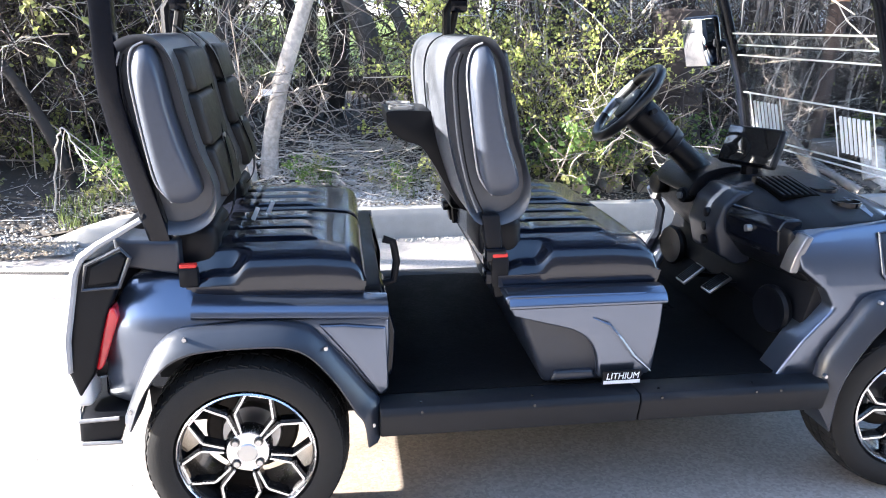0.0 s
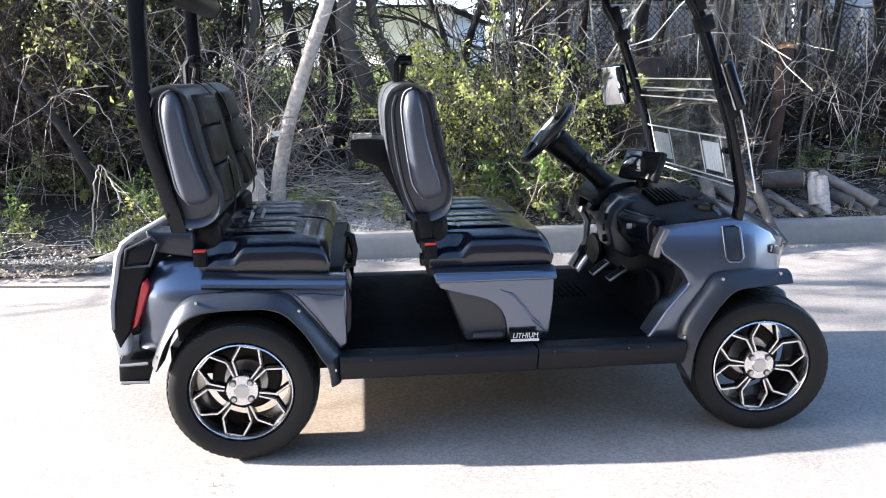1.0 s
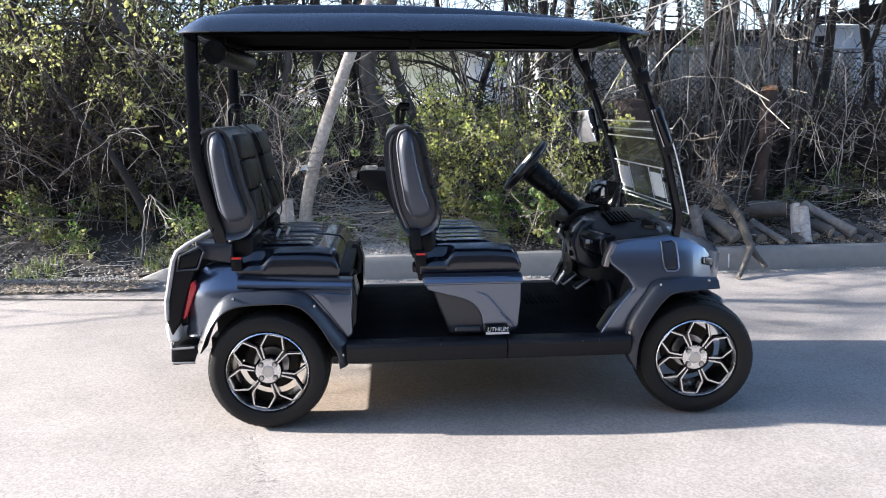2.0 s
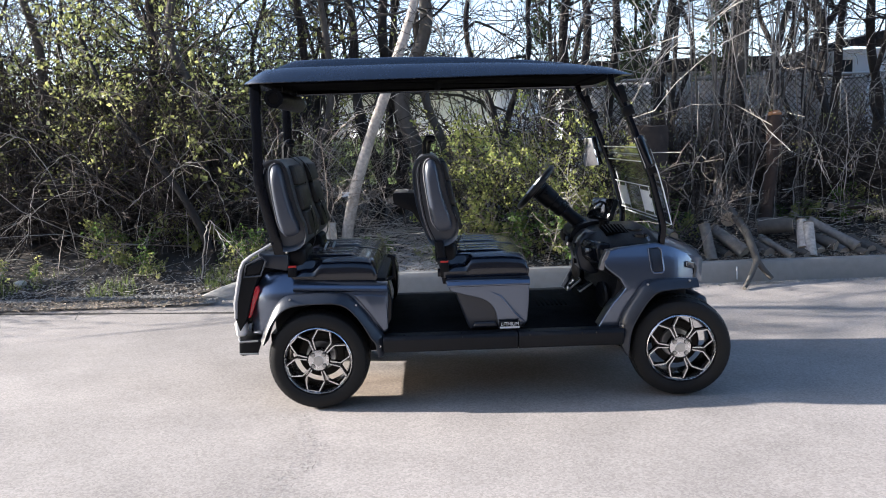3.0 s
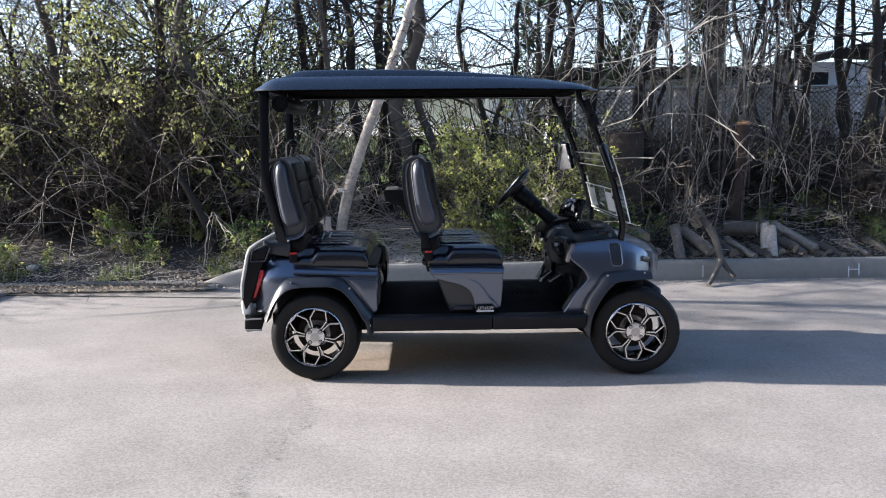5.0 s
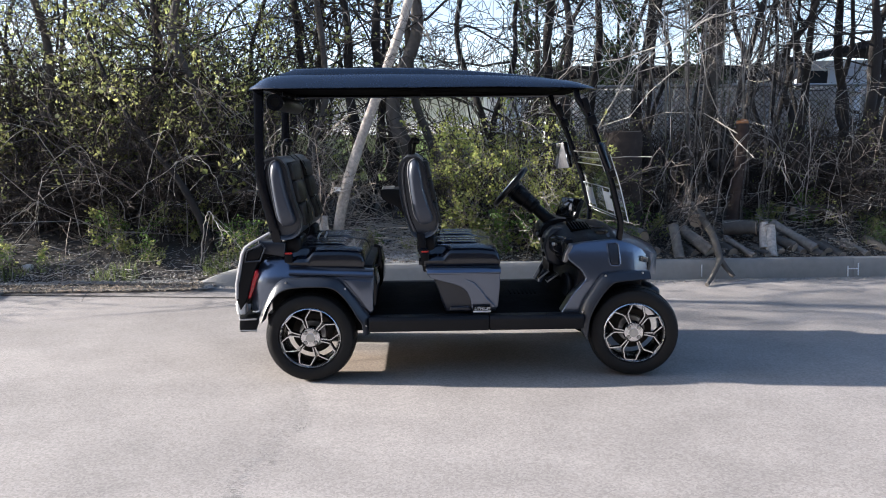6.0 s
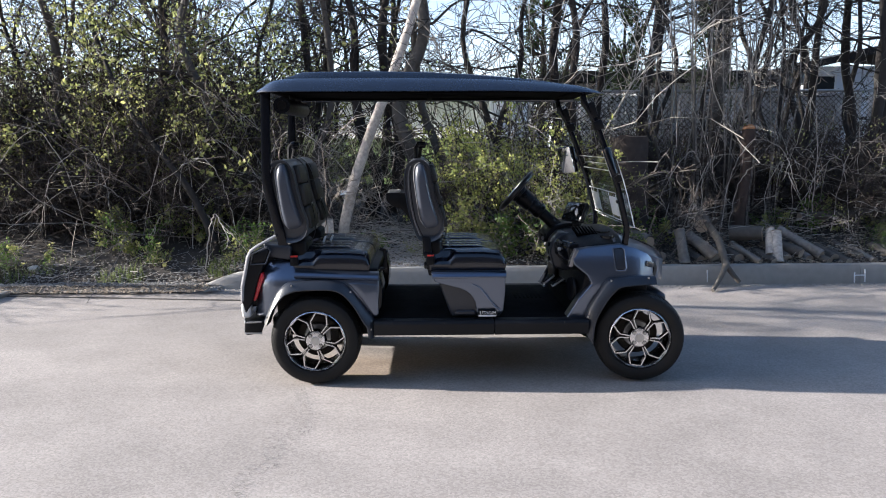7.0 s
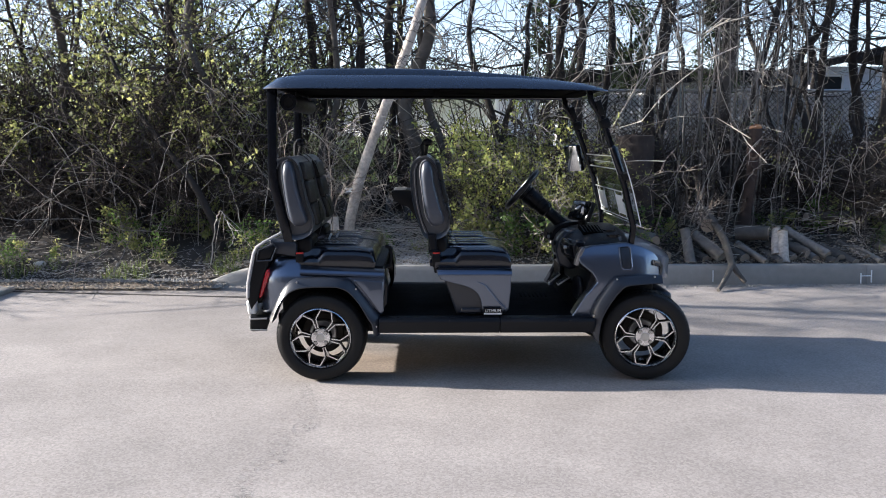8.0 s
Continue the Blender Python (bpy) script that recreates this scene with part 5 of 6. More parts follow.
# its front stands aslant to the lot
house.matrix_basis = pose(2.1, HY, 0, 0, 0, -18) @ Matrix.Translation((-2.1, -HY, 0))
shed = thing("shed", "grey-white shed with dark roof behind the fence", "shed", at=(0, 0, 0))
SX, SY = 8.2, 10.5
part("wall", box(SX, SX + 5, SY, SY + 3, 0.5, 3.0), mat("shed_wall", (0.74, 0.77, 0.82), 0.7, 0, 3.0, 0.1), shed)
part("roof", prism([(SX - 0.5, 2.95), (SX + 2.2, 3.55), (SX + 5.5, 3.3), (SX + 5.5, 3.2), (SX + 2.2, 3.43), (SX - 0.5, 2.82)], SY - 0.5, SY + 3.4), ROOFD, shed)
swn = part("window", box(SX + 0.2, SX + 0.65, SY - 0.04, SY, 2.45, 2.85), WHITE, shed)
part("pane", box(SX + 0.25, SX + 0.6, SY - 0.05, SY - 0.03, 2.5, 2.8), GLASSD, swn)
garage = thing("garage", "low pale outbuilding behind the fence", "building", at=(0, 0, 0))
part("wall", box(3.4, 7.2, 11.0, 14, 0.5, 2.75), mat("garage_wall", (0.62, 0.64, 0.68), 0.7, 0, 3.0, 0.1), garage)
part("roof", prism([(3.1, 2.72), (7.5, 2.72), (7.5, 2.95), (3.1, 2.95)], 10.7, 14.4, 0.02), ROOFD, garage)
lawn = part("lawn", sheet([-14, -8, -4, 0, 3], [8.0, 9.0, 10.5, 12.6], lambda x, y: 0.86 + 0.78 * min(1, (y - 8) / 4.4)), LAWN)
tagged(lawn, "strip of bright green lawn before the house", "lawn", kind="structure")

# ---- plants ----
def unit(v):
    return v / (np.linalg.norm(v) + 1e-9)


def add_tube(V, F, pts, rads, k):
    """Adds a tapering many-sided stem along pts to the lists."""
    pts = np.asarray(pts)
    n = len(pts)
    d = np.gradient(pts, axis=0)
    d /= np.linalg.norm(d, axis=1)[:, None] + 1e-9
    ref = np.array([0.3, 0.9, 0.2]) if abs(d[0][2]) > 0.6 else np.array([0.0, 0.1, 1.0])
    s = np.cross(d, ref)
    s /= np.linalg.norm(s, axis=1)[:, None] + 1e-9
    u = np.cross(d, s)
    o = len(V)
    a = np.arange(k) * 2 * math.pi / k
    ring = pts[:, None, :] + np.asarray(rads)[:, None, None] * (np.cos(a)[None, :, None] * s[:, None, :] + np.sin(a)[None, :, None] * u[:, None, :])
    V.extend(map(tuple, ring.reshape(-1, 3)))
    for i in range(n - 1):
        for j in range(k):
            jj = (j + 1) % k
            F.append((o + i * k + j, o + i * k + jj, o + (i + 1) * k + jj, o + (i + 1) * k + j))
    F.append(tuple(o + (n - 1) * k + j for j in range(k)))


def wander(rg, p, d, length, n, wobble, lift):
    """A wandering line from p along d."""
    pts = [np.array(p, float)]
    d = unit(np.array(d, float))
    for i in range(n):
        d = unit(d + rg.normal(0, wobble, 3) + np.array([0, 0, lift]))
        pts.append(pts[-1] + d * length / n)
    return pts, d


def grow(rg, V, F, p, d, length, r, depth, tips, wobble=0.16, lift=0.02, kids=6, spread=0.9, floor=None, thin=0.0033):
    n = 7 if depth > 1 else 5
    pts, _ = wander(rg, p, d, length, n, wobble, lift)
    if floor is not None:
        for q in pts:
            q[2] = max(q[2], floor + 0.02)
    rads = np.linspace(r, max(r * 0.35, thin), n + 1)
    add_tube(V, F, pts, rads, 7 if r > 0.03 else 5 if r > 0.012 else 3)
    if depth == 0:
        tips.extend(pts[1:])
        return
    tips.extend(pts[-2:])
    for c in range(kids):
        t = rg.uniform(0.25, 1.0)
        i = min(n - 1, int(t * n))
        q = pts[i] + (pts[i + 1] - pts[i]) * rg.random()
        ax = unit(pts[i + 1] - pts[i])
        dd = unit(ax + rg.normal(0, spread, 3))
        grow(rg, V, F, q, dd, length * rg.uniform(0.35, 0.65), max(thin, rads[i] * rg.uniform(0.35, 0.55)), depth - 1, tips, wobble * 1.15, lift * 0.6, max(2, kids - 1), spread, floor, thin)


def leaf_mesh(rg, centres, count, size, scatter):
    """Small folded leaves scattered about the given places."""
    c = np.asarray(centres)
    idx = rg.integers(0, len(c), count)
    pos = c[idx] + rg.normal(0, scatter, (count, 3))
    ax = rg.normal(0, 1, (count, 3)) + np.array([0, 0, 0.2])
    ax /= np.linalg.norm(ax, axis=1)[:, None]
    sd = np.cross(ax, rg.normal(0, 1, (count, 3)))
    sd /= np.linalg.norm(sd, axis=1)[:, None]
    nm = np.cross(ax, sd)
    L = size * rg.uniform(0.6, 1.3, (count, 1))
    W = L * rg.uniform(0.3, 0.5, (count, 1))
    v = np.stack([pos, pos + ax * L * 0.5 + sd * W + nm * L * 0.12, pos + ax * L, pos + ax * L * 0.5 - sd * W + nm * L * 0.12], 1).reshape(-1, 3)
    f = np.arange(count * 4).reshape(-1, 4)
    return v.tolist(), f.tolist()


def as_mesh(name, V, F, material, flat=False):
    me = bpy.data.meshes.new(name)
    me.from_pydata(V, [], F)
    me.materials.append(material)
    if not flat:
        smooth(me, 60)
    return me


def branch_kind(name, seed, length, r, depth, kids, wobble, lift, spread, material, leaves=0, leafm=None, leaf_size=0.03, scatter=0.03, up=(0, 0, 1)):
    """One stem with its twigs, grown upwards from the origin, and its leaves: meshes that several plants share."""
    rg = np.random.default_rng(seed)
    V, F, tips = [], [], []
    grow(rg, V, F, (0, 0, 0), up, length, r, depth, tips, wobble, lift, kids, spread)
    lm = None
    if leaves:
        # leaves sit in tufts at a third of the twig ends
        tufts = [q for q in tips if rg.random() < 0.34] or tips
        lm = as_mesh("foliage", *leaf_mesh(rg, tufts, leaves, leaf_size, scatter), leafm, True)
    return as_mesh(name, V, F, material), lm


BARE = [branch_kind("stem", 1000 + i, 1.5, 0.010, 2, 6, 0.22, 0.0, 0.85, TWIG if i % 3 else TWIG_P) for i in range(9)]
# bare stems again, in the shade-darkened twig colour, for the thicket's depths
BARE_SHADE = [branch_kind("stem", 1050 + i, 1.5, 0.012, 2, 6, 0.2, 0.0, 0.85, TWIG_SHADE) for i in range(5)]
LEAFY = [branch_kind("stem", 1100 + i, 1.4, 0.010, 2, 5, 0.15, 0.03, 0.75, TWIG_SHADE if i % 3 else TWIG, 260, LEAF_Y, 0.034) for i in range(7)]
SPARSE = [branch_kind("stem", 1150 + i, 1.5, 0.010, 2, 6, 0.19, 0.01, 0.85, TWIG_SHADE, 80, LEAF_Y, 0.031) for i in range(5)]
FRESH = [branch_kind("stem", 1700 + i, 1.4, 0.009, 2, 5, 0.15, 0.03, 0.75, TWIG if i % 2 else TWIG_SHADE, 250, LEAF_C, 0.038, 0.03) for i in range(5)]
LOW = [branch_kind("stem", 1200 + i, 0.45, 0.005, 1, 7, 0.15, 0.03, 0.8, TWIG, 120, LEAF_G if i % 2 else LEAF_Y, 0.04) for i in range(6)]
BRAMBLE = [branch_kind("stem", 1250 + i, 0.9, 0.007, 2, 6, 0.26, -0.01, 0.95, TWIG_SHADE) for i in range(5)]
ARCHING = [branch_kind("stem", 1350 + i, 2.0, 0.0075, 1, 7, 0.13, -0.05, 0.7, TWIG, up=(0.5, 0.0, 0.9)) for i in range(6)]
VINES = [branch_kind("stem", 1300 + i, 2.2, 0.0038, 1, 7, 0.31, 0.02, 0.8, TWIG_P) for i in range(5)]
LIMB_G = [branch_kind("limb", 1400 + i, 1.5, 0.016, 3, 4, 0.2, 0.01, 0.8, BARK_G) for i in range(5)]
LIMB_D = [branch_kind("limb", 1500 + i, 1.5, 0.016, 3, 4, 0.2, 0.01, 0.8, BARK_D) for i in range(5)]
LIMB_L = [branch_kind("limb", 1600 + i, 1.5, 0.014, 3, 4, 0.2, 0.01, 0.8, TWIG_SHADE, 125, LEAF_Y, 0.03) for i in range(4)]


def place_branch(rg, kinds, parent, at, tilt_to, size):
    """Hangs a shared stem on a plant: at its place, pointing along tilt_to, turned at random about itself."""
    me, lm = kinds[int(rg.integers(len(kinds)))]
    o = new(me.name.split(".")[0], me)
    o.parent = parent
    q = Vector(tilt_to).to_track_quat("Z", "Y").to_matrix().to_4x4()
    o.matrix_local = Matrix.Translation(at) @ q @ Matrix.Rotation(rg.uniform(0, 6.3), 4, "Z") @ Matrix.Scale(size, 4)
    tagged(o, kind="stuff")
    if lm:
        f = new("foliage", lm)
        f.parent = o
        tagged(f, kind="stuff")
    return o


def shrub(name, label, category, base, kinds, stems, size, seed, width=0.25, lean=(0, -0.05), group="", spread=0.35):
    rg = np.random.default_rng(seed)
    ob = thing(name, label, category, group, (base[0], base[1], bank_z(base[0], base[1]) - 0.03))
    for s in range(stems):
        d = (rg.normal(lean[0], spread), rg.normal(lean[1], spread * 0.8), 1.0)
        place_branch(rg, kinds, ob, (rg.normal(0, width), rg.normal(0, width * 0.6), 0), d, size * rg.uniform(0.65, 1.2))
    return ob


def tree(name, label, base, line, r0, r1, bark, seed, limbs=10, limb_len=1.2, group="", kinds=None, from_t=0.45, sides=12, dz=0.0):
    """A trunk along a line of offsets from its base, tapering, with limbs."""
    rg = np.random.default_rng(seed)
    z0 = bank_z(base[0], base[1]) - 0.06 + dz
    ob = thing(name, label, "tree", group, (base[0], base[1], z0))
    pts = [np.array(p) for p in spline(line, 6)]
    n = len(pts)
    rads = [r0 + (r1 - r0) * (i / (n - 1)) ** 0.8 for i in range(n)]
    rads[0] *= 1.35
    rads[1] *= 1.12
    V, F = [], []
    add_tube(V, F, pts, rads, sides)
    V = [(x + 0.12 * r0 * noise.noise((x * 9, y * 9, z * 2.5)), y + 0.12 * r0 * noise.noise((x * 9, y * 9, z * 2.5 + 9)), z) for x, y, z in V]
    part("trunk", (V, F), bark, ob, "", 60)
    kinds = kinds or (LIMB_D if bark is BARK_D else LIMB_G)
    for k in range(limbs):
        t = from_t + (1 - from_t) * (k + rg.random()) / limbs
        i = min(n - 2, int(t * (n - 1)))
        d = rg.normal(0, 1, 3) * np.array([1, 0.8, 0.3]) + np.array([0, 0, 0.5])
        place_branch(rg, kinds, ob, tuple(pts[i]), tuple(d), limb_len / 1.5 * rg.uniform(0.6, 1.2))
    return ob


# pale leaning trunk with the low stump beside it
tree("leaning_tree", "pale smooth-barked leaning tree trunk", (-0.24, 4.05), [(-0.03, 0, 0), (0.0, 0, 0.35), (0.14, 0, 0.9), (0.46, 0, 1.75), (0.81, 0.05, 2.7), (1.15, 0.1, 3.9), (1.45, 0.1, 5.2)], 0.074, 0.042, BARK_S, 3, 3, 1.0, from_t=0.8)
st = thing("tree_stump", "short pale sawn tree stump", "stump", at=(-0.45, 4.0, bank_z(-0.45, 4.0) - 0.05))
part("trunk", lathe([(0.001, 0.0), (0.12, 0.0), (0.09, -0.1), (0.08, -0.36), (0.075, -0.41), (0.001, -0.41)], 20), BARK_S, st).rotation_euler = (radians(-90), 0, 0)
part("sawn_face", lathe([(0.001, -0.415), (0.066, -0.415), (0.068, -0.408), (0.001, -0.408)], 20), CUTW, st).rotation_euler = (radians(-90), 0, 0)

# standing trees of the thicket
DARK = "dark-barked bare tree in the thicket"
GREY = "grey-barked bare tree in the thicket"


def stand(specs, seed, label, group, limbs, from_t=0.3, kinds=None, limb_len=1.5):
    for i, (x, y, lx, r, dark) in enumerate(specs):
        rg = np.random.default_rng(seed + i)
        H0 = rg.uniform(4.6, 6.2)
        line = [(0, 0, 0)] + [(lx * H0 * t + rg.normal(0, 0.09), rg.normal(0, 0.08), H0 * t) for t in (0.12, 0.25, 0.4, 0.55, 0.75, 1.0)]
        tree("tree", label or (DARK if dark else GREY), (x, y), line, r, r * 0.4, BARK_D if dark else BARK_G, seed + i, limbs, limb_len, group, kinds, from_t, 9)


# x, y, lean, radius, dark bark
stand([(-0.02, 5.4, -0.08, 0.085, 1), (0.22, 5.7, 0.02, 0.095, 1), (-0.42, 5.0, -0.06, 0.06, 0), (0.72, 5.0, -0.06, 0.12, 0), (0.98, 5.1, -0.16, 0.07, 0), (2.35, 5.6, 0.05, 0.09, 1), (2.75, 5.2, -0.05, 0.07, 1), (1.75, 6.2, 0.1, 0.06, 1)], 11, "", "trees of the thicket", 10, 0.5)
stand([(3.75, 5.9, 0.05, 0.09, 1), (5.35, 5.2, 0.13, 0.06, 1), (6.35, 5.0, 0.05, 0.08, 1), (6.75, 5.3, 0.12, 0.08, 1), (7.5, 5.6, -0.1, 0.09, 1), (4.95, 6.2, -0.05, 0.07, 1), (5.9, 6.6, 0.1, 0.06, 1)], 31, "", "trees of the thicket", 13, 0.5)
stand([(-1.9, 4.9, -0.12, 0.075, 0), (-2.9, 5.2, 0.1, 0.08, 1), (-4.0, 5.4, -0.1, 0.09, 0), (-5.2, 5.2, 0.12, 0.08, 1), (-1.1, 5.6, 0.08, 0.07, 1), (-6.4, 5.8, 0.0, 0.1, 0), (-3.3, 6.6, 0.1, 0.08, 1), (-0.9, 7.0, 0.05, 0.09, 1)], 51, "", "trees of the thicket", 9, 0.3, LIMB_L)
# stout trunks beyond the fence's near end, seen against the sky
stand([(4.85, 6.1, 0.02, 0.15, 0), (6.1, 6.0, 0.03, 0.075, 1), (6.75, 6.2, -0.03, 0.085, 1), (7.1, 5.7, 0.02, 0.09, 1), (7.35, 6.5, 0.05, 0.08, 1), (7.9, 6.2, 0.0, 0.09, 1), (5.6, 6.9, -0.04, 0.06, 1), (3.3, 6.4, 0.0, 0.08, 1)], 431, "", "trees of the thicket", 12, 0.5, LIMB_D, 1.2)
# thin dark trees standing close together beyond the log pile
stand([(3.3 + 4.9 * ((k * 0.618 + 0.2) % 1.0), 4.9 + 0.14 * k, 0.16 * math.sin(k * 2.4), 0.030 + 0.004 * (k % 5), 1) for k in range(13)], 131, "thin dark bare tree beyond the log pile", "trees of the thicket", 9, 0.48, LIMB_D, 1.1)
# slim dark trees that close the sky behind the leafy thicket
stand([(-5.9 + 0.62 * k + 0.2 * math.sin(k * 5.0), 5.7 + 0.5 * ((k * 0.618) % 1.0) * 3, 0.12 * math.sin(k * 1.9), 0.032 + 0.005 * (k % 4), 1) for k in range(11)], 531, "slim dark bare tree in the thicket", "trees of the thicket", 13, 0.34, LIMB_D, 1.5)
# tall trees further back, against the sky
for i in range(12):
    rg = np.random.default_rng(200 + i)
    x, y = -8 + 1.6 * i + rg.normal(0, 0.3), rg.uniform(8.4, 10.5)
    H0 = rg.uniform(6, 8)
    line = [(0, 0, 0)] + [(rg.normal(0, 0.12) + 0.1 * H0 * t * rg.normal(0, 0.6), rg.normal(0, 0.1), H0 * t) for t in (0.15, 0.35, 0.6, 1.0)]
    tree("tree", "tall bare tree behind the thicket", (x, y), line, rg.uniform(0.05, 0.10), 0.02, BARK_D, 300 + i, 13, 2.5, "trees behind the thicket", None, 0.2, 8)

# a thick trunk leaning left, low in the thicket
tree("leaning_tree", "dark crooked trunk leaning over the verge", (-1.72, 4.05), [(0, 0, 0), (-0.12, 0, 0.4), (-0.35, 0.05, 0.85), (-0.75, 0.25, 1.3), (-1.3, 0.7, 1.9), (-1.7, 1.0, 2.7)], 0.055, 0.022, BARK_D, 41, 5, 0.7, "", None, 0.4)
# a roadside tree further back along the verge, whose limbs reach over the asphalt
tree("verge_tree", "bare roadside tree reaching over the asphalt", (-7.2, 4.0), [(0, 0, 0), (0.1, -0.2, 1.2), (0.3, -0.5, 2.4), (0.5, -0.9, 3.6), (0.8, -1.3, 4.6)], 0.11, 0.05, BARK_G, 44, 42, 2.0, "", None, 0.45)

# leafy shrubs in the middle
YG = "shrub with small yellow-green spring leaves"
LG = "low bright green leafy shrub"
for i, (x, y, h) in enumerate([(1.05, 4.2, 0.6), (1.5, 4.05, 0.74), (1.95, 3.95, 0.7), (2.4, 3.9, 0.62), (1.2, 4.7, 0.7), (2.15, 4.5, 0.85), (1.7, 4.9, 0.8)]):
    shrub("shrub", YG, "shrub", (x, y), FRESH, 7, h, 500 + i, 0.24, group="leafy shrubs")
for i, (x, y, h) in enumerate([(1.75, 3.75, 1.1), (1.35, 3.72, 1.0), (2.35, 3.78, 1.0), (-2.45, 3.85, 0.6), (-3.9, 3.75, 0.6), (-1.25, 3.9, 0.8), (0.2, 3.85, 0.5), (5.6, 4.4, 0.8), (4.9, 4.3, 0.6), (6.3, 4.2, 0.5), (3.05, 3.9, 0.9), (-2.9, 4.1, 0.8), (0.75, 3.8, 0.5), (-2.1, 4.4, 0.9), (2.8, 3.75, 0.8), (6.1, 3.9, 0.5)]):
    shrub("shrub", LG, "shrub", (x, y), LOW, 9, h, 550 + i, 0.15, group="low shrubs")
# the leafy thicket beyond the verge: rows of shrubs, thick to thin
rgp = np.random.default_rng(12)
for i in range(23):
    x = -6.2 + 5.2 * ((i * 0.618) % 1.0)
    y = 4.5 + 0.2 * max(0.0, -1.0 - x) + 0.06 * i
    shrub("shrub", YG, "shrub", (x, y), LEAFY if i % 3 else SPARSE, 8, rgp.uniform(1.1, 1.6) + 0.012 * i, 600 + i, 0.28, (0.0, 0.1), group="leafy shrubs")
# unseen shrubs added further left along the verge, to shade its soil and asphalt
for i, (x, y, h) in enumerate([(-6.3, 3.75, 0.75), (-7.0, 3.45, 0.85), (-7.7, 3.7, 1.0), (-8.4, 3.4, 1.0)]):
    shrub("shrub", YG, "shrub", (x, y), LEAFY, 9, h, 640 + i, 0.3, (0.0, 0.0), group="leafy shrubs")
# bare tangled bushes; most have stems darkened in colour for the thicket's shade
BB = "leafless tangled grey bush"
for i in range(26):
    x = -6.8 + 9.4 * ((i * 0.618 + 0.3) % 1.0)
    y = 4.2 + 0.17 * max(0.0, -0.5 - x) + 0.075 * i
    if 1.0 < x < 2.5 and y < 4.7:
        y += 0.9
    tall = rgp.uniform(0.8, 1.15) + 0.02 * i
    if -0.9 < x < 1.4:
        tall *= 0.45
    elif y < 4.9:
        tall *= 0.5
    shrub("bare_bush", BB, "bush", (x, y), BARE if x > -0.8 and i % 3 == 0 else BARE_SHADE, 10, tall, 700 + i, 0.28, group="bare bushes")
for i in range(26):
    x = 2.6 + 5.6 * ((i * 0.618 + 0.1) % 1.0)
    y = 4.2 + 0.09 * i
    if 3.9 < x < 5.3 and y < 5.2:
        y += 1.0
    shrub("bare_bush", BB, "bush", (x, y), (BARE if i % 4 else SPARSE) if i < 5 else BARE_SHADE, 10, rgp.uniform(0.5, 0.75), 760 + i, 0.3, group="bare bushes")
# airy pale bushes along the front of the thicket, in the sun
for i in range(17):
    x = -4.6 + 12.2 * ((i * 0.618 + 0.37) % 1.0)
    y = 3.92 + 0.12 * max(0.0, -0.8 - x) + 0.04 * (i % 5)
    if x < -0.8:
        continue
    if -0.6 < x < 1.1 or 3.3 < x < 5.2:
        y += 0.7
    shrub("bare_bush", "airy leafless bush with pale sunlit twigs", "bush", (x, y), BARE, 3 if x < -0.8 or x > 2.4 else 5, rgp.uniform(0.7, 1.0) if x < 2.4 else rgp.uniform(0.35, 0.5), 960 + i, 0.3, group="bare bushes", spread=0.5)
# long grey canes that arch over the left of the thicket
for i in range(12):
    x = -5.4 + 4.6 * ((i * 0.618 + 0.21) % 1.0)
    shrub("cane_bush", "bush of long arching grey canes", "bush", (x, 4.4 + 0.13 * max(0.0, -0.8 - x) + 0.05 * (i % 6)), ARCHING, 4, rgp.uniform(0.65, 1.0), 1960 + i, 0.3, (0.0, -0.05), "cane bushes", 0.38)


def drooping_cane(x, y, way, reach, top, end, seed, r=0.006):
    """One long bare cane that rises from the bank, bows over and hangs to its tip, with a few side twigs."""
    rg = np.random.default_rng(seed)
    ob = thing("drooping_cane", "long pale bare cane bowing over the bank", "cane", "drooping canes", (x, y, bank_z(x, y) - 0.03))
    line = [(0, 0, 0), (way * reach * 0.1, -0.02, top * 0.62), (way * reach * 0.34, -0.06, top), (way * reach * 0.68, -0.10, top * 0.6 + end * 0.4 + rg.normal(0, 0.04)), (way * reach, -0.16 + rg.normal(0, 0.06), end)]
    line = [line[0]] + [tuple(np.array(p) + rg.normal(0, 0.045, 3)) for p in line[1:]]
    pts = [np.array(p) + rg.normal(0, 0.007, 3) for p in spline(line, 7)]
    n = len(pts)
    V, F = [], []
    add_tube(V, F, pts, [r * (1 - 0.65 * k / (n - 1)) for k in range(n)], 6)
    for k in range(6):
        i = int(rg.integers(n // 3, n - 2))
        d = (pts[i + 1] - pts[i]) / (np.linalg.norm(pts[i + 1] - pts[i]) + 1e-6) + rg.normal(0, 0.55, 3)
        L = rg.uniform(0.15, 0.4)
        bow = rg.normal(0, 0.05, 3)
        add_tube(V, F, [pts[i] + d * L * t + bow * t * (1 - t) * 2 - np.array((0, 0, 0.1 * L * t * t)) for t in (0, 0.3, 0.65, 1)], [r * 0.45, r * 0.4, r * 0.32, r * 0.2], 5)
    part("cane", (V, F), TWIG_P, ob, "", 60)


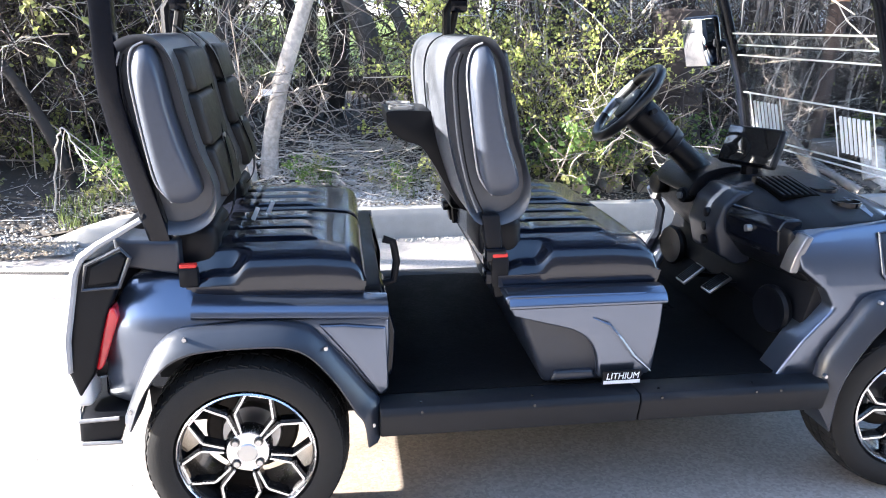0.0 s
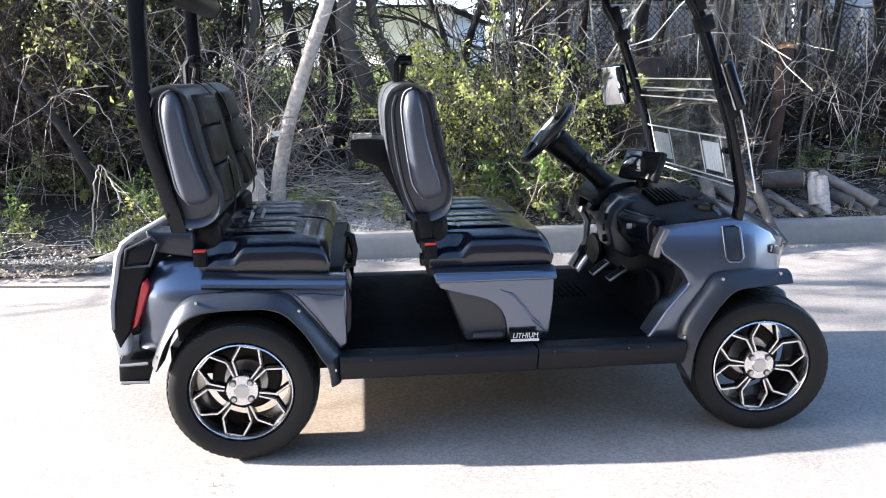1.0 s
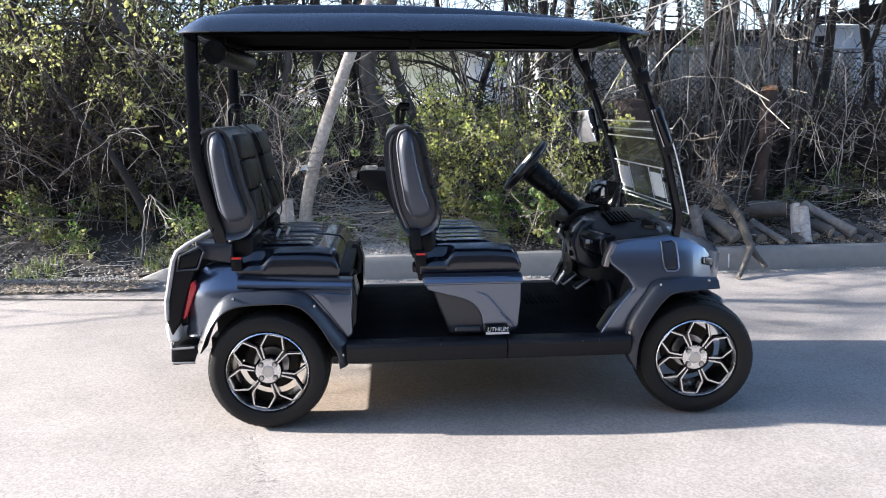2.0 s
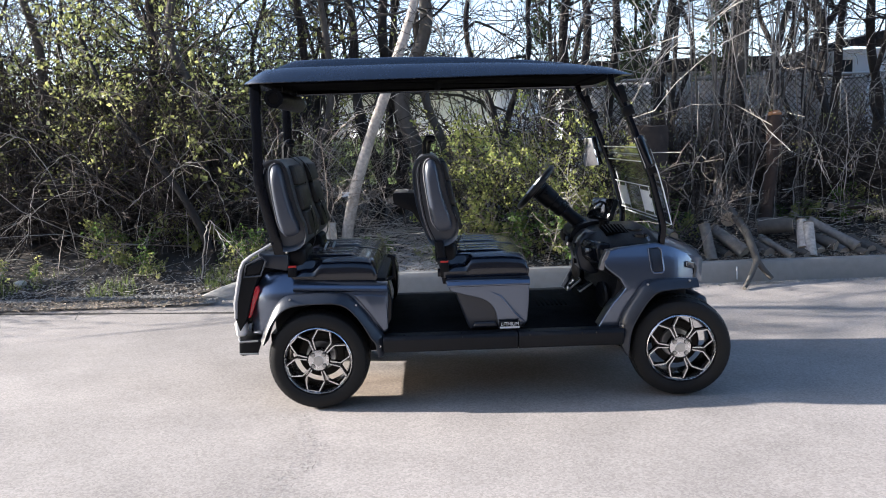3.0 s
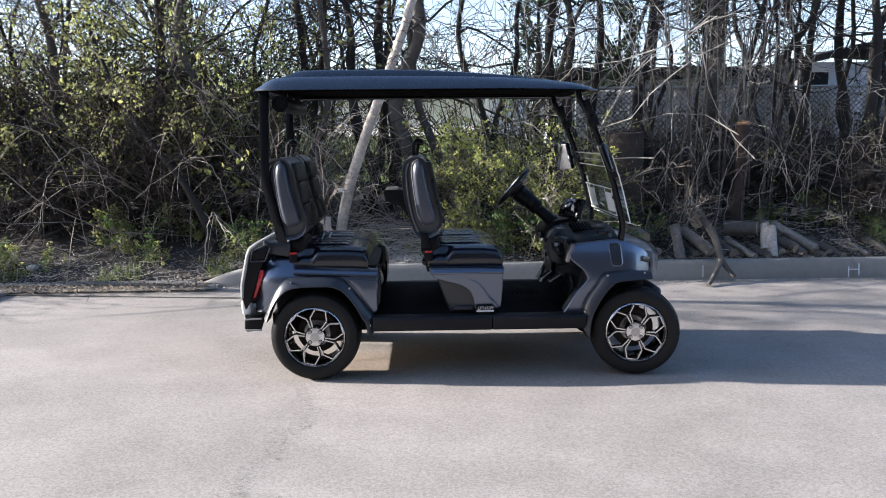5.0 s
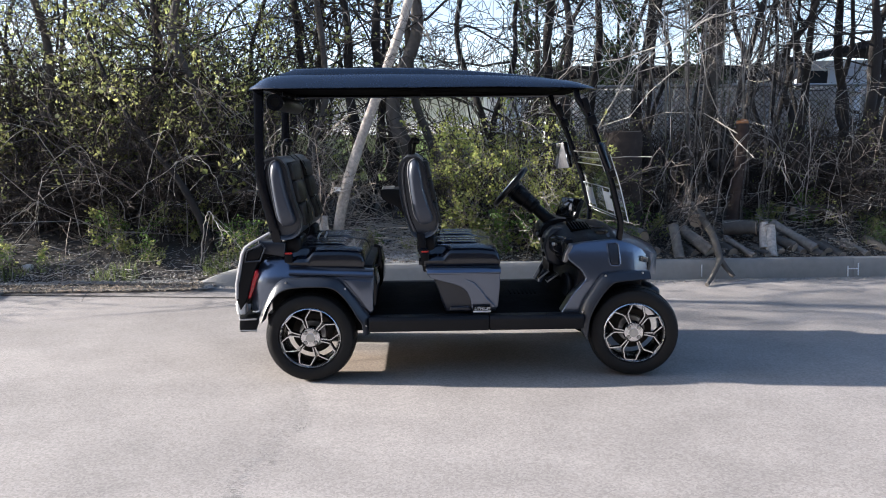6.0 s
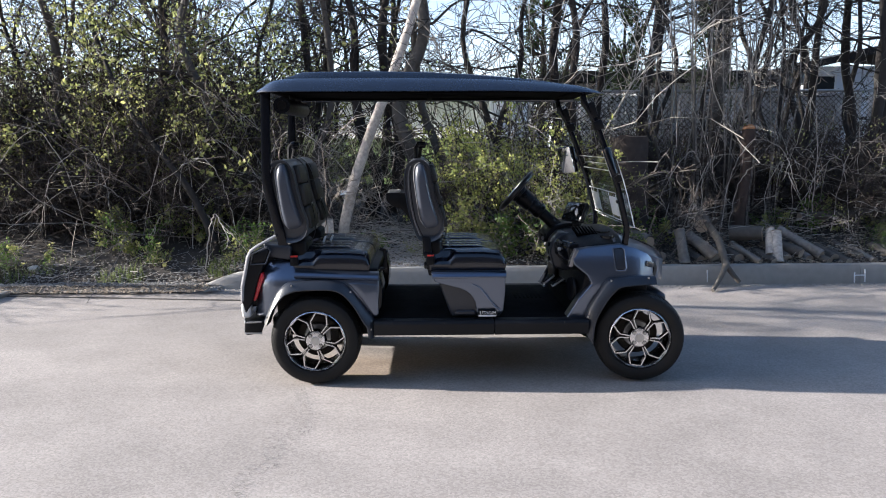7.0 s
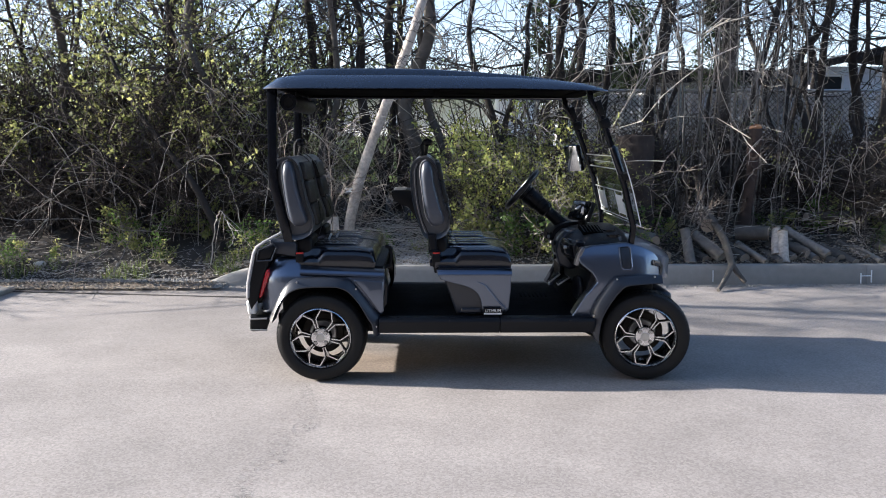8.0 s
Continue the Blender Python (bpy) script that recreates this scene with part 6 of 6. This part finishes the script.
# canes hanging to the verge at the leafy end, and others over the log pile
for i in range(8):
    drooping_cane(-1.3 - 2.4 * ((i * 0.618) % 1.0), 4.15 + 0.06 * (i % 5), -1 if i % 4 else 1, rgp.uniform(0.5, 1.7), rgp.uniform(0.55, 1.5), rgp.uniform(0.2, 0.75), 2100 + i)
drooping_cane(-1.78, 3.72, 1, 0.28, 0.62, 0.35, 2130, 0.009)
for i in range(13):
    drooping_cane(3.5 + 2.6 * ((i * 0.618 + 0.1) % 1.0), 4.22 + 0.06 * (i % 5), -1 if i % 2 else 1, rgp.uniform(0.4, 1.0), rgp.uniform(0.9, 1.7), rgp.uniform(0.35, 0.8), 2150 + i, 0.0055)
# brown brambles low over the bank, coloured dark for shade, thickest beyond the log pile
for i in range(56):
    x = 2.7 + 5.2 * ((i * 0.618 + 0.45) % 1.0) if i < 22 else -6.0 + 4.6 * ((i * 0.618) % 1.0)
    y = 4.15 + 0.075 * (i % 22) + (0.16 * max(0.0, -x) + 0.2 if x < 0 else 0)
    if 4.0 < x < 5.2 and y < 5.1:
        y += 0.9
    shrub("bramble", "brown tangled bramble darkened for thicket shade", "bramble", (x, y), BRAMBLE, 13, rgp.uniform(0.9, 1.35), 850 + i, 0.32, group="brambles", spread=0.6)
# pale vines
for i, (x, y, h) in enumerate([(1.9, 4.7, 1.4), (2.2, 4.9, 1.6), (-0.9, 4.9, 1.1)]):
    shrub("vine", "pale dry climbing vine stems", "vine", (x, y), VINES, 6, h, 800 + i, 0.3, (0, -0.05), "vines")

# conifers behind
for i, (x, y, h) in enumerate([(2.6, 7.8, 4.2), (3.9, 7.7, 3.4), (5.35, 7.9, 3.4)]):
    rg = np.random.default_rng(900 + i)
    z0 = bank_z(x, y) - 0.05
    ob = thing("conifer", "narrow dark green conifer", "tree", "conifers", (x, y, z0))
    V, F, tips = [], [], []
    add_tube(V, F, [np.array((0, 0, h * t)) for t in np.linspace(0, 1, 6)], np.linspace(0.06, 0.01, 6), 7)
    for k in range(70):
        t = rg.uniform(0.35, 1)
        a = rg.uniform(0, 6.3)
        L = 0.65 * (1.05 - t) + 0.1
        grow(rg, V, F, (0, 0, h * t), (math.cos(a), math.sin(a), 0.5), L, 0.008, 1, tips, 0.12, 0.05, 4, 0.5)
    part("trunk", (V, F), BARK_D, ob)
    part("needles", leaf_mesh(rg, tips, 3000, 0.05, 0.04), LEAF_D, ob, flat=True)

# sawn trunk, leaning cut tree with orange end
stz = bank_z(3.15, 4.3)
snag = thing("dead_trunk", "thick dark rotten trunk sawn off at chest height", "stump", at=(3.15, 4.3, stz - 0.05))
V, F = [], []
add_tube(V, F, [np.array((0.02 * math.sin(z * 4), 0, z)) for z in np.linspace(0, 1.22, 10)], [0.27, 0.24, 0.225, 0.22, 0.215, 0.215, 0.21, 0.21, 0.215, 0.21], 22)
V = [(x + 0.03 * noise.noise((x * 6, y * 6, z * 1.2)) + 0.015 * noise.noise((x * 22, y * 22, z * 2)), y + 0.03 * noise.noise((x * 6, y * 6, z * 1.2 + 5)), z + (0.05 * noise.noise((x * 8, y * 8, 2)) if z > 1.1 else 0)) for x, y, z in V]
part("trunk", (V, F), mat("rotten_bark", (0.05, 0.039, 0.035), 0.95, 0, 14.0, 0.5, 1.0, 30.0), snag, "", 50)
tree("tree", "grey tree leaning behind the sawn stub", (4.25, 4.75), [(0, 0, 0), (0.10, 0, 0.4), (0.24, 0, 0.9), (0.38, 0, 1.3), (0.55, 0.05, 2.0), (0.85, 0.1, 3.2), (1.0, 0.1, 4.6)], 0.06, 0.03, BARK_D, 61, 8, 1.2, from_t=0.5)
cz = bank_z(4.47, 4.3) - 0.05
cut = thing("sawn_stub", "reddish trunk stub with an orange sawn top", "stump", at=(4.47, 4.3, cz))
V, F = [], []
add_tube(V, F, [np.array((0.012 * math.sin(k * 3), 0.0, k * (1.69 - cz))) + np.array((0.09 * k, 0, 0)) for k in np.linspace(0, 1, 9)], [0.085, 0.075, 0.07, 0.066, 0.064, 0.064, 0.068, 0.078, 0.07], 14)
V = [(x + 0.02 * noise.noise((x * 14, y * 14, z * 6)), y + 0.02 * noise.noise((x * 14, y * 14, z * 6 + 5)), z) for x, y, z in V]
part("trunk", (V, F), mat("reddish_bark", (0.06, 0.04, 0.032), 0.95, 0, 12.0, 0.5, 0.8, 40.0), cut, "", 60)
b = bmesh.new()
bmesh.ops.create_icosphere(b, subdivisions=3, radius=1)
for v in b.verts:
    v.co = Vector((v.co.x * 0.072, v.co.y * 0.066, v.co.z * 0.045)) * (1 + 0.25 * noise.noise(v.co * 1.9)) + Vector((0.09, 0, 1.70 - cz))
part("sawn_face", b, CUTO, cut, "orange sawn wood face", 60)
for i, (dx, dl, h) in enumerate([(-0.25, -0.15, 2.6), (-0.12, -0.05, 3.0), (0.02, 0.05, 2.8), (0.2, 0.25, 2.4), (0.33, 0.4, 2.9), (-0.4, -0.3, 2.2)]):
    tree("sapling", "thin grey sapling stem", (4.1 + dx, 4.45), [(0, 0, 0), (dl * 0.4, 0, h * 0.3), (dl * 0.9, 0, h * 0.65), (dl * 1.3, 0, h)], 0.022, 0.007, BARK_G, 650 + i, 4, 0.6, "saplings", from_t=0.4, sides=6)

# a clump of slender pale stems that rise behind the sawn stub
for i in range(20):
    rg = np.random.default_rng(1980 + i)
    x, h, dl = 3.75 + 1.55 * ((i * 0.618) % 1.0), rg.uniform(2.4, 3.6), rg.normal(0, 0.16)
    tree("sapling", "slender pale grey sapling stem", (x, 4.5 + 0.05 * (i % 9)), [(0, 0, 0), (dl * 0.3 + rg.normal(0, 0.05), 0, h * 0.3), (dl * 0.8 + rg.normal(0, 0.05), 0, h * 0.65), (dl * 1.3, 0.05, h)], 0.013, 0.006, SAPB, 1980 + i, 4, 0.7, "saplings", VINES, 0.45, 6)

# log pile along the kerb's top


def log(x, y, z, L, r, yaw, pitch, bark, seed, label="short cut log with sawn ends"):
    rg = np.random.default_rng(seed)
    ob = thing("log", label, "log", "log pile", (x, y, z))
    V, F = [], []
    zz = np.linspace(0, L, 8)
    add_tube(V, F, [np.array((0.01 * math.sin(k * 5 + seed), 0.01 * math.cos(k * 4 + seed), k)) for k in zz], [r * (1 + 0.06 * math.sin(k * 9 + seed)) for k in zz], 14)
    F[-1:] = []
    V = [(a + 0.22 * r * noise.noise((a * 9, b * 9, c * 4 + seed)), b + 0.22 * r * noise.noise((a * 12, b * 12, c * 5 + seed + 4)), c) for a, b, c in V]
    part("bark", (V, F), bark, ob, "", 60)
    for c in (0.004, L - 0.004):
        b = bmesh.new()
        bmesh.ops.create_cone(b, cap_ends=True, segments=14, radius1=r * 0.99, radius2=r * 0.96, depth=0.008, matrix=Matrix.Translation((0, 0, c)))
        part("sawn_end", b, CUTW, ob)
    ob.rotation_euler = Euler((radians(-(90 - pitch)), 0, radians(yaw)))
    return ob


def log_between(a, b, r, bark, seed, label="short cut log with sawn ends"):
    """A log from its front end a to its back end b."""
    a, b = Vector(a) - Vector((0, 0.03, 0.03)), Vector(b) - Vector((0, 0.03, 0.03))
    ob = log(a.x, a.y, a.z, (b - a).length, r, 0, 0, bark, seed, label)
    ob.rotation_euler = (b - a).to_track_quat("Z", "Y").to_euler()


FRONT_LOGS = [
    ((3.96, 3.62, 0.28), (3.74, 3.95, 0.52), 0.072), ((3.80, 3.66, 0.25), (3.70, 4.0, 0.36), 0.055), ((4.23, 3.64, 0.26), (4.16, 4.0, 0.36), 0.068), ((4.42, 3.52, 0.245), (4.22, 3.88, 0.40), 0.042),
    ((4.77, 3.63, 0.26), (4.62, 3.95, 0.38), 0.068), ((4.93, 3.63, 0.32), (4.70, 3.92, 0.42), 0.058), ((5.03, 3.64, 0.25), (4.95, 3.98, 0.36), 0.055),
]
BACK_LOGS = [
    ((5.22, 3.56, 0.235), (5.02, 3.9, 0.36), 0.052), ((5.45, 3.57, 0.23), (5.36, 3.9, 0.33), 0.048), ((5.74, 3.58, 0.235), (5.6, 3.9, 0.34), 0.05), ((6.02, 3.58, 0.24), (5.86, 3.9, 0.36), 0.056), ((4.60, 3.56, 0.23), (4.52, 3.9, 0.30), 0.05),
    ((5.15, 3.62, 0.30), (4.86, 4.05, 0.56), 0.055), ((5.33, 3.66, 0.26), (5.28, 4.0, 0.36), 0.055), ((5.62, 3.66, 0.26), (5.50, 4.05, 0.38), 0.06), ((5.90, 3.68, 0.26), (6.1, 4.05, 0.38), 0.055), ((3.86, 3.82, 0.62), (3.93, 4.25, 0.70), 0.088),
    ((4.58, 3.86, 0.52), (4.26, 4.02, 0.50), 0.088), ((3.22, 3.70, 0.44), (3.05, 4.05, 0.52), 0.085), ((3.08, 3.66, 0.30), (2.98, 4.0, 0.42), 0.075),
]
LEFT_LOGS = [
    ((3.35, 3.66, 0.28), (3.2, 4.02, 0.36), 0.075), ((2.42, 3.68, 0.30), (2.30, 4.05, 0.42), 0.09), ((2.68, 3.68, 0.28), (2.62, 4.05, 0.40), 0.085), ((2.86, 3.70, 0.44), (2.7, 4.1, 0.55), 0.08), ((2.15, 3.70, 0.27), (2.3, 4.05, 0.36), 0.07), ((2.55, 3.75, 0.46), (2.5, 4.1, 0.55), 0.08),
]
for i, (a, b, r) in enumerate(FRONT_LOGS + BACK_LOGS + LEFT_LOGS):
    log_between(a, b, r * 0.93, BARK_G if i % 3 else LOGB, 70 + i)
# pale split logs stood against the pile
for i, (a, b, r) in enumerate((((4.66, 3.60, 0.215), (4.70, 3.78, 0.56), 0.058), ((4.60, 3.66, 0.30), (4.66, 3.86, 0.58), 0.05), ((3.62, 3.63, 0.215), (3.58, 3.80, 0.58), 0.06))):
    log_between(a, b, r, BARK_S if i < 2 else LOGB, 95 + i, "pale weathered split log stood against the pile")
# long fallen pole in the brush
log(5.2, 4.25, bank_z(5.2, 4.25) + 0.22, 2.4, 0.05, -80, 2, BARK_G, 98, "long fallen grey pole in the brush")

# forked branch lying over the kerb
fk = thing("forked_branch", "forked grey branch leaning over the kerb onto asphalt", "branch", at=(0, 0, 0))
V, F = [], []
add_tube(V, F, [np.array(p) for p in ((3.93, 3.21, 0.215), (3.945, 3.36, 0.33), (3.955, 3.55, 0.47), (3.93, 3.75, 0.60), (3.90, 3.95, 0.72), (3.84, 4.1, 0.80))], [0.036, 0.04, 0.043, 0.043, 0.04, 0.035], 10)
add_tube(V, F, [np.array(p) for p in ((3.93, 3.22, 0.23), (3.85, 3.12, 0.14), (3.75, 3.0, 0.055), (3.67, 2.89, 0.02))], [0.034, 0.027, 0.024, 0.02], 8)
add_tube(V, F, [np.array(p) for p in ((3.93, 3.22, 0.23), (3.98, 3.19, 0.15), (4.06, 3.16, 0.05))], [0.034, 0.028, 0.024], 8)
part("limb", (V, F), BARK_G, fk, "", 60)

# brush pile and fallen sticks: too many to count
rg = np.random.default_rng(77)
V, F = [], []
for i in range(1300):
    if i % 3 == 0:
        x, y, h = rg.normal(0.5, 0.45), rg.uniform(3.7, 4.5), abs(rg.normal(0.02, 0.12))
    elif i % 3 == 1:
        x, y, h = (rg.uniform(-6, -1.2) if i % 2 else rg.uniform(-1, 7.5)), rg.uniform(3.45, 4.7), abs(rg.normal(0.0, 0.06))
    else:
        x, y, h = rg.uniform(3.4, 7.5), rg.uniform(3.9, 5.2), abs(rg.normal(0.05, 0.2))
    a = rg.uniform(0, 6.3)
    pts, _ = wander(rg, (x, y, bank_z(x, y) + h), (math.cos(a), math.sin(a) * 0.6, rg.normal(0, 0.15)), rg.uniform(0.10, 0.45) * (2.0 if i % 9 == 0 else 1.0), 5, 0.13, 0)
    for q in pts:
        q[1] = max(q[1], KY + 0.02)
        q[2] = max(q[2], bank_z(q[0], q[1]) + 0.008 if q[1] > KY + 0.13 else 0.22)
    r = rg.uniform(0.0015, 0.0045)
    add_tube(V, F, pts, np.linspace(r, r * 0.5, 6), 4)
tagged(part("fallen_sticks", (V, F), TWIG_P), "dry pale sticks and brushwood on the bank", "brushwood", kind="stuff")
# dry leaves
cs = []
for i in range(34000):
    x = rg.uniform(-7, 7.5)
    y = KY + 0.1 + abs(rg.normal(0, 0.75)) if x > -1.6 else 2.9 + abs(rg.normal(0, 0.9))
    if x < -1.6 and y > 3.3 and i % 5:
        continue
    cs.append((x, y, (bank_z(x, y) if y > KY + 0.12 else (0.035 if x < -1.3 else 0.215)) + 0.01))
v, f = leaf_mesh(rg, cs, len(cs), 0.03, 0.004)
va = np.array(v)
ba = np.repeat(va[0::4], 4, 0)
va[:, 2] = ba[:, 2] + np.abs(va[:, 2] - ba[:, 2]) * 0.45
tagged(part("dry_leaves", (va.tolist(), f), LITTER, flat=True), "dry brown fallen leaves on the bank", "leaf litter", kind="stuff")
# grass and weeds
V, F = [], []
for i in range(3600):
    if i % 5 < 3:
        x, y = rg.uniform(-6.5, -1.4), 3.42 + abs(rg.normal(0.0, 0.22))
    else:
        x, y = rg.choice([1.4, 2.2, 2.9, 6.3, -1.0]) + rg.normal(0, 0.35), 3.66 + abs(rg.normal(0, 0.25))
    if noise.noise((x * 1.7, y * 1.7, 4)) < 0.14:
        continue
    z = bank_z(x, y) if y > KY + 0.12 else 0.02
    h = rg.uniform(0.05, 0.15)
    a = rg.uniform(0, 6.3)
    dx, dy = math.cos(a) * 0.004, math.sin(a) * 0.004
    bx, by = rg.normal(0, 0.35) * h, rg.normal(0, 0.35) * h
    o = len(V)
    V.extend([(x - dx, y - dy, z), (x + dx, y + dy, z), (x + bx * 0.4 + dx * 0.7, y + by * 0.4 + dy * 0.7, z + h * 0.6), (x + bx * 0.4 - dx * 0.7, y + by * 0.4 - dy * 0.7, z + h * 0.6), (x + bx, y + by, z + h)])
    F.extend([(o, o + 1, o + 2, o + 3), (o + 3, o + 2, o + 4)])
tagged(part("grass", (V, F), GRASSM, flat=True), "sparse green grass tufts on the verge", "grass", kind="stuff")

# a scrap of white plastic caught on the leaning trunk, and a pale stone on the verge
rgs = np.random.default_rng(5)
vs = [(0.07 * i - 0.07 + rgs.normal(0, 0.012), rgs.normal(0, 0.02), 0.045 * j - 0.045 + rgs.normal(0, 0.012)) for j in range(3) for i in range(3)]
scrap = part("plastic_scrap", (vs + [(x, y + 0.004, z) for x, y, z in vs], [(j * 3 + i, j * 3 + i + 1, j * 3 + i + 4, j * 3 + i + 3) for j in range(2) for i in range(2)] + [(9 + j * 3 + i + 3, 9 + j * 3 + i + 4, 9 + j * 3 + i + 1, 9 + j * 3 + i) for j in range(2) for i in range(2)]), WHITE)
tagged(scrap, "crumpled scrap of white plastic caught on the trunk", "litter")
scrap.scale = (0.6, 0.6, 0.6)
scrap.location = (-0.24, 3.95, 0.99)
b = bmesh.new()
bmesh.ops.create_icosphere(b, subdivisions=3, radius=1)
for v in b.verts:
    v.co = Vector((v.co.x * 0.10, v.co.y * 0.07, v.co.z * 0.055)) * (1 + 0.3 * noise.noise(v.co * 1.7))
stone = part("stone", b, mat("pale_stone", (0.5, 0.48, 0.45), 0.85, 0, 20.0, 0.3, 0.5, 60.0), None, "", 60)
tagged(stone, "pale rounded stone on the gravel verge", "stone")
stone.location = (-3.72, 3.76, bank_z(-3.72, 3.76) + 0.03)
stone.scale = (0.7, 0.7, 0.7)
